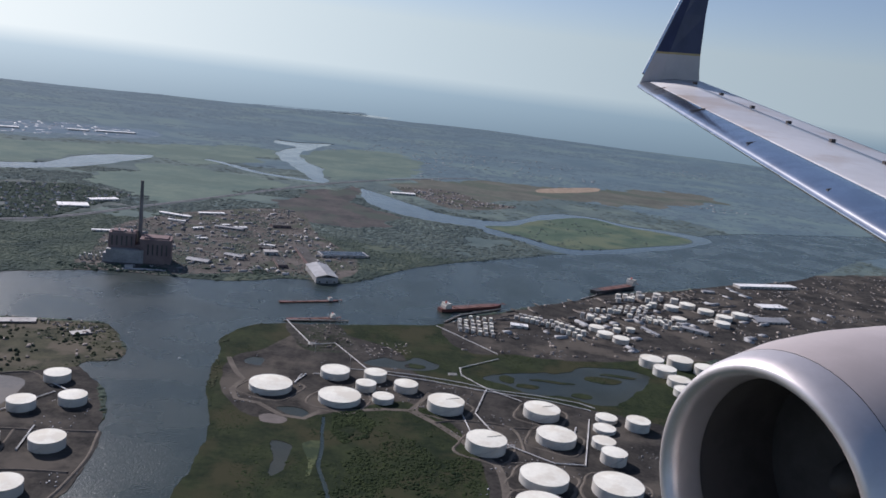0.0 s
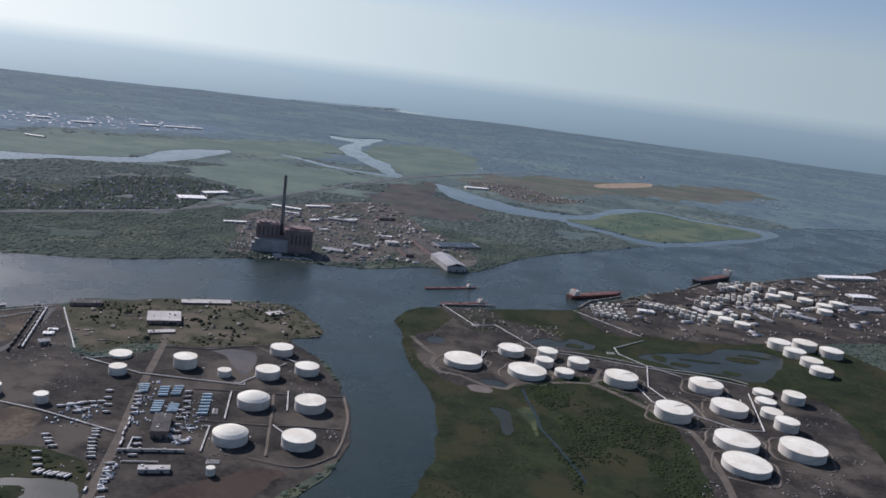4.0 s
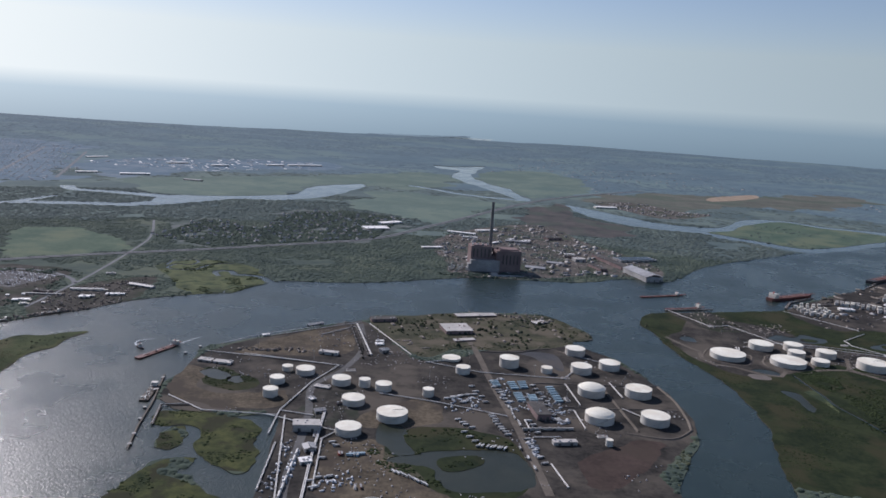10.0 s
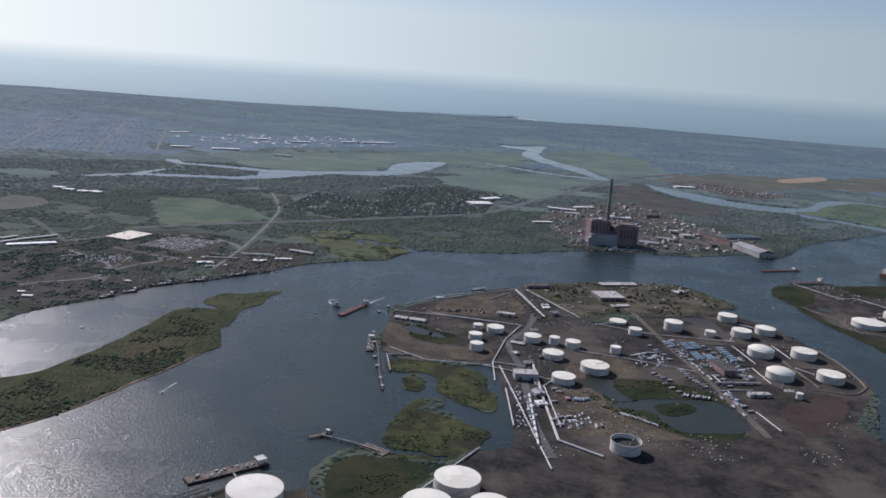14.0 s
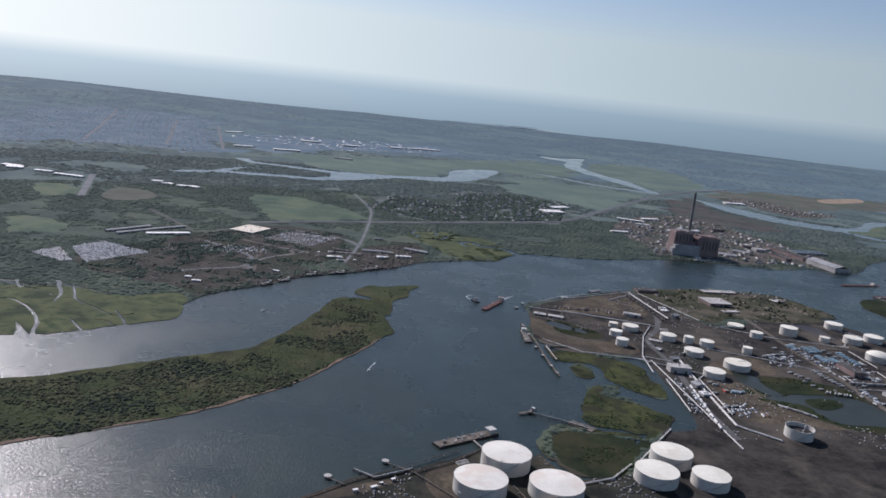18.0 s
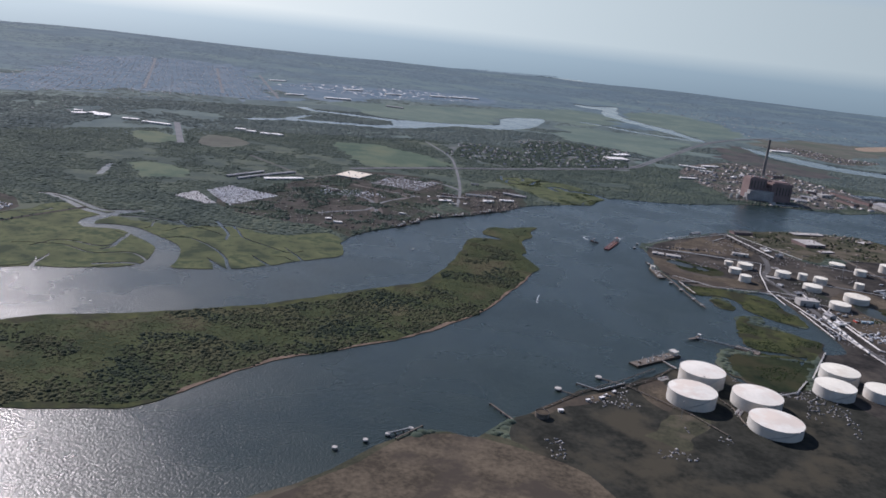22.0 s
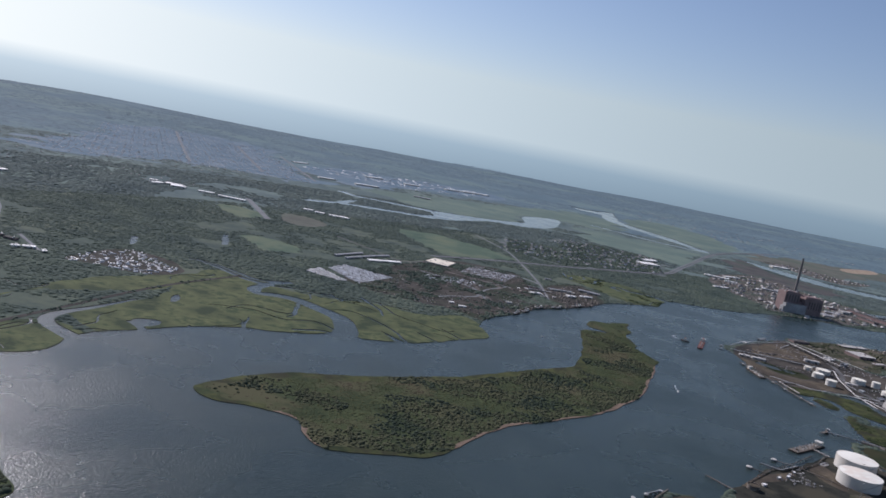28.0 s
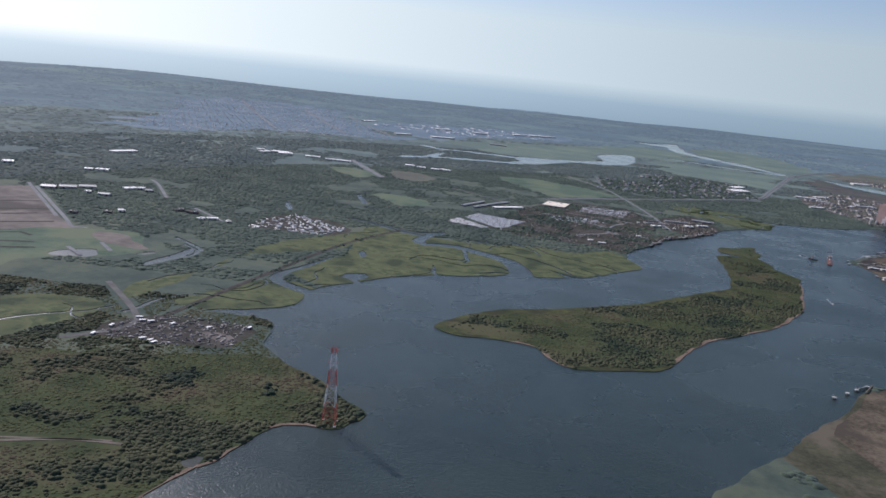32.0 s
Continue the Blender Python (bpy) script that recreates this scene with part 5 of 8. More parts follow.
def build_ground():
    rim = (-4000, 3500, -850, 4600)
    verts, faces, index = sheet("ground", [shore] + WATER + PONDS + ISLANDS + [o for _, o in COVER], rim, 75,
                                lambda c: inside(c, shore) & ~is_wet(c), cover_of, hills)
    # banks: every open edge drops below the water
    seen = {}
    for f in faces:
        for a, b in zip(f, f[1:] + f[:1]):
            seen[(a, b)] = seen.get((a, b), 0) + 1
    low = {}
    bank = len(COVERS)
    for a, b in [e for e in seen if (e[1], e[0]) not in seen]:
        for q in (a, b):
            if q not in low:
                low[q] = len(verts)
                verts.append((verts[q][0], verts[q][1], -1.2))
        faces.append((b, a, low[a], low[b]))
        index.append(bank)
    me = mesh_of("ground", verts, faces, [M[k] for k in COVERS] + [M["bank"]], index)
    tagged(new("ground", me), "low green and brown riverside land with marsh, woods and yards", "ground", kind="structure")


build_ground()
water = mesh_of("water", [(x, y, -0.3) for x, y in shore], [tuple(range(len(shore)))], [M["water"]])
tagged(new("water", water), "slate blue tidal river with small ripples and sun glitter", "river", kind="structure")
for i, o in enumerate(CALM):
    tagged(new("creek", mesh_of("creek", [(x, y, -0.27 + 0.02 * i) for x, y in o], [tuple(range(len(o)))], [M["calm"]])), "calm pale creek between far marshes", "creek", group="creeks", kind="structure")
# a wooded spit off the far shore, with a pale lagoon behind it
LAGOON = [(-1120, 4100), (-1060, 4270), (-900, 4360), (-640, 4530), (-400, 4700), (-180, 4880), (-60, 4860), (-150, 4450), (-700, 4250)]
SPIT = [(-800, 4440), (-640, 4545), (-430, 4700), (-300, 4800), (-225, 4870)]
tagged(new("lagoon", mesh_of("lagoon", [(x, y, -0.9) for x, y in LAGOON], [tuple(range(len(LAGOON)))], [M["calm"]])), "pale shallow lagoon behind a far wooded spit", "lagoon", kind="structure")
spit = strip(SPIT, 22, 60, 20, 5.0, 9.0)
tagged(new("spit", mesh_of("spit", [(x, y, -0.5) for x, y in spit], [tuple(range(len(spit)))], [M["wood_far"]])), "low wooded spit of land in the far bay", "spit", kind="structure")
for o in PONDS:
    if len(o) > 2:
        zs = [(x, y, -0.2) for x, y in o]
        tagged(new("pond", mesh_of("pond", zs, [tuple(range(len(zs)))], [M["pond"]])), "dark still pond water among reeds", "pond", group="ponds", kind="structure")


def lay_strip(name, line, width, mat, label, z=0.10, step=10.0):
    pts = smooth_line(line, False, step, 0, 0)
    verts, faces = [], []
    for i, p in enumerate(pts):
        a, b = pts[max(i - 1, 0)], pts[min(i + 1, len(pts) - 1)]
        dx, dy = b[0] - a[0], b[1] - a[1]
        s = math.hypot(dx, dy) or 1
        for k in (-0.5, 0.5):
            x, y = p[0] - dy / s * width * k, p[1] + dx / s * width * k
            verts.append((x, y, hill(x, y) + z))
        if i:
            faces.append((2 * i - 2, 2 * i, 2 * i + 1, 2 * i - 1))
    return tagged(new(name, mesh_of(name, verts, [f[::-1] for f in faces], [mat])), label, "road", kind="structure")


def beside(line, off):
    """The line shifted sideways."""
    out = []
    for i, p in enumerate(line):
        a, b = line[max(i - 1, 0)], line[min(i + 1, len(line) - 1)]
        dx, dy = b[0] - a[0], b[1] - a[1]
        s = math.hypot(dx, dy) or 1
        out.append((p[0] - dy / s * off, p[1] + dx / s * off))
    return out


ROADS = (
        ("highway", beside(ROAD_HIGHWAY, 3.2), 4, "street", "pale grey lane of a divided highway"), ("highway", beside(ROAD_HIGHWAY, -3.2), 4, "street", "pale grey lane of a divided highway"), ("road", ROAD_SOUTH, 5, "track", "brown dirt road between the tanks"),
        ("road", ROAD_YARD, 5, "road", "grey service road along pipes"), ("road", ROAD_NORTH, 3.4, "street", "pale road down to the waterfront"),
        ("road", ROAD_OLD, 9, "street", "pale straight road between woods"), ("road", ROAD_MILL, 3, "road", "pale road to the warehouses"),
        ("road", ROAD_WEST, 4, "road", "grey road into the scrapyard"), ("track", POINT_PATH, 1.2, "track", "thin sandy path across a meadow"),
        ("track", ROAD_TRACK, 2, "track", "sandy track through scrub"), ("levee", ROAD_LEVEE, 4, "ballast", "dark railway levee across the marsh"),
        ("road", ROAD_DIRT_EAST, 5, "track", "brown dirt road round the tanks"), ("road", ROAD_BEND_EAST, 4, "track", "brown dirt road round the tanks"),
        ("railway", RAIL_SOUTH, 9, "ballast", "dark railway yard with parallel tracks"), ("track", YARD_ROAD_A, 4, "street", "pale dirt road through a waterfront yard"), ("road", PARK_RING, 5, "street", "pale road round a car park"), ("track", YARD_ROAD_E, 4, "dirt", "pale dirt road through a waterfront yard"), ("track", YARD_ROAD_F, 4, "dirt", "pale dirt road through a waterfront yard"), ("track", YARD_ROAD_B, 3, "street", "pale dirt road through a waterfront yard"),
        ("track", YARD_ROAD_C, 3, "street", "pale dirt road through a waterfront yard"), ("track", YARD_ROAD_D, 2.5, "dirt", "pale curving road to a quay")) + tuple(("furrow", line, 3.5, "ballast", "dark drainage furrow in graded dirt") for line in FURROWS) + tuple(("road", line, 3.5, "street", "pale narrow road beside graded dirt") for line in WEST_LANES) + tuple(("road", line, 7, "street", "pale straight avenue through a far suburb") for line in AVENUES)
for name, line, width, key, label in ROADS:
    lay_strip(name, line, width, M[key], label, 0.5 if name == "highway" else 0.12)
CLEAR = [strip(line, width + 7, width + 7, 14) for _, line, width, _, _ in ROADS]


# ---- woods ----
def scatter(rng, x0, x1, y0, y1, count):
    return np.stack([rng.uniform(x0, x1, count), rng.uniform(y0, y1, count)], 1)


def patchy(xy, size, seed, stretch=1.0):
    x, y = xy[:, 0] / size, xy[:, 1] / size
    return 0.6 * swell(x / stretch, y, seed) + 0.3 * swell(x * 2.1, y * 2.1, seed + 3) + 0.15 * swell(x * 4.7, y * 4.7, seed + 5)


def plant(name, label, xy, r_lo, r_hi, mat, rng, rise=(0.28, 0.55)):
    """Crowns as uneven domes, close enough to grow into one another; each is a piece of its own."""
    xy = np.asarray(xy)
    n = len(xy)
    r = rng.uniform(r_lo, r_hi, n) * (1 - 0.35 * (rng.uniform(0, 1, n) < 0.3))
    r = r * np.exp(np.clip(rng.normal(0, 0.28, n), -0.5, 0.4))
    a = rng.uniform(0, 2 * np.pi, (n, 1)) + np.arange(6)[None] * (np.pi / 3)
    rr = r[:, None] * rng.uniform(0.75, 1.2, (n, 6))
    z = hills(xy)
    h = r * rng.uniform(*rise, n)
    ring = np.stack([xy[:, None, 0] + rr * np.cos(a), xy[:, None, 1] + rr * np.sin(a), np.repeat((z - 0.15)[:, None], 6, 1)], -1)
    mid = np.stack([xy[:, None, 0] + rr * 0.62 * np.cos(a + 0.5), xy[:, None, 1] + rr * 0.62 * np.sin(a + 0.5), (z + h * 0.8)[:, None] + rng.uniform(-0.15, 0.15, (n, 6)) * h[:, None]], -1)
    top = np.stack([xy[:, 0] + rng.uniform(-.2, .2, n) * r, xy[:, 1] + rng.uniform(-.2, .2, n) * r, z + h], -1)[:, None]
    v = np.concatenate([ring, mid, top], 1).reshape(-1, 3)
    f = []
    for k in range(6):
        j = (k + 1) % 6
        f += [(k, j, 6 + k), (j, 6 + j, 6 + k), (6 + k, 6 + j, 12)]
    f = (np.array(f)[None] + (np.arange(n) * 13)[:, None, None]).reshape(-1, 3)
    return tagged(new(name, bulk_mesh(name, v, f, mat, True)), label, "trees", kind="stuff")


rng = np.random.default_rng(5)
WOODED = [COVERS.index(k) for k in ("wood", "wood_mid", "wood_far", "thicket")]


def woodland(x0, x1, y0, y1, count, thin, seed, size, gap=1.5):
    xy = scatter(rng, x0, x1, y0, y1, count)
    cov = cover_of(xy)
    ok = np.isin(cov, WOODED) & inside(xy, shore) & ~in_any(xy, CLEAR)
    for dx, dy in ((0, 0), (gap, 0), (-gap, 0), (0, gap), (0, -gap)):
        ok &= ~is_wet(xy + np.array((dx, dy)))
    xy = xy[ok]
    xy = xy[xy[:, 1] > 0.43 * xy[:, 0] + 120]
    return xy[patchy(xy, size, seed, 2.2) > thin]


isle = scatter(rng, -970, -600, 0, 505, 95000)
isle = isle[inside(isle, ISLANDS[0]) & ~in_any(isle, BEACHES + FRINGES)]
low = ((isle[:, 1] < 70) & (isle[:, 0] < -905)) | (isle[:, 1] > 430)
isle = isle[~low | (rng.uniform(0, 1, len(isle)) < 0.12)]
south = np.clip((isle[:, 0] * 0.72 - isle[:, 1] * 0.69 + 690) / 90, -0.5, 0.5)
clump = patchy(isle, 24, 4.0) + 0.3 * south + rng.normal(0, 0.09, len(isle))
tall = clump > -0.02
plant("island_scrub", "low olive green scrub on the river island", isle[~tall][:30000], 0.4, 1.1, M["scrub"], rng, (0.08, 0.26))
plant("island_trees", "dense dark green trees on the river island", isle[tall][:26000], 0.55, 1.35, M["leaf_isle"], rng, (0.25, 0.62))
near = woodland(-1700, 520, -420, 1300, 520000, -0.28, 1.0, 55)
near = near[np.hypot(near[:, 0] + 400, near[:, 1]) < 1150]
near = near[~inside(near, ISLANDS[0])]
by_tower = (near[:, 0] < -880) & (near[:, 1] < 110)
plant("riverside_woods", "dark green mixed woodland along the river", near[~by_tower][:100000], 1.5, 2.9, M["leaf"], rng, (0.15, 0.34))
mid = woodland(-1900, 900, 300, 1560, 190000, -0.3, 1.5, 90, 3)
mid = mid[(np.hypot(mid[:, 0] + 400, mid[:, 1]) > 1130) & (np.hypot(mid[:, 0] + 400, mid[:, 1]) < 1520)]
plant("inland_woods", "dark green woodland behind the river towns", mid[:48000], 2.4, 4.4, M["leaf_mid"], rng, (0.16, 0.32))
scrub = woodland(-1260, -980, -250, 60, 80000, -0.75, 6.0, 34)
wild = patchy(scrub, 32, 16.0) + rng.normal(0, 0.07, len(scrub)) + 0.3 * inside(scrub, POINT_WOOD) - 0.25 * inside(scrub, POINT_GLADE)
plant("point_scrub", "low green scrub on the river point", scrub[wild < 0.02][:16000], 0.5, 1.2, M["scrub"], rng, (0.10, 0.3))
plant("point_trees", "dark green trees on the river point", scrub[wild > 0.02][:22000], 0.7, 1.6, M["leaf_isle"], rng, (0.35, 0.65))
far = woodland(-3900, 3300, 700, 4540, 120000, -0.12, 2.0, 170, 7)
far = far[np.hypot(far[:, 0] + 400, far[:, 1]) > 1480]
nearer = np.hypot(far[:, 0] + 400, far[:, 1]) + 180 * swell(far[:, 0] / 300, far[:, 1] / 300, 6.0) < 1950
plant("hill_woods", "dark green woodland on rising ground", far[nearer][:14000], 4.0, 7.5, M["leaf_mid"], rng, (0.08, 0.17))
# the farthest crowns have blue haze in their base colour
plant("distant_woods", "woodland covering far low hills, blue haze in its colour", far[~nearer][:40000], 5.0, 9.5, M["leaf_far"], rng, (0.06, 0.13))

off = scatter(rng, -820, -200, 4420, 4900, 16000)
plant("spit_woods", "woods on a low far spit, blue haze in their colour", off[inside(off, spit)][:500], 6.0, 11.0, M["leaf_far"], rng, (0.05, 0.13))


BARE = [COVERS.index(k) for k in ("yard", "nearyard", "sand", "beach", "lot", "clay")]


def bushes(name, label, outline, count, r0, r1, thin, size, seed, key="leaf", rise=None):
    o = np.asarray(outline)
    xy = scatter(rng, o[:, 0].min(), o[:, 0].max(), o[:, 1].min(), o[:, 1].max(), count)
    xy = xy[inside(xy, outline) & ~is_wet(xy) & ~np.isin(cover_of(xy), BARE)]
    xy = xy[patchy(xy, size, seed) > thin]
    if len(xy):
        plant(name, label, xy, r0, r1, M[key], rng, rise or ((0.35, 0.75) if key == "leaf" else (0.2, 0.45)))


bushes("point_bushes", "bushes and small trees on rough grass", GRASS_POINT, 5000, 0.5, 1.5, 0.2, 18, 3.0, "leaf_isle")
bushes("waste_trees", "single dark trees on rough waste ground", GRASS_POINT, 700, 1.0, 2.0, 0.12, 14, 31.0, "leaf_isle", (0.7, 1.2))
bushes("marsh_bushes", "dark bushes among reeds", DARK_GRASS, 9000, 0.5, 1.2, 0.05, 26, 5.0, "reed")
bushes("clump_trees", "dense dark trees in a marsh clump", CLUMP_P2, 2500, 0.6, 1.3, -0.3, 12, 17.0, "reed")
bushes("bund_bushes", "dark bushes on a square bund", BUND_RING, 1500, 0.5, 1.1, -0.05, 9, 18.0, "reed")
bushes("bank_bushes", "olive bushes by a pond", OLIVE_BANK, 1200, 0.6, 1.4, 0.1, 12, 19.0, "reed")
bushes("pond_bushes", "dark bushes round the pond", POND_RIM, 2500, 0.6, 1.4, 0.05, 12, 7.0, "reed")
bushes("town_trees", "dense dark garden trees between houses", TOWN, 44000, 1.2, 2.6, -0.42, 40, 8.0, "leaf", (0.3, 0.62))
bushes("station_trees", "dark trees between the power station and the river", strip([(-330, 812), (-280, 812), (-225, 826), (-150, 842), (-125, 880)], 26, 40), 5000, 1.0, 2.2, -0.1, 26, 27.0)
bushes("works_trees", "clumps of trees between works yards", YARD_PLANT, 9000, 1.0, 2.0, 0.02, 45, 9.0, "leaf_mid")
bushes("yard_trees", "scrubby trees at the edge of a waterfront yard", YARD_NORTH, 26000, 0.7, 1.7, 0.06, 22, 10.0)
bushes("shore_scrub", "green scrub along the tank yard shore", strip(BANK_SOUTH_B[2:9], 12, 12), 5000, 0.5, 1.2, -0.2, 20, 21.0, "leaf_isle")
bushes("north_shore_scrub", "dark bushes along the far river bank", strip(BANK_NORTH_A[8:], 12, 12), 16000, 0.7, 1.6, 0.0, 40, 22.0)
bushes("levee_trees", "dark shrubs along the marsh levee", strip(ROAD_LEVEE, 6, 6), 9000, 0.5, 1.2, -0.05, 20, 12.0)
bushes("far_bank_reeds", "dark reeds on a low islet", ISLET_EAST, 900, 1.5, 3.0, 0.2, 60, 13.0, "leaf_mid")
bushes("east_point_bushes", "dark bushes and reeds on a marshy point", EAST_POINT, 60000, 0.4, 1.1, 0.0, 30, 14.0, "reed", (0.05, 0.2))
bushes("point_shore_trees", "dark trees along a marshy shore", strip([(-80, 700), (-110, 676), (-124, 640), (-122, 590), (-114, 530), (-106, 470)], 12, 10), 2600, 0.6, 1.5, -0.1, 14, 23.0, "leaf_isle")
bushes("bay_tussocks", "olive grass tussocks in a drowned marsh", BAY, 16000, 0.3, 0.9, 0.1, 14, 24.0, "reed")
bushes("creek_marsh_tussocks", "dark reed tussocks between tidal creeks", MARSH_E, 9000, 0.6, 1.5, 0.05, 22, 25.0, "reed")
bushes("yard_shore_trees", "dark trees between the tank yard and the creek", strip([(-152, 440), (-150, 390), (-158, 350), (-172, 320), (-190, 280), (-200, 250)], 10, 22), 3500, 0.6, 1.5, -0.1, 16, 26.0, "leaf_isle")


# ---- oil tanks ----
def tank(x, y, r, h, style="cone", label="large white painted steel oil storage tank"):
    root = tagged(new("oil_tank"), label, "tank", group="oil tanks")
    r *= 0.92
    root.location = (x, y, 0)
    seg = 72 if r > 9.5 else 40
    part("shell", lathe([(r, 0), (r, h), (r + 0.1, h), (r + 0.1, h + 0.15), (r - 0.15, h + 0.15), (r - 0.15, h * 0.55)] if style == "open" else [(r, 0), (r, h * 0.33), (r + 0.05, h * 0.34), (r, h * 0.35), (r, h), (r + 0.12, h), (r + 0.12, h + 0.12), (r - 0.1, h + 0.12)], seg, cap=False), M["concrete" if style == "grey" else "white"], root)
    if style == "open":
        part("rim", lathe([(r + 0.14, h + 0.15), (r + 0.14, h + 0.35), (r - 0.2, h + 0.35), (r - 0.2, h + 0.15)], seg, cap=False), M["white"], root)
        roof = [(r - 0.16, h * 0.6), (r * 0.5, h * 0.58), (0, h * 0.6)]
    elif style == "dome":
        roof = [(r - 0.1, h + 0.1), (r * 0.8, h + r * 0.13), (r * 0.5, h + r * 0.23), (r * 0.2, h + r * 0.275), (0, h + r * 0.28)]
    else:
        roof = [(r - 0.1, h + 0.1), (r * 0.5, h + r * 0.035), (0, h + r * 0.06)]
    # plain roofs get the paler tone, sunlight on the top painted in
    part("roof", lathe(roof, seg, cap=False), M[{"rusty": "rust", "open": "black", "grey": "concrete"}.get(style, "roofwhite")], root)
    # a stair winding round the shell, a manway and a roof vent
    if r > 7:
        bm = bmesh.new()
        n, rows = 22, []
        for k in range(n + 1):
            a0, z = -2.2 + k * 0.055, 0.05 + (h - 0.05) * k / n
            rows.append([bm.verts.new((math.cos(a0) * q, math.sin(a0) * q, z + dz)) for q, dz in ((r + 0.02, 0), (r + 0.55, 0), (r + 0.55, 0.22), (r + 0.02, 0.08))])
        for p, q in zip(rows, rows[1:]):
            for k in range(4):
                j = (k + 1) % 4
                bm.faces.new((p[k], q[k], q[j], p[j]))
        bm.faces.new(rows[0])
        bm.faces.new(rows[-1][::-1])
        part("stair", bm, M["steel"], root)
        part("manway", lathe([(0.35, 0.15), (0.35, 0.9), (0.2, 0.95)], 10, x=0, y=-(r + 0.1)), M["steel"], root)
        if (x, y) in ((-352, 350), (51, 529), (74, 471), (120, 533)):
            part("roof_walkway", rod(bmesh.new(), (0, 0, h + r * 0.06 + 0.05), (r * 0.75, r * 0.4, h + r * 0.03), 0.16, 4), M["timber"], root)
        if style == "open":
            part("floating_roof_ladder", rod(bmesh.new(), (r * 0.2, -r * 0.1, h * 0.6), (r * 0.7, r * 0.7, h + 0.2), 0.2, 4), M["steel"], root)
    return root


TANKS_A = [
    (168, 536, 8.5, 2.7, 'cone'),
    (162, 517, 8.6, 2.4, 'cone'),
    (155, 491, 8.6, 4.3, 'cone'),
    (156, 469, 9.1, 6.8, 'cone'),
    (188, 526, 9.3, 6.6, 'cone'),
    (148, 428, 16.3, 6.0, 'cone'),
    (242, 671, 11.5, 7.0, 'cone'),
    (270, 677, 12.3, 7.0, 'cone'),
    (247, 649, 10.7, 6.4, 'cone'),
    (252, 626, 10.5, 5.6, 'cone'),
    (289, 662, 11.7, 6.4, 'cone'),
    (250, 603, 10.6, 5.1, 'cone'),
    (-72, 537, 16.2, 4.3, 'cone'),
    (-30, 572, 11.8, 5.2, 'cone'),
    (-23, 527, 16.0, 4.2, 'cone'),
    (0, 573, 9.2, 5.8, 'cone'),
    (-6, 551, 8.1, 5.3, 'cone'),
    (7, 532, 8.3, 4.1, 'cone'),
]
TANKS_B = [
    (23, 557, 9.5, 5.4, 'cone'),
    (51, 529, 14.1, 6.5, 'cone'),
    (74, 471, 14.1, 7.2, 'cone'),
    (120, 533, 14.1, 6.0, 'cone'),
    (123, 492, 14.5, 5.5, 'cone'),
    (105, 433, 15.9, 5.1, 'cone'),
    (98, 399, 16.3, 4.2, 'cone'),
    (-268, 473, 8.5, 7.2, 'cone'),
    (-314, 480, 8.1, 1.9, 'cone'),
    (-305, 449, 6.0, 5.0, 'cone'),
    (-239, 463, 4.9, 4.2, 'cone'),
    (-211, 469, 9.0, 5.7, 'cone'),
    (-209, 516, 9.1, 5.5, 'cone'),
    (-186, 483, 9.2, 5.4, 'cone'),
    (-211, 420, 10.8, 5.4, 'dome'),
    (-176, 423, 10.5, 6.0, 'cone'),
    (-214, 369, 10.7, 5.4, 'dome'),
    (-176, 372, 10.5, 5.6, 'cone'),
]
TANKS_C = [
    (-352, 350, 11.0, 5.0, 'cone'),
    (-377, 323, 8.8, 4.6, 'cone'),
    (-380, 372, 8.5, 4.4, 'cone'),
    (-393, 408, 7.4, 4.7, 'cone'),
    (-376, 406, 4.5, 5.4, 'cone'),
    (-362, 401, 6.4, 4.9, 'cone'),
    (-330, 395, 4.4, 5.2, 'cone'),
    (-436, 429, 4.3, 3.6, 'cone'),
    (-422, 425, 7.6, 4.1, 'cone'),
    (-438, 402, 5.8, 4.4, 'cone'),
    (-437, 376, 5.5, 5.3, 'cone'),
    (-215, 329, 2.5, 4.0, 'cone'),
    (-352, 223, 9.4, 5.9, 'open'),
    (-537, 132, 14.1, 7.8, 'rusty'),
    (-550, 102, 14.3, 7.2, 'rusty'),
    (-512.7, 108, 14.8, 6.4, 'rusty'),
    (-512, 79, 15.0, 5.4, 'rusty'),
    (-445, 162, 12.5, 6.6, 'cone'),
]
TANKS_D = [
    (-458, 137, 12.5, 6.2, 'cone'),
    (-429, 140, 10.9, 6.0, 'cone'),
]
for row in TANKS_A + TANKS_B + TANKS_C + TANKS_D:
    tank(*row)


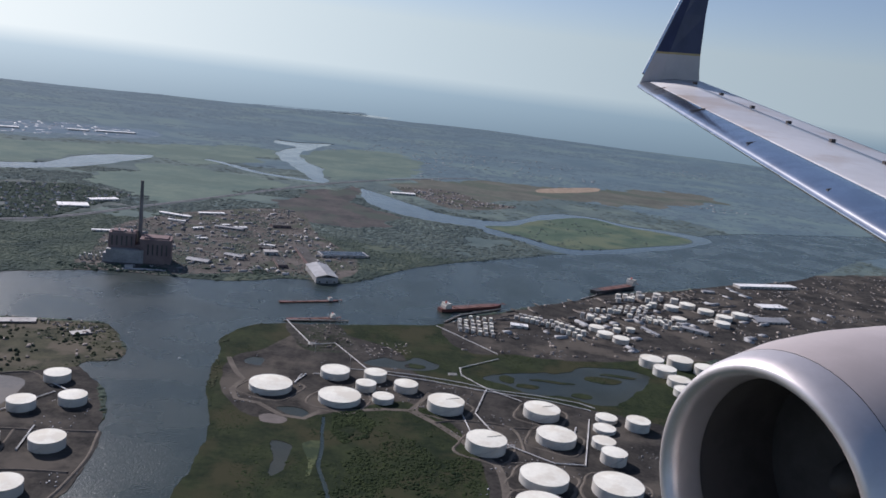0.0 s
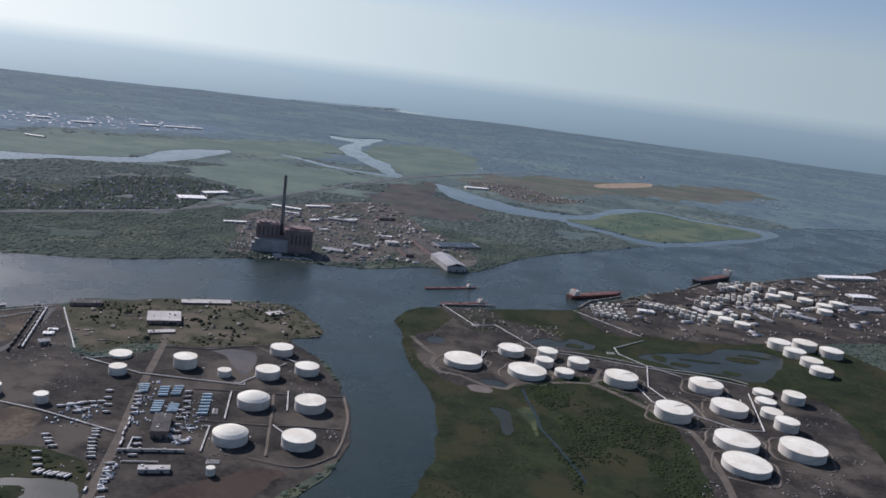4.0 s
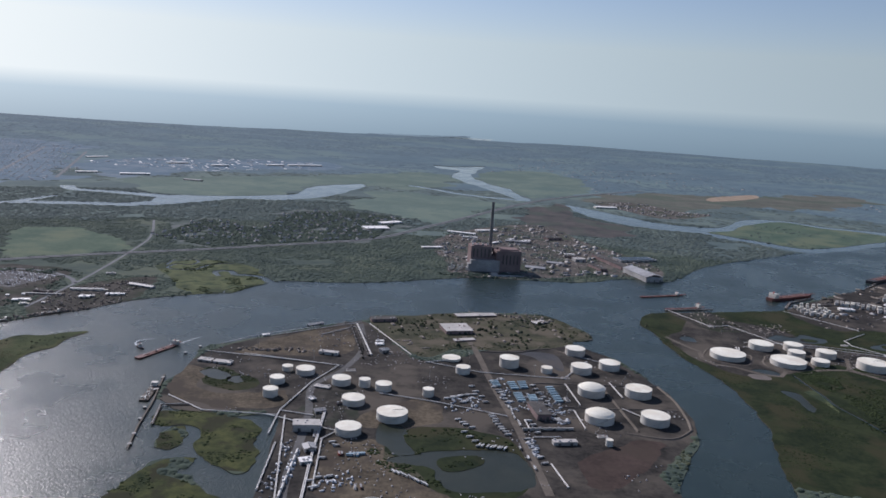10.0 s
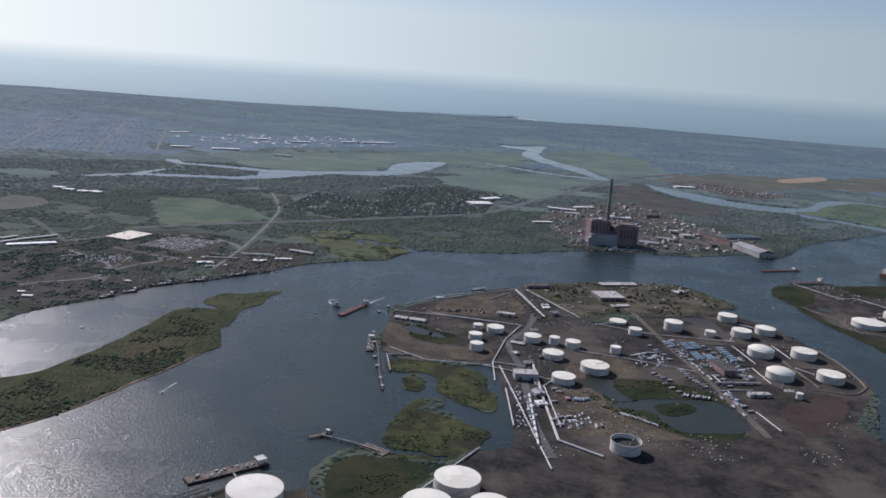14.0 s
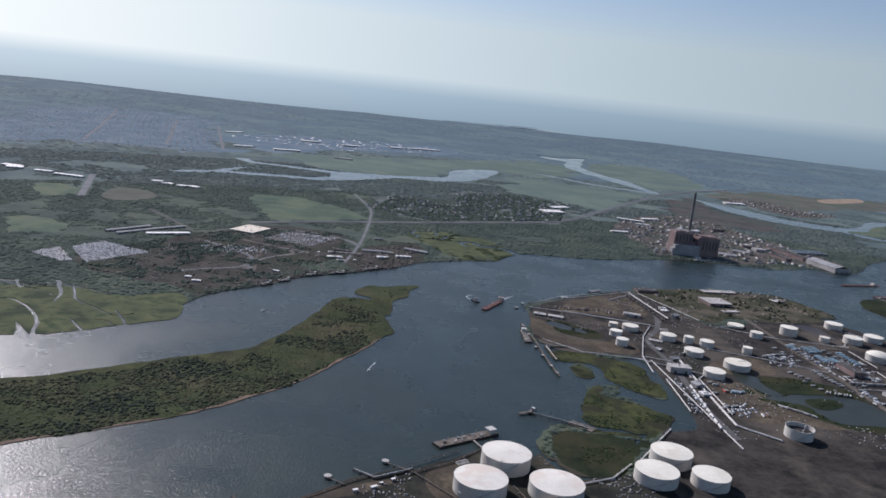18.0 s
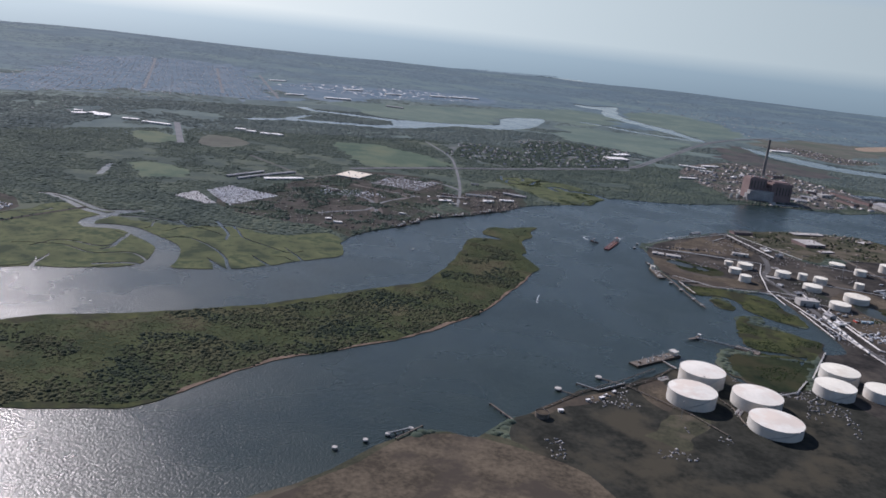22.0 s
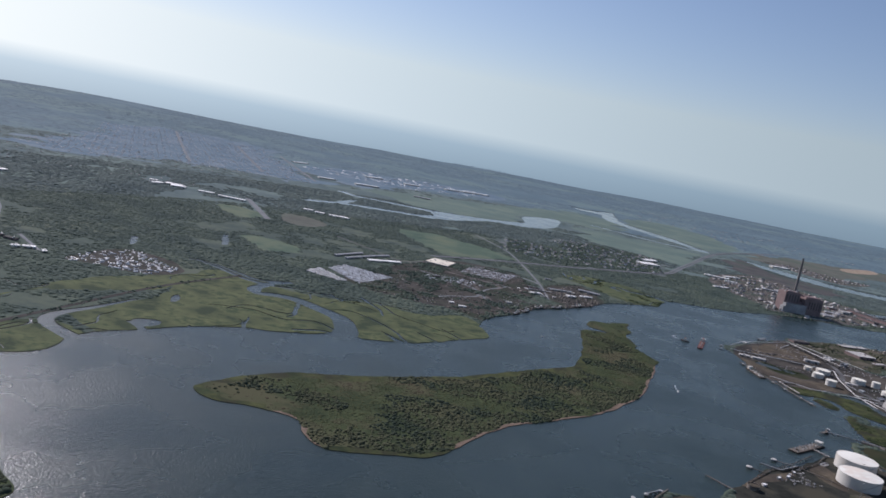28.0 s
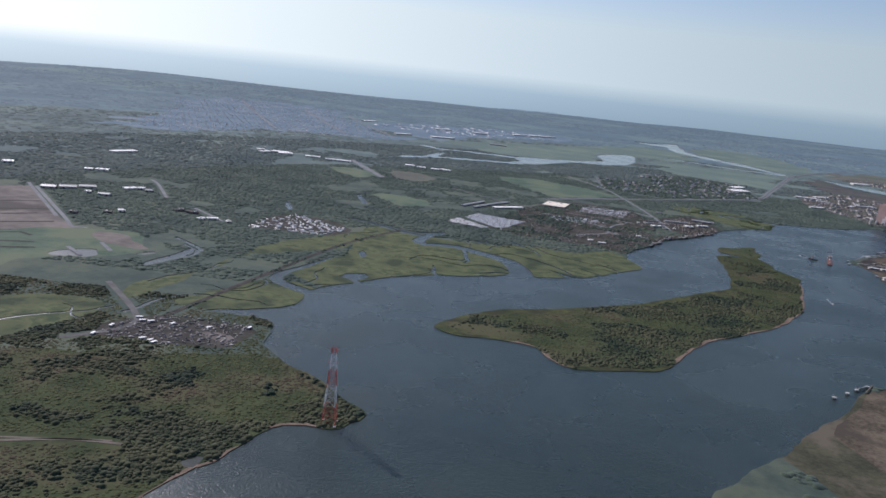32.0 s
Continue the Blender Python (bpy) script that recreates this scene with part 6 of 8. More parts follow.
# ---- buildings ----
def building(x, y, w, d, h, turn, style, name="building", label="", category="building", group="works buildings"):
    """A works building with walls, a roof with overhang, doors and roof vents."""
    walls = {"ruin": "brick", "dark": "brick", "white": "white"}.get(style, "wall")
    roofs = {"shed": "metalroof", "white": "whiteroof", "whiteshed": "whiteroof", "dark": "darkroof", "ruin": "concrete", "solar": "metalroof", "flat": "concrete", "store": "store"}[style]
    words = {"shed": "long works shed with a grey metal roof", "white": "low warehouse with a bright white flat roof", "whiteshed": "tall waterfront shed with a white pitched roof",
             "dark": "dark brick warehouse with a felt roof", "ruin": "derelict brick building with a patchy flat roof", "solar": "flat works hall with rows of roof panels", "flat": "low building with a pale weathered flat roof", "store": "large store with a cream flat roof and roof units"}[style]
    if y > 500 or x < -1000:
        h *= 0.55
    root = tagged(new(name), label or words, category, group=group)
    root.matrix_world = pose(x, y, hill(x, y), 0, 0, turn)
    part("wall", boxes((-w / 2, w / 2, -d / 2, d / 2, -0.3, h)), M[walls], root)
    o = 0.4
    if style in ("shed", "whiteshed"):
        bm = bmesh.new()
        rise = min(d, w) * 0.13
        lng = w >= d
        a, b = (w / 2 + o, d / 2 + o)
        if lng:
            pts = [(-a, -b, h), (a, -b, h), (a, 0, h + rise), (-a, 0, h + rise), (-a, b, h), (a, b, h)]
        else:
            pts = [(-a, -b, h), (-a, b, h), (0, b, h + rise), (0, -b, h + rise), (a, -b, h), (a, b, h)]
        v = [bm.verts.new(p) for p in pts] + [bm.verts.new((p[0], p[1], p[2] + 0.25)) for p in pts]
        for q in ((0, 1, 2, 3), (3, 2, 5, 4)):
            bm.faces.new([v[i] for i in q[::-1]])
            bm.faces.new([v[i + 6] for i in q])
        ring = (0, 1, 2, 5, 4, 3)
        for i, j in zip(ring, ring[1:] + ring[:1]):
            bm.faces.new((v[i], v[j], v[j + 6], v[i + 6]))
        part("roof", bm, M[roofs], root)
        n = 5
        for k in range(n):
            t = (k + 0.5) / n - 0.5
            px, py = (t * w, 0) if lng else (0, t * d)
            part("ridge_vent", boxes((px - 0.35, px + 0.35, py - 0.35, py + 0.35, h + rise, h + rise + 0.75)), M["steel"], root)
    else:
        part("roof", boxes((-w / 2 - 0.2, w / 2 + 0.2, -d / 2 - 0.2, d / 2 + 0.2, h, h + 0.3)), M[roofs], root)
        rr = random.Random(int(x * 7 + y))
        for k in range(14 if style == "store" else 4):
            px, py = rr.uniform(-.4, .4) * w, rr.uniform(-.4, .4) * d
            s = rr.uniform(0.3, 0.7)
            part("roof_unit", boxes((px - s, px + s, py - s, py + s, h + 0.3, h + 0.3 + s)), M["steel" if style != "ruin" else "brick"], root)
        if style == "solar":
            for k in range(6):
                y0 = -d / 2 + (k + 0.5) * d / 6
                part("roof_panel", boxes((-w * 0.46, w * 0.46, y0 - 1.1, y0 + 1.1, h + 0.3, h + 0.6)), M["glass"], root)
    n = max(2, int(w / 7))
    for k in range(n):
        px = ((k + 0.5) / n - 0.5) * w
        part("door", boxes((px - 0.9, px + 0.9, -d / 2 - 0.06, -d / 2 + 0.02, 0, min(2.2, h * 0.7))), M["darkroof"], root)
    return root


for row in BUILDINGS_SOUTH + BUILDINGS_NORTH + BUILDINGS_FAR + BUILDINGS_WORKS + BUILDINGS_MORE + BUILDINGS_TERMINAL + BUILDINGS_WEST + BUILDINGS_LAST:
    building(*row)


def house(x, y, turn, w, d, h, proto=[]):
    if not proto:
        root = tagged(new("house"), "small detached house with a pitched shingle roof", "house", group="town houses")
        part("wall", boxes((-2.1, 2.1, -1.6, 1.6, -0.2, 1.9)), M["signalwhite"], root)
        bm = bmesh.new()
        v = [bm.verts.new(p) for p in ((-2.3, -1.8, 1.85), (2.3, -1.8, 1.85), (2.3, 0, 2.9), (-2.3, 0, 2.9), (-2.3, 1.8, 1.85), (2.3, 1.8, 1.85))]
        for q in ((0, 1, 2, 3), (3, 2, 5, 4), (1, 5, 2), (4, 0, 3), (0, 4, 5, 1)):
            bm.faces.new([v[i] for i in q])
        part("roof", bm, M["house_roof"], root)
        part("chimney", boxes((0.9, 1.3, 0.3, 0.7, 2.4, 3.5)), M["brick"], root)
        root.matrix_world = pose(x, y, hill(x, y), 0, 0, turn)
        proto.append(root)
        return root
    return copy_thing(proto[0], pose(x, y, hill(x, y), 0, 0, turn))


rnd = random.Random(21)
town = scatter(rng, -720, -330, 880, 1260, 2600)
town = town[inside(town, TOWN)]
placed = []
for x, y in town:
    u, v = (x * 0.85 + y * 0.53), (-x * 0.53 + y * 0.85)
    x, y = 0.85 * round(u / 10) * 10 - 0.53 * round(v / 18) * 18, 0.53 * round(u / 10) * 10 + 0.85 * round(v / 18) * 18
    if (round(x), round(y)) not in placed and len(placed) < 230:
        placed.append((round(x), round(y)))
        house(x + rnd.uniform(-7, 7), y + rnd.uniform(-9, 9), 32 + rnd.choice((0, 90)) + rnd.uniform(-4, 4), 6, 4.4, 2.6)


def block_field(name, label, xy, w, d, h, mat, turn, spread=0.25, seed=1, category="buildings"):
    """Many small roofs or vehicles, too far off to part, as one."""
    g = np.random.default_rng(seed)
    n = len(xy)
    s = 1 + g.uniform(-spread, spread, (n, 3))
    ang = np.radians(turn) + g.choice([0, np.pi / 2], n) * (spread > 0.15) + g.normal(0, 0.06, n)
    base = np.array([(-.5, -.5, 0), (.5, -.5, 0), (.5, .5, 0), (-.5, .5, 0), (-.5, -.5, 1), (.5, -.5, 1), (.5, .5, 1), (-.5, .5, 1), (-.5, 0, 1.35), (.5, 0, 1.35)])
    v = base[None] * s[:, None, :] * np.array((w, d, h * 0.6))
    c, sn = np.cos(ang)[:, None], np.sin(ang)[:, None]
    z = hills(xy)
    v = np.stack([v[..., 0] * c - v[..., 1] * sn + xy[:, None, 0], v[..., 0] * sn + v[..., 1] * c + xy[:, None, 1], v[..., 2] + z[:, None]], -1)
    f = np.array([(0, 1, 5), (0, 5, 4), (1, 2, 6), (1, 6, 5), (2, 3, 7), (2, 7, 6), (3, 0, 4), (3, 4, 7), (4, 5, 9), (4, 9, 8), (6, 7, 8), (6, 8, 9), (5, 6, 9), (7, 4, 8)])
    f = (f[None] + (np.arange(n) * 10)[:, None, None]).reshape(-1, 3)
    tagged(new(name, bulk_mesh(name, v.reshape(-1, 3), f, mat)), label, category, kind="stuff")


def streets(x0, x1, y0, y1, turn, gap_u, gap_v, keep=0.8, jitter=1.5, seed=2):
    g = np.random.default_rng(seed)
    a = np.radians(turn)
    m = max(x1 - x0, y1 - y0)
    u, v = np.meshgrid(np.arange(-m, m, gap_u), np.arange(-m, m, gap_v))
    u, v = u.ravel() + g.normal(0, jitter, u.size), v.ravel() + g.normal(0, jitter, u.size)
    xy = np.stack([(x0 + x1) / 2 + u * np.cos(a) - v * np.sin(a), (y0 + y1) / 2 + u * np.sin(a) + v * np.cos(a)], 1)
    ok = (xy[:, 0] > x0) & (xy[:, 0] < x1) & (xy[:, 1] > y0) & (xy[:, 1] < y1) & (g.uniform(0, 1, len(xy)) < keep)
    xy = xy[ok]
    return xy[~is_wet(xy) & inside(xy, shore)]


sub = streets(-1900, -1100, 1100, 2400, 21, 15, 10, 0.5, 3.2, 3)
sub = sub[inside(sub, SUBURB)][:7000]
block_field("far_suburb_houses", "rows of pale roofs in a distant suburb", sub, 5, 4, 0.5, M["house_roof"], 21, seed=3)
sub = streets(-2300, -1250, 650, 1500, 30, 18, 40, 0.5, 3, 4)
sub = sub[np.isin(cover_of(sub), WOODED)]
sub = sub[patchy(sub, 200, 7.0) > 0.12][:900]
block_field("wooded_suburb_houses", "scattered house roofs among trees", sub, 5, 4, 0.9, M["house_roof"], 30, seed=4)
sub = streets(-200, 1900, 1900, 3300, 25, 26, 50, 0.5, 5, 5)
sub = sub[np.isin(cover_of(sub), WOODED)]
sub = sub[patchy(sub, 380, 9.0) > 0.1][:700]
block_field("far_village_houses", "pale roofs of far villages in woods", sub, 8, 6, 1.0, M["house_roof"], 25, seed=5)
sub = streets(-1250, -600, 1840, 2250, 31, 22, 40, 0.6, 4, 6)
sub = sub[inside(sub, RETAIL_BAND)]
block_field("far_retail_roofs", "pale roofs of a distant retail strip", sub[::2], 14, 6, 0.8, M["metalroof"], 31, seed=6)
block_field("far_retail_halls", "white roofs of a distant retail strip", sub[1::2], 18, 6, 0.8, M["whiteroof"], 31, seed=7)


def fill(outline, count, seed):
    g = np.random.default_rng(seed)
    o = np.asarray(outline, float)
    xy = np.stack([g.uniform(o[:, 0].min(), o[:, 0].max(), count), g.uniform(o[:, 1].min(), o[:, 1].max(), count)], 1)
    return xy[inside(xy, outline) & ~is_wet(xy)]


def rows_in(outline, turn, gap_u, gap_v, keep, seed):
    o = np.asarray(outline, float)
    xy = streets(o[:, 0].min(), o[:, 0].max(), o[:, 1].min(), o[:, 1].max(), turn, gap_u, gap_v, keep, 0.12, seed)
    return xy[inside(xy, outline)]


for i, (o, turn) in enumerate(((LOT_CARS, 34), (LOT_CARS_B, 34), (LOT_STORE, 34))):
    block_field("parked_cars", "rows of parked cars in a big car park", rows_in(o, turn, 1.5, 4.2, 0.86 if i < 2 else 0.28, 30 + i), 1.0, 2.1, 0.55, M["signalwhite" if i == 1 else "carlot"], turn, 0.1, 40 + i, "cars")
block_field("parked_vans", "glinting vans and cars in a loose row", fill(LOT_ROW, 600, 48)[:90], 2.2, 1.1, 0.9, M["carlot"], 20, 0.4, 49, "vehicles")
block_field("works_sheds", "small pale sheds and roofs in a works yard", fill(YARD_PLANT, 900, 50)[:240], 6, 3.4, 2.2, M["house_roof"], 20, 0.5, 51)
block_field("works_vehicles", "trucks and pallets in a works yard", fill(YARD_PLANT, 4000, 52)[:1300], 2.2, 1.2, 1.0, M["rubble"], 20, 0.5, 53, "vehicles")
block_field("east_lot_sheds", "small sheds and stacked goods by a creek", fill(LOT_EAST, 420, 54)[:130], 4.5, 3, 1.8, M["house_roof"], 20, 0.5, 55)
block_field("yard_sheds", "small sheds and scrap in a waterfront yard", fill(YARD_NORTH, 2600, 56)[:330], 2.4, 1.3, 0.9, M["rubble"], 34, 0.5, 57)
block_field("east_yard_stacks", "stacked goods and sheds by the quay", fill(YARD_EAST, 1400, 58)[:300], 2.4, 1.3, 1.0, M["rubble"], 20, 0.5, 59)
block_field("scrapyard_vehicles", "rows of vehicles and containers in a scrapyard", fill(YARD_WEST, 1600, 60)[:430], 1.8, 0.9, 0.5, M["house_roof"], 25, 0.5, 61, "vehicles")
block_field("far_yard_trucks", "white trailers parked in a far yard", fill(YARD_FAR_WEST, 900, 62)[:190], 3.2, 1.2, 0.9, M["signalwhite"], 20, 0.4, 63, "vehicles")
block_field("terminal_sheds", "small sheds and pumps between far tanks", fill(TANKYARD_FAR, 4600, 64)[:420], 3.4, 1.8, 1.3, M["rubble"], 15, 0.5, 65)
block_field("terminal_pipe_racks", "long pipe racks and low sheds between far tanks", fill(strip([(75, 735), (260, 850), (420, 960)], 90, 110), 900, 68)[:110], 15, 1.0, 1.6, M["rubble"], 28, 0.5, 69)
block_field("terminal_halls", "flat grey halls beside far tanks", fill(strip([(110, 700), (300, 790), (520, 980)], 60, 160), 300, 80)[:40], 12, 6, 2.4, M["metalroof"], 28, 0.4, 81)
for o, n, seed in ((TANKYARD_SOUTH_A + TANKYARD_SOUTH_B, 800, 70), (TANKYARD_EAST_A + TANKYARD_EAST_B, 500, 72), (NEAR_YARD, 260, 74), (YARD_NORTH, 700, 76), (TANKYARD_FAR, 700, 78)):
    spots = fill(o, 12000, seed)
    spots = spots[patchy(spots, 30, seed) > 0.25][:n]
    block_field("yard_clutter", "small crates, fittings and scrap lying about a yard", spots, 1.0, 0.6, 0.5, M["carpaint"], 15, 0.6, seed + 1, "clutter")
CAR_STRIPS = [[(-413, 308), (-408, 309), (-405, 242), (-411, 241)], [(-405, 292), (-401, 292), (-398, 234), (-402, 234)], [(-388, 265), (-365, 276), (-367, 248), (-387, 243)], [(-316, 394), (-293, 398), (-293, 373), (-318, 368)], [(-280, 401), (-248, 420), (-251, 383), (-272, 377)],
              [(-284, 442), (-275, 444), (-267, 376), (-274, 375)], [(-248, 403), (-237, 406), (-234, 358), (-243, 356)], [(-268, 332), (-262, 333), (-259, 303), (-264, 302)]]
for i, o in enumerate(CAR_STRIPS):
    block_field("yard_cars", "cars and vans parked about the tank yard", fill(o, 1200, 200 + i)[:34], 2.0, 0.95, 0.95, M["carlot"], 18, 0.3, 220 + i, "cars")
for o, n, seed in ((strip([(-504, 522), (-442, 559), (-410, 571)], 8, 8), 60, 240), (strip([(-485, 470), (-455, 476), (-425, 476)], 9, 9), 60, 241), (strip([(-300, 640), (-250, 632), (-222, 610)], 22, 22), 60, 242), (strip([(-735, 445), (-715, 487), (-690, 510), (-665, 532), (-640, 560)], 12, 12), 220, 243)):
    block_field("shore_scrap", "scrap, sheds and gear along a cluttered shore", fill(o, 4000, seed)[:n], 2.2, 1.1, 1.4, M["rubble"], 30, 0.6, seed + 5, "clutter")
block_field("ruin_heaps", "pale rubble heaps on rough grass", fill(GRASS_POINT, 260, 66)[:46], 5.0, 2.2, 0.5, M["rubble"], 20, 0.6, 67, "rubble")


# ---- the power station ----
def power_station():
    root = tagged(new("power_station"), "dark brick riverside power station with tall grey chimney", "power station")
    root.matrix_world = pose(-291, 834, 0, 0, 0, 11) @ Matrix.Scale(1.05, 4)
    a = part("boiler_house", boxes((0, 25, 7, 26, -0.3, 29), (3, 14, 9, 22, 29, 30.5), (16, 24, 10, 22, 29, 29.8)), M["brick"], root)
    b = part("turbine_hall", boxes((30, 60, 1, 24, -0.3, 25), (34, 57, 4, 20, 25, 26.5)), M["brick"], root)
    part("link", boxes((25, 30, 8, 22, -0.3, 17)), M["brick"], root)
    part("annex", boxes((-1, 34, -0.5, 6.8, -0.3, 13.5), (-4, -1.05, 0, 8, -0.3, 9)), M["metalroof"], root, "grey lower hall in front")
    for p, x0, x1, y0, z0, top in ((a, 1, 24, 6.94, 16, 26), (b, 36, 58, 0.94, 9, 20)):
        n = int((x1 - x0) / 4)
        for k in range(n):
            cx = x0 + (k + 0.5) * (x1 - x0) / n
            part("window", boxes((cx - 0.7, cx + 0.7, y0 - 0.02, y0 + 0.1, z0, top)), M["darkroof"], p)
    part("chimney", lathe([(2.5, 0), (2.2, 25), (1.8, 55), (1.5, 78), (1.65, 78.5), (1.65, 80), (1.25, 80), (1.2, 76)], 24, x=27.5, y=26, cap=False), M["rockgrey"], root, "tall tapered grey concrete chimney")
    for k in range(4):
        part("duct", boxes((2 + k * 6, 4 + k * 6, 12, 14, 29, 31.0 + (k % 2) * 1.0)), M["steel"], root)
    part("quay", boxes((18, 58, -26, -21, -1.0, 0.8)), M["concrete"], root)
    part("pump_house", boxes((20, 27, -20.9, -17, -0.3, 3.0)), M["concrete"], root)
    for k in range(7):
        part("transformer", boxes((-26 + k * 3.4, -24.4 + k * 3.4, 4 + (k % 3) * 4, 6.5 + (k % 3) * 4, 0, 4.0 + (k % 2) * 2)), M["steel"], root)


power_station()


# ---- pipes ----
def pipe_run(points, r=0.2, label="white pipe run on low sleepers", key="pipe"):
    root = tagged(new("pipeline"), label, "pipeline", group="pipelines")
    root.location = (points[0][0], points[0][1], 0)
    ox, oy = points[0]
    for (ax, ay), (bx, by) in zip(points, points[1:]):
        dx, dy = bx - ax, by - ay
        s = math.hypot(dx, dy) or 1
        nx, ny = -dy / s, dx / s
        for k in (-0.55, 0.55):
            o = k * r * 2.3
            part("pipe", rod(bmesh.new(), (ax - ox + nx * o, ay - oy + ny * o, 0.75), (bx - ox + nx * o, by - oy + ny * o, 0.75), r, 8), M[key], root)
        n = max(2, int(s / 9))
        for i in range(n + 1):
            cx, cy = ax - ox + dx * i / n, ay - oy + dy * i / n
            part("sleeper", rod(bmesh.new(), (cx - nx * r * 3.6, cy - ny * r * 3.6, 0.22), (cx + nx * r * 3.6, cy + ny * r * 3.6, 0.22), 0.24, 4), M["concrete"], root)


for group in (PIPES_0, PIPES_1, PIPES_3, PIPES_4, PIPES_5):
    for line in group:
        pipe_run(line)
for line in PIPES_2:
    pipe_run(line, 0.16, "dark weathered pipe run along the shore", "timber")

for corners, nx, ny, r in CLUSTERS:
    o, a, b = (Vector((p[0], p[1])) for p in corners)
    for i in range(nx):
        for j in range(ny):
            p = o + (a - o) * (i / max(nx - 1, 1)) + (b - o) * (j / max(ny - 1, 1))
            tank(p.x + rnd.uniform(-.4, .4), p.y + rnd.uniform(-.4, .4), r * rnd.choice((0.8, 1, 1)), r * rnd.uniform(1.2, 1.9), *rnd.choice((("cone", "small upright white steel storage tank"), ("grey", "small upright weathered grey storage tank"))))
pipe_run(THICK_PIPE, 0.36, "thick white lagged pipe run on sleepers")
for row in TANKS_FAR + TANKS_TERMINAL:
    tank(*row)


# ---- yard vehicles and wagons ----
def trailer_proto():
    root = tagged(new("truck"), "parked truck with a pale box trailer", "truck", group="parked trucks")
    part("trailer", boxes((-2.4, 1.3, -0.45, 0.45, 0.4, 1.35)), M["trailerwhite"], root)
    part("cab", boxes((1.4, 2.2, -0.42, 0.42, 0.3, 1.2)), M["carpaint"], root)
    for x in (-1.9, -1.4, 1.1, 1.9):
        part("axle", rod(bmesh.new(), (x, -0.5, 0.27), (x, 0.5, 0.27), 0.27, 8), M["black"], root)
    return root


def container_proto():
    root = tagged(new("container"), "pale blue steel cargo container", "container", group="blue containers")
    part("body", boxes((-3.0, 3.0, -0.6, 0.6, 0.08, 1.35)), M["blue"], root)
    part("door", boxes((3.0, 3.04, -0.55, 0.55, 0.15, 1.28)), M["blue"], root)
    for x in (-2.9, 2.9):
        part("corner_post", boxes((x - 0.12, x + 0.12, -0.64, -0.6, 0.0, 1.4), (x - 0.12, x + 0.12, 0.6, 0.64, 0.0, 1.4)), M["steel"], root)
    return root


def wagon_proto(key, label):
    root = tagged(new("tank_wagon"), label, "rail wagon", group="rail wagons")
    part("barrel", rod(bmesh.new(), (0, -3.2, 1.15), (0, 3.2, 1.15), 0.72, 12), M[key], root)
    part("underframe", boxes((-0.6, 0.6, -3.5, 3.5, 0.36, 0.5)), M["black"], root)
    for y in (-2.4, 2.4):
        part("bogie", boxes((-0.5, 0.5, y - 0.7, y + 0.7, 0.02, 0.36)), M["black"], root)
    return root


def at(proto, first, x, y, turn):
    m = pose(x, y, 0, 0, 0, turn)
    if first:
        proto.matrix_world = m
        return proto
    return copy_thing(proto, m)


truck = trailer_proto()
TRUCKS_SOUTH = [
    (-309, 354, -301, 342, 4, 20),
    (-305, 334, -296, 315, 4, 20),
    (-296, 316, -280, 313, 8, 60),
    (-287, 366, -278, 334, 9, 15),
    (-299, 419, -290, 388, 4, 15),
    (-284, 432, -275, 391, 8, 20),
    (-274, 383, -269, 351, 6, 100),
    (-266, 330, -259, 296, 5, 20),
    (-271, 316, -265, 290, 3, 100),
    (-316, 391, -306, 398, 5, 20),
]
TRUCKS_YARD = [
    (-306, 385, -302, 390, 3, 20),
    (-251, 368, -237, 361, 7, 20),
    (-253, 429, -247, 397, 5, 20),
    (-345, 274, -327, 261, 9, 125),
    (-381, 302, -378, 302, 1, 5),
    (-388, 256, -386, 249, 2, 20),
    (-385, 260, -379, 262, 2, 20),
    (-386, 284, -384, 307, 2, 20),
    (-312, 395, -297, 402, 4, 12),
    (-250, 400, -244, 372, 4, 12),
    (-262, 360, -259, 340, 4, 12),
]
spots = []
for ax, ay, bx, by, n, turn in TRUCKS_SOUTH + TRUCKS_YARD:
    for k in range(n):
        t = k / max(n - 1, 1)
        spots.append((ax + (bx - ax) * t + rnd.uniform(-.6, .6), ay + (by - ay) * t + rnd.uniform(-.6, .6), turn + rnd.choice((0, 0, 180)) + rnd.uniform(-6, 6)))
for i, s in enumerate(spots):
    at(truck, i == 0, *s)
cont = container_proto()
for x, y, key, word in ((-378, 291.5, "signalred", "faded red"), (-376.5, 291.5, "hull_red", "dark red"), (-371.5, 291.7, "blue", "teal blue"), (-369.5, 291.7, "metalroof", "grey"), (-367.5, 291.7, "blue", "teal blue"), (-364, 252, "signalwhite", "white"), (-361, 253, "deck", "rusty red")):
    box_c = tagged(new("container"), word + " steel cargo container on bare soil", "container", group="yard containers")
    box_c.matrix_world = pose(x, y, 0, 0, 0, 100)
    part("body", boxes((-2.0, 2.0, -0.6, 0.6, 0.05, 1.3)), M[key], box_c)
    part("door", boxes((2.0, 2.04, -0.55, 0.55, 0.12, 1.22)), M[key], box_c)
    part("roof", boxes((-1.9, 1.9, -0.52, 0.52, 1.3, 1.34)), M["metalroof"], box_c)
BOX_ROWS = [
    (-269, 432, -267, 420, 4, 15),
    (-261, 435, -260, 423, 4, 15),
    (-266, 410, -264, 396, 5, 15),
    (-256, 407, -255, 398, 4, 15),
    (-241, 427, -237, 399, 7, 15),
    (-282, 433, -280, 423, 4, 15),
    (-371, 291, -366, 293, 3, 15),
]
first = True
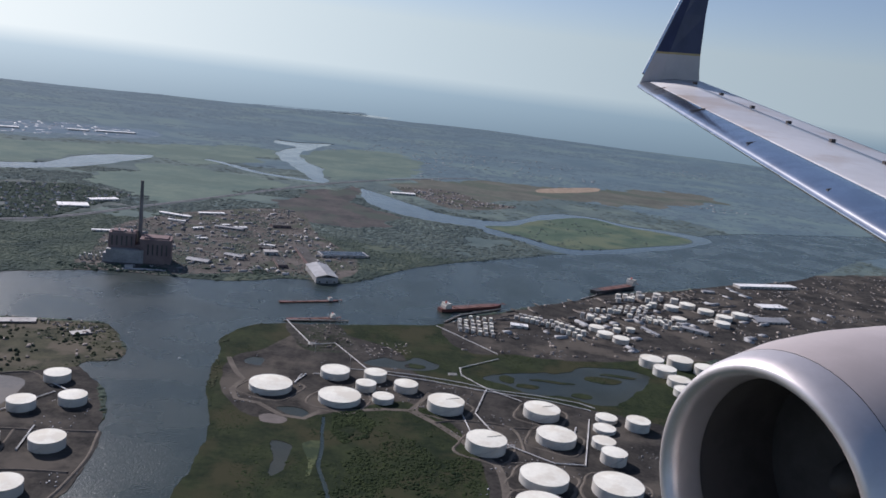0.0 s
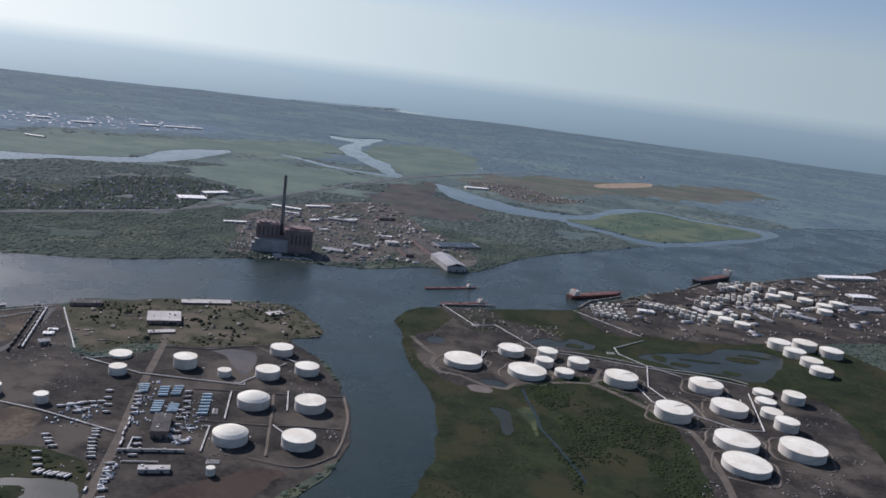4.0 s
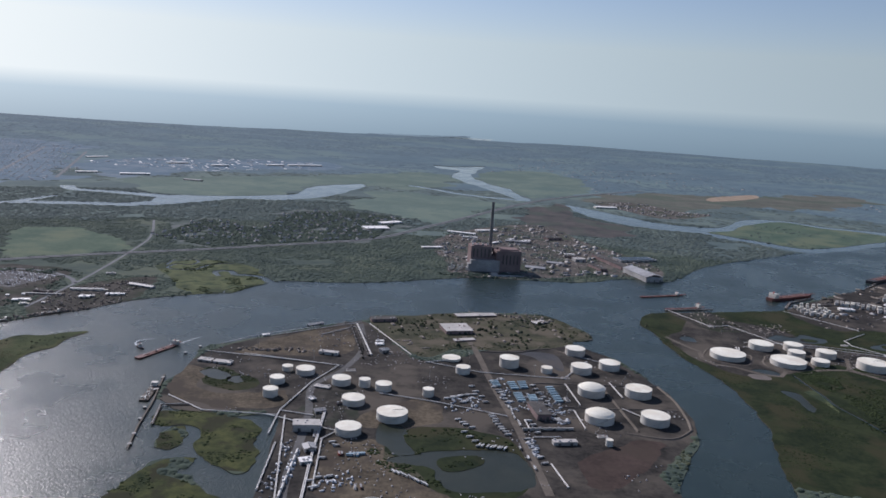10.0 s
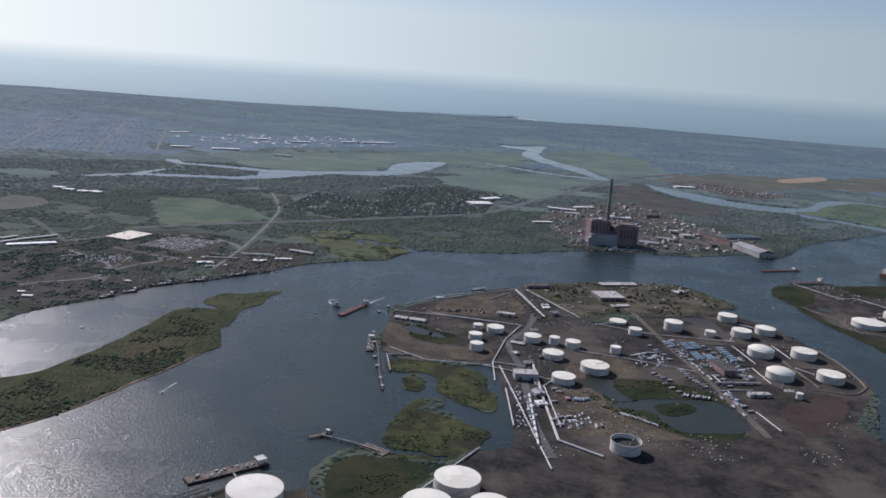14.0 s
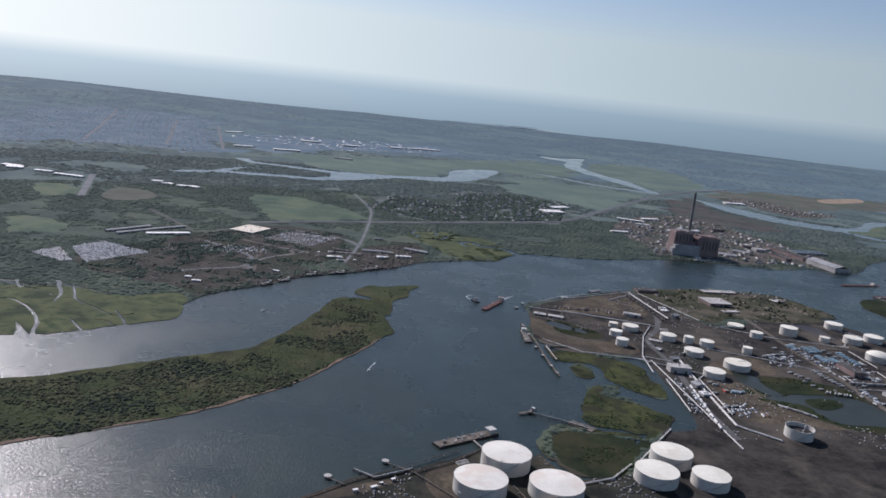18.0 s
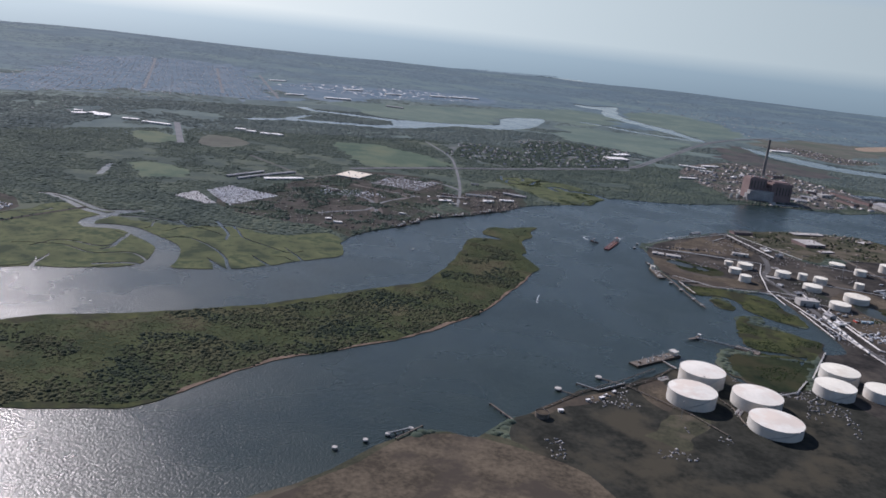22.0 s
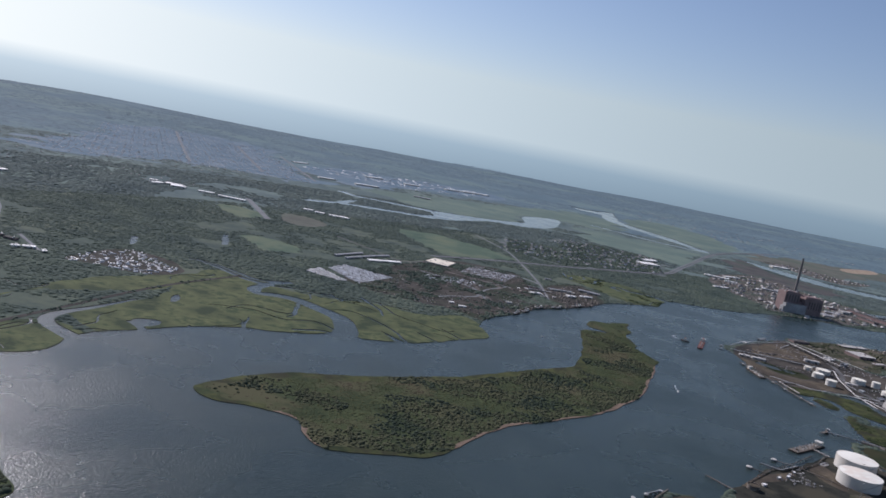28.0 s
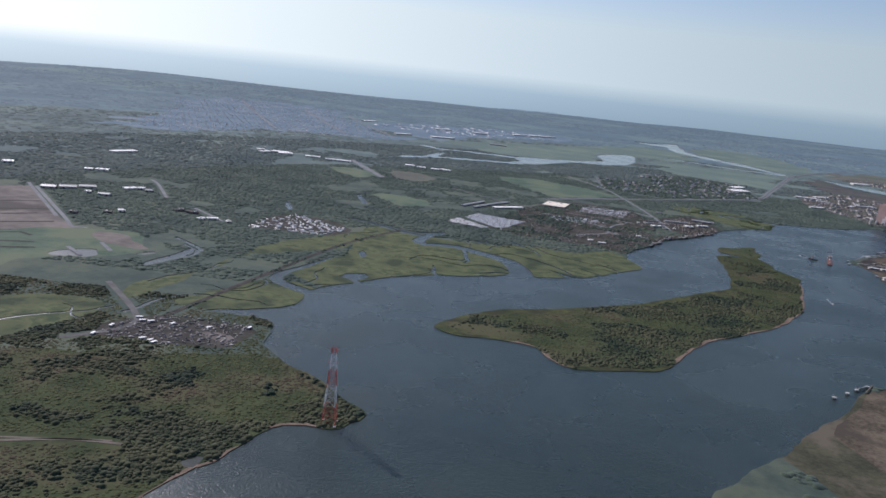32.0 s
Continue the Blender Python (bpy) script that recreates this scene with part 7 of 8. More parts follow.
for ax, ay, bx, by, n, turn in BOX_ROWS:
    for k in range(n):
        t = k / max(n - 1, 1)
        at(cont, first, ax + (bx - ax) * t, ay + (by - ay) * t, turn)
        first = False
dark, pale = wagon_proto("black", "black rail tank wagon"), wagon_proto("pipe", "white rail tank wagon")
first_d = first_p = True
for line, n, proto in ((RAIL_A, 11, dark), (RAIL_B, 11, pale), (RAIL_C, 10, dark), (RAIL_D, 9, pale)):
    (ax, ay), (bx, by) = line
    turn = math.degrees(math.atan2(by - ay, bx - ax)) - 90
    for k in range(n):
        t = k / (n - 1)
        if proto is dark:
            at(dark, first_d, ax + (bx - ax) * t, ay + (by - ay) * t, turn)
            first_d = False
        else:
            at(pale, first_p, ax + (bx - ax) * t, ay + (by - ay) * t, turn)
            first_p = False


# ---- bunds round the tanks ----
def bund(x, y, r, h=0.5):
    """A low, uneven earth bank with rounded corners."""
    root = tagged(new("earth_bund"), "low earth bund round an oil tank", "bund", group="earth bunds", kind="structure")
    root.location = (x, y, 0)
    bm = bmesh.new()
    rows = []
    for k in range(48):
        a = 2 * math.pi * k / 48
        far = r / (abs(math.cos(a + 0.4)) ** 5 + abs(math.sin(a + 0.4)) ** 5) ** 0.2 * (1 + 0.07 * noise.noise(Vector((x + 2 * math.cos(a), y + 2 * math.sin(a), 1))))
        top = h * (0.75 + 0.5 * noise.noise(Vector((x + 5 * math.cos(a), y + 5 * math.sin(a), 4))))
        rows.append([bm.verts.new((q * math.cos(a), q * math.sin(a), z)) for q, z in ((far + 1.5, -0.2), (far + 0.4, top), (far - 0.4, top), (far - 1.5, -0.2))])
    for p, q in zip(rows, rows[1:] + rows[:1]):
        for k in range(3):
            bm.faces.new((p[k], q[k], q[k + 1], p[k + 1]))
    part("bank", bm, M["track"], root)


for x, y, r, h, style in TANKS_A + TANKS_B + TANKS_C + TANKS_D:
    if r > 13 and style != "rusty":
        bund(x, y, r + 3.5)


def earth_wall(points, h=0.7):
    """A low earth wall between tank pens."""
    root = tagged(new("earth_wall"), "low dark earth wall between tank pens", "wall", group="pen walls", kind="structure")
    line = smooth_line(points, False, 5, 0.25, 2.0)
    bm = bmesh.new()
    rows = []
    for i, p in enumerate(line):
        a, b = line[max(i - 1, 0)], line[min(i + 1, len(line) - 1)]
        dx, dy = b[0] - a[0], b[1] - a[1]
        q = math.hypot(dx, dy) or 1
        rows.append([bm.verts.new((p[0] - dy / q * w, p[1] + dx / q * w, z)) for w, z in ((-1.5, -0.2), (-0.35, h), (0.35, h), (1.5, -0.2))])
    for a, b in zip(rows, rows[1:]):
        for k in range(3):
            bm.faces.new((a[k], a[k + 1], b[k + 1], b[k]))
    part("bank", bm, M["track"], root)


for line in ([(-252, 435), (-202, 440), (-156, 446)], [(-236, 390), (-198, 392), (-177, 395), (-154, 396)], [(-201, 439), (-198, 419), (-191, 354)], [(-156, 446), (-151, 416), (-151, 385), (-154, 362)], [(-258, 509), (-230, 524), (-206, 504)],
             [(-154, 362), (-172, 345), (-200, 350)], [(-290, 505), (-258, 509)], [(43, 503), (60, 510), (95, 506), (100, 470)], [(95, 506), (142, 512)], [(84, 452), (130, 462)]):
    earth_wall(line)


# ---- ships, jetties and marks ----
def hull_mesh(length, beam, depth, sheer=0.4, bow=0.22):
    bm = bmesh.new()
    n = 18
    rows = []
    for i in range(n + 1):
        s = i / n
        wdt = beam / 2 * (1 - max(0, (s - (1 - bow)) / bow) ** 2 * 0.96) * (0.82 + 0.18 * min(1, s / 0.08))
        x = (s - 0.5) * length
        lift = sheer * (2 * s - 1) ** 2
        rows.append([bm.verts.new(p) for p in ((x, -wdt * 0.86, -1.0), (x, -wdt, depth + lift), (x, wdt, depth + lift), (x, wdt * 0.86, -1.0))])
    for a, b in zip(rows, rows[1:]):
        for k in range(4):
            j = (k + 1) % 4
            bm.faces.new((a[k], b[k], b[j], a[j]))
    bm.faces.new(rows[0])
    bm.faces.new(rows[-1][::-1])
    return bm


def ship(a, b, beam, depth, hull, label, house_at=0.08, house_h=4.5, gear=True, name="tanker_ship"):
    (ax, ay), (bx, by) = a, b
    length = math.hypot(bx - ax, by - ay)
    root = tagged(new(name), label, "ship", group="ships")
    root.matrix_world = pose((ax + bx) / 2, (ay + by) / 2, -0.6, 0, 0, math.degrees(math.atan2(by - ay, bx - ax)))
    part("hull", hull_mesh(length, beam, depth), M[hull], root)
    part("deck", boxes((-length * 0.46, length * 0.36, -beam * 0.42, beam * 0.42, depth - 0.1, depth + 0.18)), M["deck"], root)
    hx = (house_at - 0.5) * length
    h = part("deckhouse", boxes((hx - beam * 0.35, hx + beam * 0.35, -beam * 0.4, beam * 0.4, depth, depth + house_h * 0.6), (hx - beam * 0.25, hx + beam * 0.25, -beam * 0.45, beam * 0.45, depth + house_h * 0.6, depth + house_h)), M["white"], root)
    part("window", boxes((hx + beam * 0.25, hx + beam * 0.27, -beam * 0.4, beam * 0.4, depth + house_h * 0.72, depth + house_h * 0.9)), M["glass"], h)
    part("funnel", lathe([(beam * 0.1, depth + house_h), (beam * 0.08, depth + house_h * 1.35)], 10, x=hx - beam * 0.1), M["signalred"], root)
    if gear:
        for k in range(5):
            x = (k / 4 - 0.38) * length * 0.8 + length * 0.04
            part("hatch", boxes((x - 1.2, x + 1.2, -beam * 0.25, beam * 0.25, depth + 0.18, depth + 0.6)), M["deck"], root)
        part("deck_pipe", rod(bmesh.new(), (-length * 0.36, 0, depth + 0.75), (length * 0.36, 0, depth + 0.75), 0.16, 6), M["steel"], root)
        for s in (-0.05, 0.3):
            part("mast", rod(bmesh.new(), (s * length, 0, depth), (s * length, 0, depth + house_h * 1.1), 0.14, 6), M["signalwhite"], root)
    return root


ship(SHIP_BARGE[0], SHIP_BARGE[1], 6, 1.3, "hull_red", "red tank barge moored at a jetty", 0.9, 4.0, name="tank_barge")
ship(SHIP_MID[0], SHIP_MID[1], 5.5, 1.1, "hull_red", "low red tank barge in midstream", 0.85, 3.2, name="tank_barge")
ship(SHIP_TANKER[0], SHIP_TANKER[1], 11, 3.2, "hull_red", "red oil tanker moored at the terminal", 0.1, 5.5)
ship(SHIP_DARK[0], SHIP_DARK[1], 12, 4.2, "hull_dark", "dark hulled tanker moored at the terminal", 0.9, 7.5)
ship((-550, 432), (-533, 474), 5.5, 1.2, "hull_red", "red barge pushed along the river", 0.93, 3.0, name="tank_barge")
ship((-561, 462), (-554, 455), 3.0, 1.0, "hull_dark", "small dark tugboat with a foaming wake", 0.45, 2.6, False, "tugboat")


def wake(points, w0, w1, label):
    o = strip(points, w0, w1, 2.0, 0.5, 3.0)
    n = len(o) // 2
    verts = [(x, y, -0.27) for x, y in o]
    faces = [(i, i + 1, 2 * n - 2 - i, 2 * n - 1 - i) for i in range(n - 1)]
    tagged(new("boat_wake", mesh_of("boat_wake", verts, faces, [M["foam"]])), label, "wake", kind="structure")


wake([(-562, 464), (-566, 472), (-563, 480), (-556, 484)], 1.5, 0.5, "pale foam trail behind a tugboat")
wake([(-532, 477), (-527, 488), (-521, 498)], 1.6, 0.4, "pale foam trail behind a barge")


def jetty(points, width, label="timber jetty on dark piles", name="jetty", rail=True):
    root = tagged(new(name), label, "jetty", group="jetties")
    ox, oy = points[0]
    root.location = (ox, oy, 0)
    for (ax, ay), (bx, by) in zip(points, points[1:]):
        dx, dy = bx - ax, by - ay
        s = math.hypot(dx, dy) or 1
        nx, ny = -dy / s * width / 2, dx / s * width / 2
        bm = bmesh.new()
        v = [bm.verts.new((px - ox + k * nx, py - oy + k * ny, z)) for z in (0.55, 0.9) for px, py, k in ((ax, ay, -1), (bx, by, -1), (bx, by, 1), (ax, ay, 1))]
        for q in ((3, 2, 1, 0), (4, 5, 6, 7), (0, 1, 5, 4), (1, 2, 6, 5), (2, 3, 7, 6), (3, 0, 4, 7)):
            bm.faces.new([v[i] for i in q])
        part("deck", bm, M["timber"], root)
        n = max(2, int(s / 4))
        for i in range(n + 1):
            for k in (-0.9, 0.9):
                x, y = ax - ox + dx * i / n + nx * k, ay - oy + dy * i / n + ny * k
                part("timber_post", rod(bmesh.new(), (x, y, -1.4), (x, y, 0.6), 0.2, 6), M["pile"], root)
        if rail:
            part("pipe", rod(bmesh.new(), (ax - ox, ay - oy, 1.15), (bx - ox, by - oy, 1.15), 0.2, 6), M["pipe"], root)
    return root


jetty(JETTY_WEST, 1.0, rail=False)
jetty(WALK_WEST, 1.6, "white topped walkway on piles")
jetty(JETTY_SOUTH, 1.0, "narrow timber jetty through the marsh edge")
jetty([(-527, 203), (-521, 207), (-517, 214)], 2.0, "dark timber jetty head on piles", rail=False)
jetty(JETTY_NEAR, 1.2)
jetty(DISC_WALK, 0.6, rail=False)
jetty(DISC_WALK_B, 0.5, rail=False)
jetty(RIG_WALK, 1.2)
jetty(WRECK, 1.0, "collapsed dark timber pier", rail=False)
jetty([DISCS_WEST[1], DISCS_WEST[2]], 0.7, "narrow walkway between mooring dolphins")
jetty([(-692, 34), (-703, 19)], 0.6, "narrow walkway along the shore", rail=False)
jetty([(-86, 694), (-30, 712)], 3.0, "loading jetty beside a red barge")
jetty([(60, 738), (78, 770), (122, 806)], 2.5, "long loading jetty at the tank terminal")
jetty([(225, 885), (262, 930)], 2.5, "loading jetty at the tank terminal")


def dolphin(x, y, r=2.2):
    root = tagged(new("mooring_dolphin"), "round concrete mooring dolphin on piles", "mooring dolphin", group="mooring dolphins")
    root.location = (x, y, 0)
    part("cap", lathe([(r, 0.4), (r, 1.0), (r * 0.96, 1.06), (0, 1.08)], 20), M["concrete"], root)
    for k in range(8):
        a = k * math.pi / 4
        part("timber_post", rod(bmesh.new(), (r * 0.8 * math.cos(a), r * 0.8 * math.sin(a), -1.4), (r * 0.8 * math.cos(a), r * 0.8 * math.sin(a), 0.45), 0.2, 6), M["pile"], root)


for x, y in DISCS + DISCS_WEST + [(-517, 395), (-513, 372), (-509, 340), (-505, 322), (-500, 300), (-497, 286), (-728, 4), (-520, 452), (-514, 470)]:
    dolphin(x, y, 1.9 if (x, y) in DISCS else 1.2)


def work_barge(a, b, width, label, cranes):
    """A flat barge with deck machinery."""
    (ax, ay), (bx, by) = a, b
    length = math.hypot(bx - ax, by - ay)
    root = tagged(new("work_barge"), label, "barge", group="work barges")
    root.matrix_world = pose((ax + bx) / 2, (ay + by) / 2, -0.6, 0, 0, math.degrees(math.atan2(by - ay, bx - ax)))
    part("hull", boxes((-length / 2, length / 2, -width / 2, width / 2, -0.4, 1.2)), M["pile"], root)
    part("deck", boxes((-length / 2 + 0.3, length / 2 - 0.3, -width / 2 + 0.3, width / 2 - 0.3, 1.2, 1.4)), M["timber"], root)
    r = random.Random(int(ax))
    for k in range(26):
        x, y, s = r.uniform(-.45, .4) * length, r.uniform(-.38, .38) * width, r.uniform(0.3, 0.9)
        part("machine", boxes((x - s, x + s, y - s * 0.5, y + s * 0.5, 1.4, 1.4 + s)), M[r.choice(("steel", "concrete", "timber", "white"))], root)
    part("wheelhouse", boxes((length * 0.38, length * 0.46, -width * 0.3, width * 0.3, 1.4, 3.6), (length * 0.36, length * 0.48, -width * 0.36, width * 0.36, 3.6, 3.9)), M["white"], root)
    for k in range(cranes):
        x = (k + 0.5) / cranes * length * 0.7 - length * 0.45
        part("crane_mast", rod(bmesh.new(), (x, 0, 1.4), (x + 1.2, 0, 5.4), 0.16, 6), M["steel"], root)


work_barge(RIG[0], RIG[1], 7, "cluttered grey loading platform with deck machinery", 3)
work_barge(BOAT_WEST[0], BOAT_WEST[1], 6, "white and grey work barge moored at a jetty", 2)
for a, b in (((-700, 498), (-688, 506)), ((-722, 478), (-712, 486)), ((-738, 444), (-730, 454)), ((-672, 530), (-660, 540)), ((-748, 425), (-742, 436))):
    work_barge(a, b, 4, "rusty work barge at a cluttered quay", 1)


# ---- the river pylon ----
def pylon(x, y, h=36.0, half=3.0):
    root = tagged(new("lattice_pylon"), "tall red and white steel lattice pylon", "pylon")
    root.location = (x, y, 0)
    n = 9
    lv = [h * (1 - (1 - i / n) ** 1.15) for i in range(n + 1)]
    wd = [half * (1 - 0.72 * z / h) for z in lv]
    for i in range(n):
        z0, z1, a, b = lv[i], lv[i + 1], wd[i], wd[i + 1]
        c0 = [(-a, -a, z0), (a, -a, z0), (a, a, z0), (-a, a, z0)]
        c1 = [(-b, -b, z1), (b, -b, z1), (b, b, z1), (-b, b, z1)]
        paint = "signalred" if (i // 2) % 2 == 0 else "signalwhite"
        tint = "red painted steel" if (i // 2) % 2 == 0 else "white painted steel"
        for k in range(4):
            j = (k + 1) % 4
            part("leg", rod(bmesh.new(), c0[k], c1[k], 0.15, 5), M[paint], root, tint + " leg")
            part("brace", rod(bmesh.new(), c0[k], c1[j], 0.075, 4), M[paint], root, tint + " brace")
            part("brace", rod(bmesh.new(), c0[j], c1[k], 0.075, 4), M[paint], root, tint + " brace")
            part("girt", rod(bmesh.new(), c1[k], c1[j], 0.075, 4), M[paint], root, tint + " girt")
    for z in (h * 0.80, h * 0.97):
        w = wd[-1]
        for s in (-1, 1):
            for p0, r0 in (((s * w, -w, z), 0.12), ((s * w, w, z), 0.12), ((s * w, 0, z + 1.3), 0.10)):
                part("cross_arm", rod(bmesh.new(), p0, (s * 2.2, 0, z + 0.4), r0, 5), M["signalred"], root)
    for sx in (-1, 1):
        for sy in (-1, 1):
            part("footing", boxes((sx * half - 0.6, sx * half + 0.6, sy * half - 0.6, sy * half + 0.6, -1.5, 0.5)), M["concrete"], root)


pylon(-1001, -106)


# ---- things along the near quay and the waterfront yard ----
def drum(x, y, r, h):
    root = tagged(new("rusty_drum"), "old dark rusty open steel drum on a mound", "tank")
    root.location = (x, y, 0)
    part("shell", lathe([(r, -0.3), (r, h), (r - 0.12, h), (r - 0.12, h * 0.8)], 28, cap=False), M["timber"], root)
    part("fill", lathe([(r - 0.12, h * 0.82), (r * 0.5, h * 0.9), (0, h * 0.92)], 28, cap=False), M["brown"], root)


drum(-634, 61, 3.6, 2.6)


def quay_hut(x, y, w, d, h, turn):
    root = tagged(new("quay_hut"), "small white flat-roofed hut in a waterside yard", "hut", group="quay huts")
    root.matrix_world = pose(x, y, 0, 0, 0, turn)
    part("wall", boxes((-w / 2, w / 2, -d / 2, d / 2, -0.2, h)), M["wall"], root)
    part("roof", boxes((-w / 2 - 0.1, w / 2 + 0.1, -d / 2 - 0.1, d / 2 + 0.1, h, h + 0.12)), M["whiteroof"], root)
    part("door", boxes((-0.3, 0.3, -d / 2 - 0.05, -d / 2 + 0.02, 0, h * 0.8)), M["darkroof"], root)


for row in ((-608, 86, 2.6, 1.4, 1.0, 40), (-600, 91, 3.4, 1.4, 1.1, 40), (-624, 69, 2.6, 1.8, 1.2, 15), (-592, 101, 2.2, 1.2, 1.0, 40), (-597, 96, 1.6, 0.8, 0.9, 40), (-633, 67, 1.6, 1.2, 1.0, 0), (-518, 211, 2.2, 1.4, 2.2, -30), (-531, 141, 2.6, 1.0, 1.0, -40),
            (-813, 423, 5.5, 3.0, 1.2, 20), (-802, 412.5, 8.0, 3.0, 1.4, 10), (-749, 480, 6.0, 2.5, 1.5, 0), (-730, 583, 3, 3, 1.2, 0), (-719, 590, 3, 2, 1.2, 0), (-688, 566, 3, 2, 1.2, 0)):
    quay_hut(*row)

for i, (x, y) in enumerate(SCRAP_HUTS):
    quay_hut(x, y, 3.6, 1.4, 0.9, 20 + i * 7)


def floodlight_mast(x, y, h):
    root = tagged(new("light_mast"), "slim steel floodlight mast in a tank yard", "light mast", group="light masts")
    root.location = (x, y, 0)
    part("pole", rod(bmesh.new(), (0, 0, 0), (0, 0, h), 0.12, 6), M["steel"], root)
    part("lamp_head", boxes((-0.7, 0.7, -0.2, 0.2, h, h + 0.3)), M["white"], root)


for x, y in ((-300, 470), (-250, 450), (-232, 400), (-330, 430), (-420, 450), (-470, 480), (-400, 340), (-300, 380), (-540, 118), (-560, 80), (-20, 590), (60, 560), (110, 510), (-50, 620)):
    floodlight_mast(x, y, 9.0)

slab = tagged(new("concrete_slab"), "flat pale concrete slab in the drowned marsh", "slab")
slab.matrix_world = pose(-490, 196, 0, 0, 0, -32)
part("slab", boxes((-8, 8, -3.2, 3.2, -0.8, 0.5)), M["timber"], slab)
part("kerb", boxes((-8, 8, 3.0, 3.2, 0.5, 0.7)), M["concrete"], slab)

block_field("debris", "pale scattered debris on a marshy point", fill(DEBRIS_P2, 400, 90)[:60], 1.8, 0.9, 0.5, M["rubble"], 20, 0.6, 91, "debris")
block_field("jetty_plant", "white pipework and pumps by a barge jetty", fill(GROUND_P2, 500, 92)[:60], 1.8, 0.7, 1.2, M["rubble"], 20, 0.6, 93, "plant")


def manifold(x, y, turn, n=6):
    """A comb of white pipes on a skid."""
    root = tagged(new("pipe_manifold"), "white comb-shaped pipe manifold beside a tank", "pipe manifold", group="pipe manifolds")
    root.matrix_world = pose(x, y, 0, 0, 0, turn)
    part("header", rod(bmesh.new(), (-3.4, 0, 0.8), (3.4, 0, 0.8), 0.22, 8), M["pipe"], root)
    for k in range(n):
        px = -3.0 + 6.0 * k / (n - 1)
        part("branch", rod(bmesh.new(), (px, 0, 0.8), (px, -2.6, 0.8), 0.14, 6), M["pipe"], root)
        part("valve", boxes((px - 0.22, px + 0.22, -1.6, -1.1, 0.55, 1.3)), M["hull_red" if k % 3 == 1 else "steel"], root)
    part("skid", boxes((-3.6, 3.6, -2.8, 0.4, -0.05, 0.3)), M["concrete"], root)


for row in ((-217, 343, 10), (-232, 404, 100), (-226, 452, 10), (-390, 438, 15), (-397, 316, 95), (90, 478, 30), (60, 600, 10), (-55, 640, 30), (-527, 95, 60), (-560, 130, 40)):
    manifold(*row)


def motorboat(x, y, turn, s=1.0):
    root = tagged(new("motorboat"), "small white motorboat under way", "boat", group="motorboats")
    root.matrix_world = pose(x, y, -0.3, 0, 0, turn)
    part("hull", hull_mesh(3.4 * s, 1.2 * s, 0.5 * s, 0.15, 0.45), M["signalwhite"], root)
    part("cabin", boxes((-0.6 * s, 0.3 * s, -0.4 * s, 0.4 * s, 0.4 * s, 1.0 * s)), M["white"], root)
    part("windscreen", boxes((0.3 * s, 0.36 * s, -0.38 * s, 0.38 * s, 0.6 * s, 0.95 * s)), M["glass"], root)


motorboat(-726, 351, 60)
motorboat(-625.7, 246, -100)
wake([(-625.5, 248.5), (-624.6, 256), (-623, 264)], 0.35, 0.8, "pale foam trail behind a motorboat")
motorboat(-146, 577, 80, 0.8)


# ---- the airliner, over the river mouth at the start of the flight ----
def loft(sections, name, mat, parent, label="", smooth=True, cap=True):
    bm = bmesh.new()
    rings = [[bm.verts.new(p) for p in s] for s in sections]
    for a, b in zip(rings, rings[1:]):
        for i in range(len(a)):
            j = (i + 1) % len(a)
            bm.faces.new((a[i], a[j], b[j], b[i]))
    if cap:
        bm.faces.new(rings[0][::-1])
        bm.faces.new(rings[-1])
    bmesh.ops.recalc_face_normals(bm, faces=bm.faces)
    for f in bm.faces:
        f.smooth = smooth
    return part(name, bm, mat, parent, label)


def wing_section(lead, trail, up, thick, a, b, n=9):
    """The part of a wing's section between the shares a and b of its chord."""
    def half(s):
        return thick * (2.97 * math.sqrt(max(s, 0)) - 1.26 * s - 3.52 * s * s + 2.84 * s ** 3 - 1.02 * s ** 4) * 0.5
    chord = trail - lead
    ss = [a + (b - a) * (k / n) ** 1.6 for k in range(n + 1)]
    top = [lead + chord * s + up * half(s) for s in ss]
    low = [lead + chord * s - up * half(s) * 0.75 for s in ss]
    return [p for p in top] + [p for p in low[::-1]]


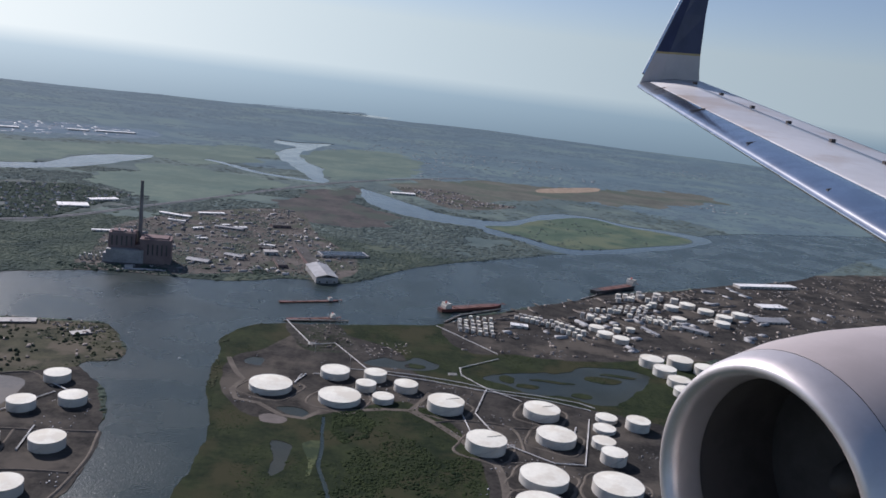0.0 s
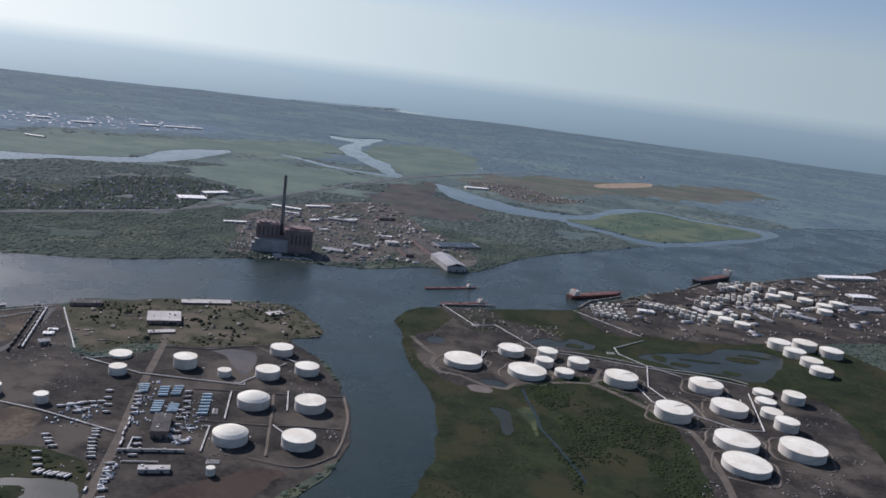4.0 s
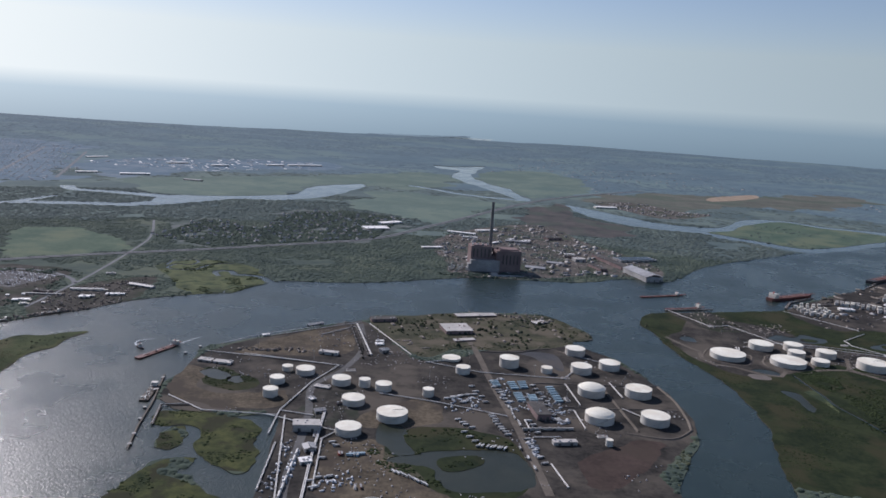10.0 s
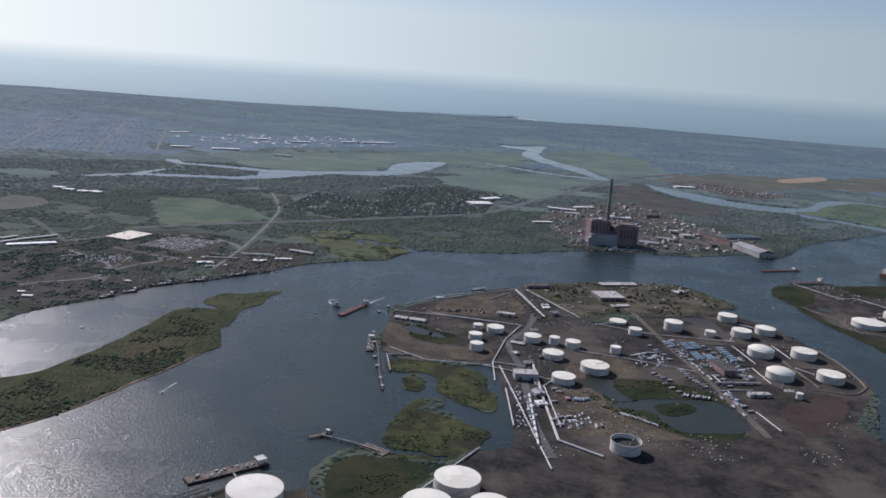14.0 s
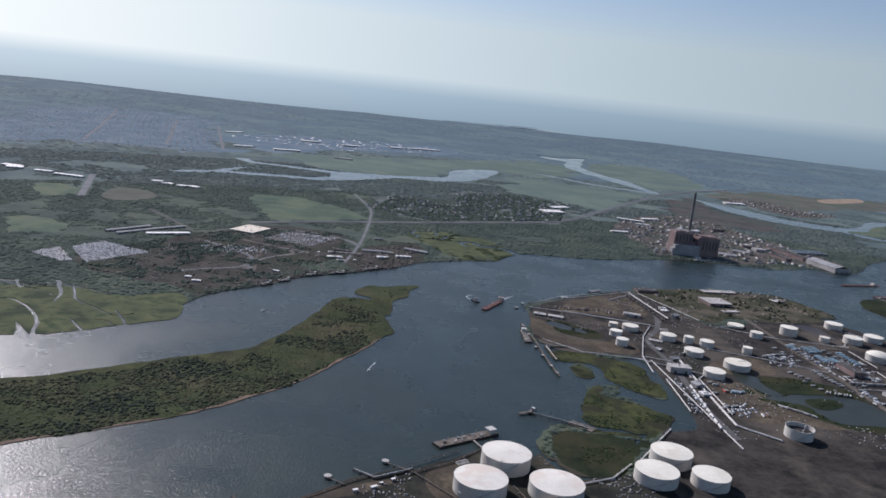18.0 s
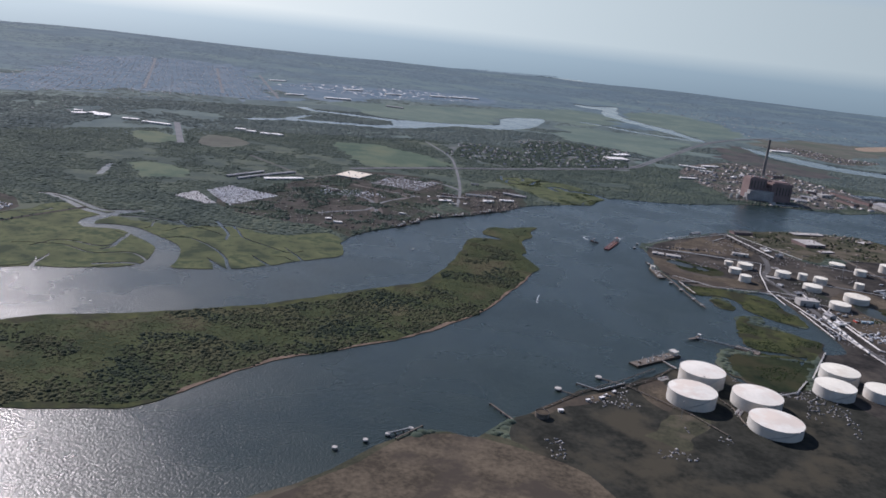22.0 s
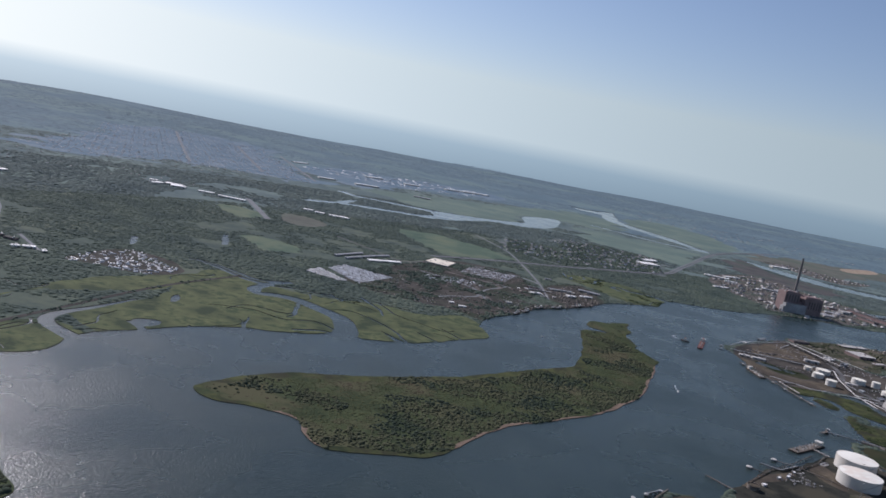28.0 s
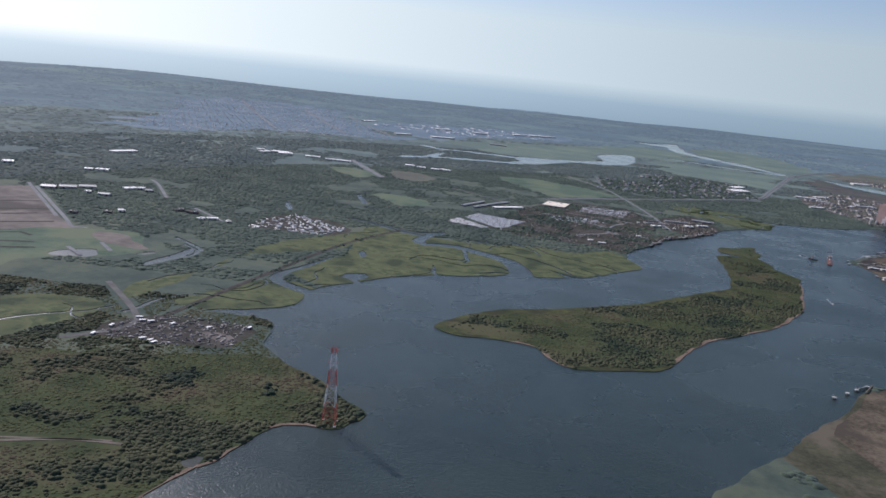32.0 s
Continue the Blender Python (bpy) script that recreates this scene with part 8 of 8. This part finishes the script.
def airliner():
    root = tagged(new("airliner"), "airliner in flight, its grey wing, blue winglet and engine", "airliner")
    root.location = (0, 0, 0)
    paint = material("pale_grey_wing_paint", (0.52, 0.51, 0.50), (0.62, 0.61, 0.60), 0.6, 0.35, fine=6.0, c=(0.47, 0.41, 0.36), patch=0.9)
    bare = material("polished_leading_edge", (0.62, 0.62, 0.62), (0.75, 0.75, 0.75), 2.0, 0.22, metal=1.0)
    navy = material("dark_blue_winglet_paint", (0.020, 0.022, 0.060), (0.030, 0.032, 0.080), 2.0, 0.3)
    gold = material("thin_gold_line_paint", (0.38, 0.26, 0.10), (0.45, 0.32, 0.13), 2.0, 0.4)
    cowl = material("silver_grey_cowl_paint", (0.42, 0.365, 0.345), (0.50, 0.44, 0.42), 1.5, 0.5, metal=0.15)
    lip = material("bare_metal_inlet_lip", (0.60, 0.55, 0.53), (0.72, 0.67, 0.65), 3.0, 0.42, metal=0.7)
    duct = material("dark_inlet_lining", (0.05, 0.044, 0.042), (0.085, 0.076, 0.072), 3.0, 0.6)
    v = Vector
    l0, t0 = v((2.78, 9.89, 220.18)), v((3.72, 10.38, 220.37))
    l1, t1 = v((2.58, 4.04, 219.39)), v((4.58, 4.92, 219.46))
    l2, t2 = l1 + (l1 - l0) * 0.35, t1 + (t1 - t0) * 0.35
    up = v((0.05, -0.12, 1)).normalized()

    def span(a, b, name, mat, label="", drop=0.0):
        rows = []
        for k in range(9):
            s = k / 8 * 1.35
            lead, trail = l0 + (l1 - l0) * s, t0 + (t1 - t0) * s
            rows.append([p - up * drop for p in wing_section(lead, trail, up, (trail - lead).length * 0.105, a, b)])
        return loft(rows, name, mat, root, label)
    span(0.0, 0.155, "slat", bare, "polished metal leading edge")
    span(0.16, 0.64, "wing_box", paint)
    span(0.65, 0.99, "flap", paint, "", 0.012)
    for s in (0.12, 0.36, 0.62, 0.86):
        p = l0 + (l1 - l0) * s
        q = t0 + (t1 - t0) * s
        part("slat_joint", rod(bmesh.new(), p + (q - p) * 0.03 + up * 0.055, p + (q - p) * 0.16 + up * 0.075, 0.006, 5), duct, root)
    for k in range(9):
        s = 0.1 + k * 0.13
        p, q = l0 + (l1 - l0) * s, t0 + (t1 - t0) * s
        part("vortex_tab", boxes((-0.02, 0.02, -0.02, 0.02, 0, 0.03)), duct, root).location = p + (q - p) * 0.6 + up * 0.07
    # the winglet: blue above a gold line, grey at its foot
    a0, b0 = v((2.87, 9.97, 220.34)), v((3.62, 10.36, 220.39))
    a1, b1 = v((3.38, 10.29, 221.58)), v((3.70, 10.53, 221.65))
    side = (b0 - a0).cross(v((0, 0, 1))).normalized()

    def fin(f0, f1, name, mat, label):
        rows = []
        for f in (f0, (f0 + f1) / 2, f1):
            g = f * (1.25 - 0.25 * f) if f < 1 else 1
            a, b = a0 + (a1 - a0) * f, b0 + (b1 - b0) * f
            b = b + (b0 - a0) * 0.12 * (1 - f) ** 3
            w = 0.045 * (1 - 0.6 * f)
            rows.append([a, a + (b - a) * 0.25 + side * w, b, a + (b - a) * 0.25 - side * w])
        return loft(rows, name, mat, root, label, smooth=False)
    fin(-0.10, 0.215, "winglet_foot", cowl, "grey foot of the winglet")
    fin(0.215, 0.235, "winglet_line", gold, "thin gold line")
    fin(0.235, 1.0, "winglet", navy, "dark blue upswept winglet")
    e0, e1 = a0 + (a0 - b0) * 0.02, a1 + (a1 - b1) * 0.04
    part("winglet_edge", rod(bmesh.new(), e0, e1, 0.018, 8), bare, root, "polished metal edge")
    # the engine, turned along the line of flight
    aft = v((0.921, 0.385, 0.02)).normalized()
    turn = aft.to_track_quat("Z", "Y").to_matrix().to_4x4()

    def turned(profile, name, mat, label="", cap=False):
        bm = lathe(profile, 64, cap=cap)
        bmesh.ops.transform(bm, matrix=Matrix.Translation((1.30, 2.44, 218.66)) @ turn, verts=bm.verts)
        bmesh.ops.recalc_face_normals(bm, faces=bm.faces)
        for f in bm.faces:
            f.smooth = True
        return part(name, bm, mat, root, label)
    turned([(0.405, 0.16), (0.41, 0.06), (0.425, 0.012), (0.445, 0.0), (0.465, 0.012), (0.487, 0.06), (0.503, 0.13)], "inlet_lip", lip, "bare metal inlet lip")
    turned([(0.504, 0.132), (0.535, 0.28), (0.555, 0.5), (0.56, 0.8), (0.54, 1.2), (0.49, 1.6), (0.43, 1.9)], "cowl", cowl, "silver grey engine cowl")
    turned([(0.404, 0.162), (0.415, 0.35), (0.43, 0.6)], "inlet_duct", duct, "dark inlet lining")
    turned([(0.429, 0.58), (0.0, 0.60)], "fan_disc", duct)
    turned([(0.10, 0.58), (0.07, 0.48), (0.0, 0.38)], "spinner", duct)
    turned([(0.28, 1.8), (0.24, 2.2), (0.0, 2.5)], "exhaust_cone", lip)
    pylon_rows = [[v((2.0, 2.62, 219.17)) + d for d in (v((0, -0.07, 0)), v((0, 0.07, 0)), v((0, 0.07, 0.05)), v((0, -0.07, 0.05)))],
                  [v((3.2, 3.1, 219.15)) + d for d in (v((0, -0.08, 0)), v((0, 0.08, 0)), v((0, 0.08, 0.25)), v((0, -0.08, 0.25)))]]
    loft(pylon_rows, "engine_pylon", cowl, root, smooth=False)


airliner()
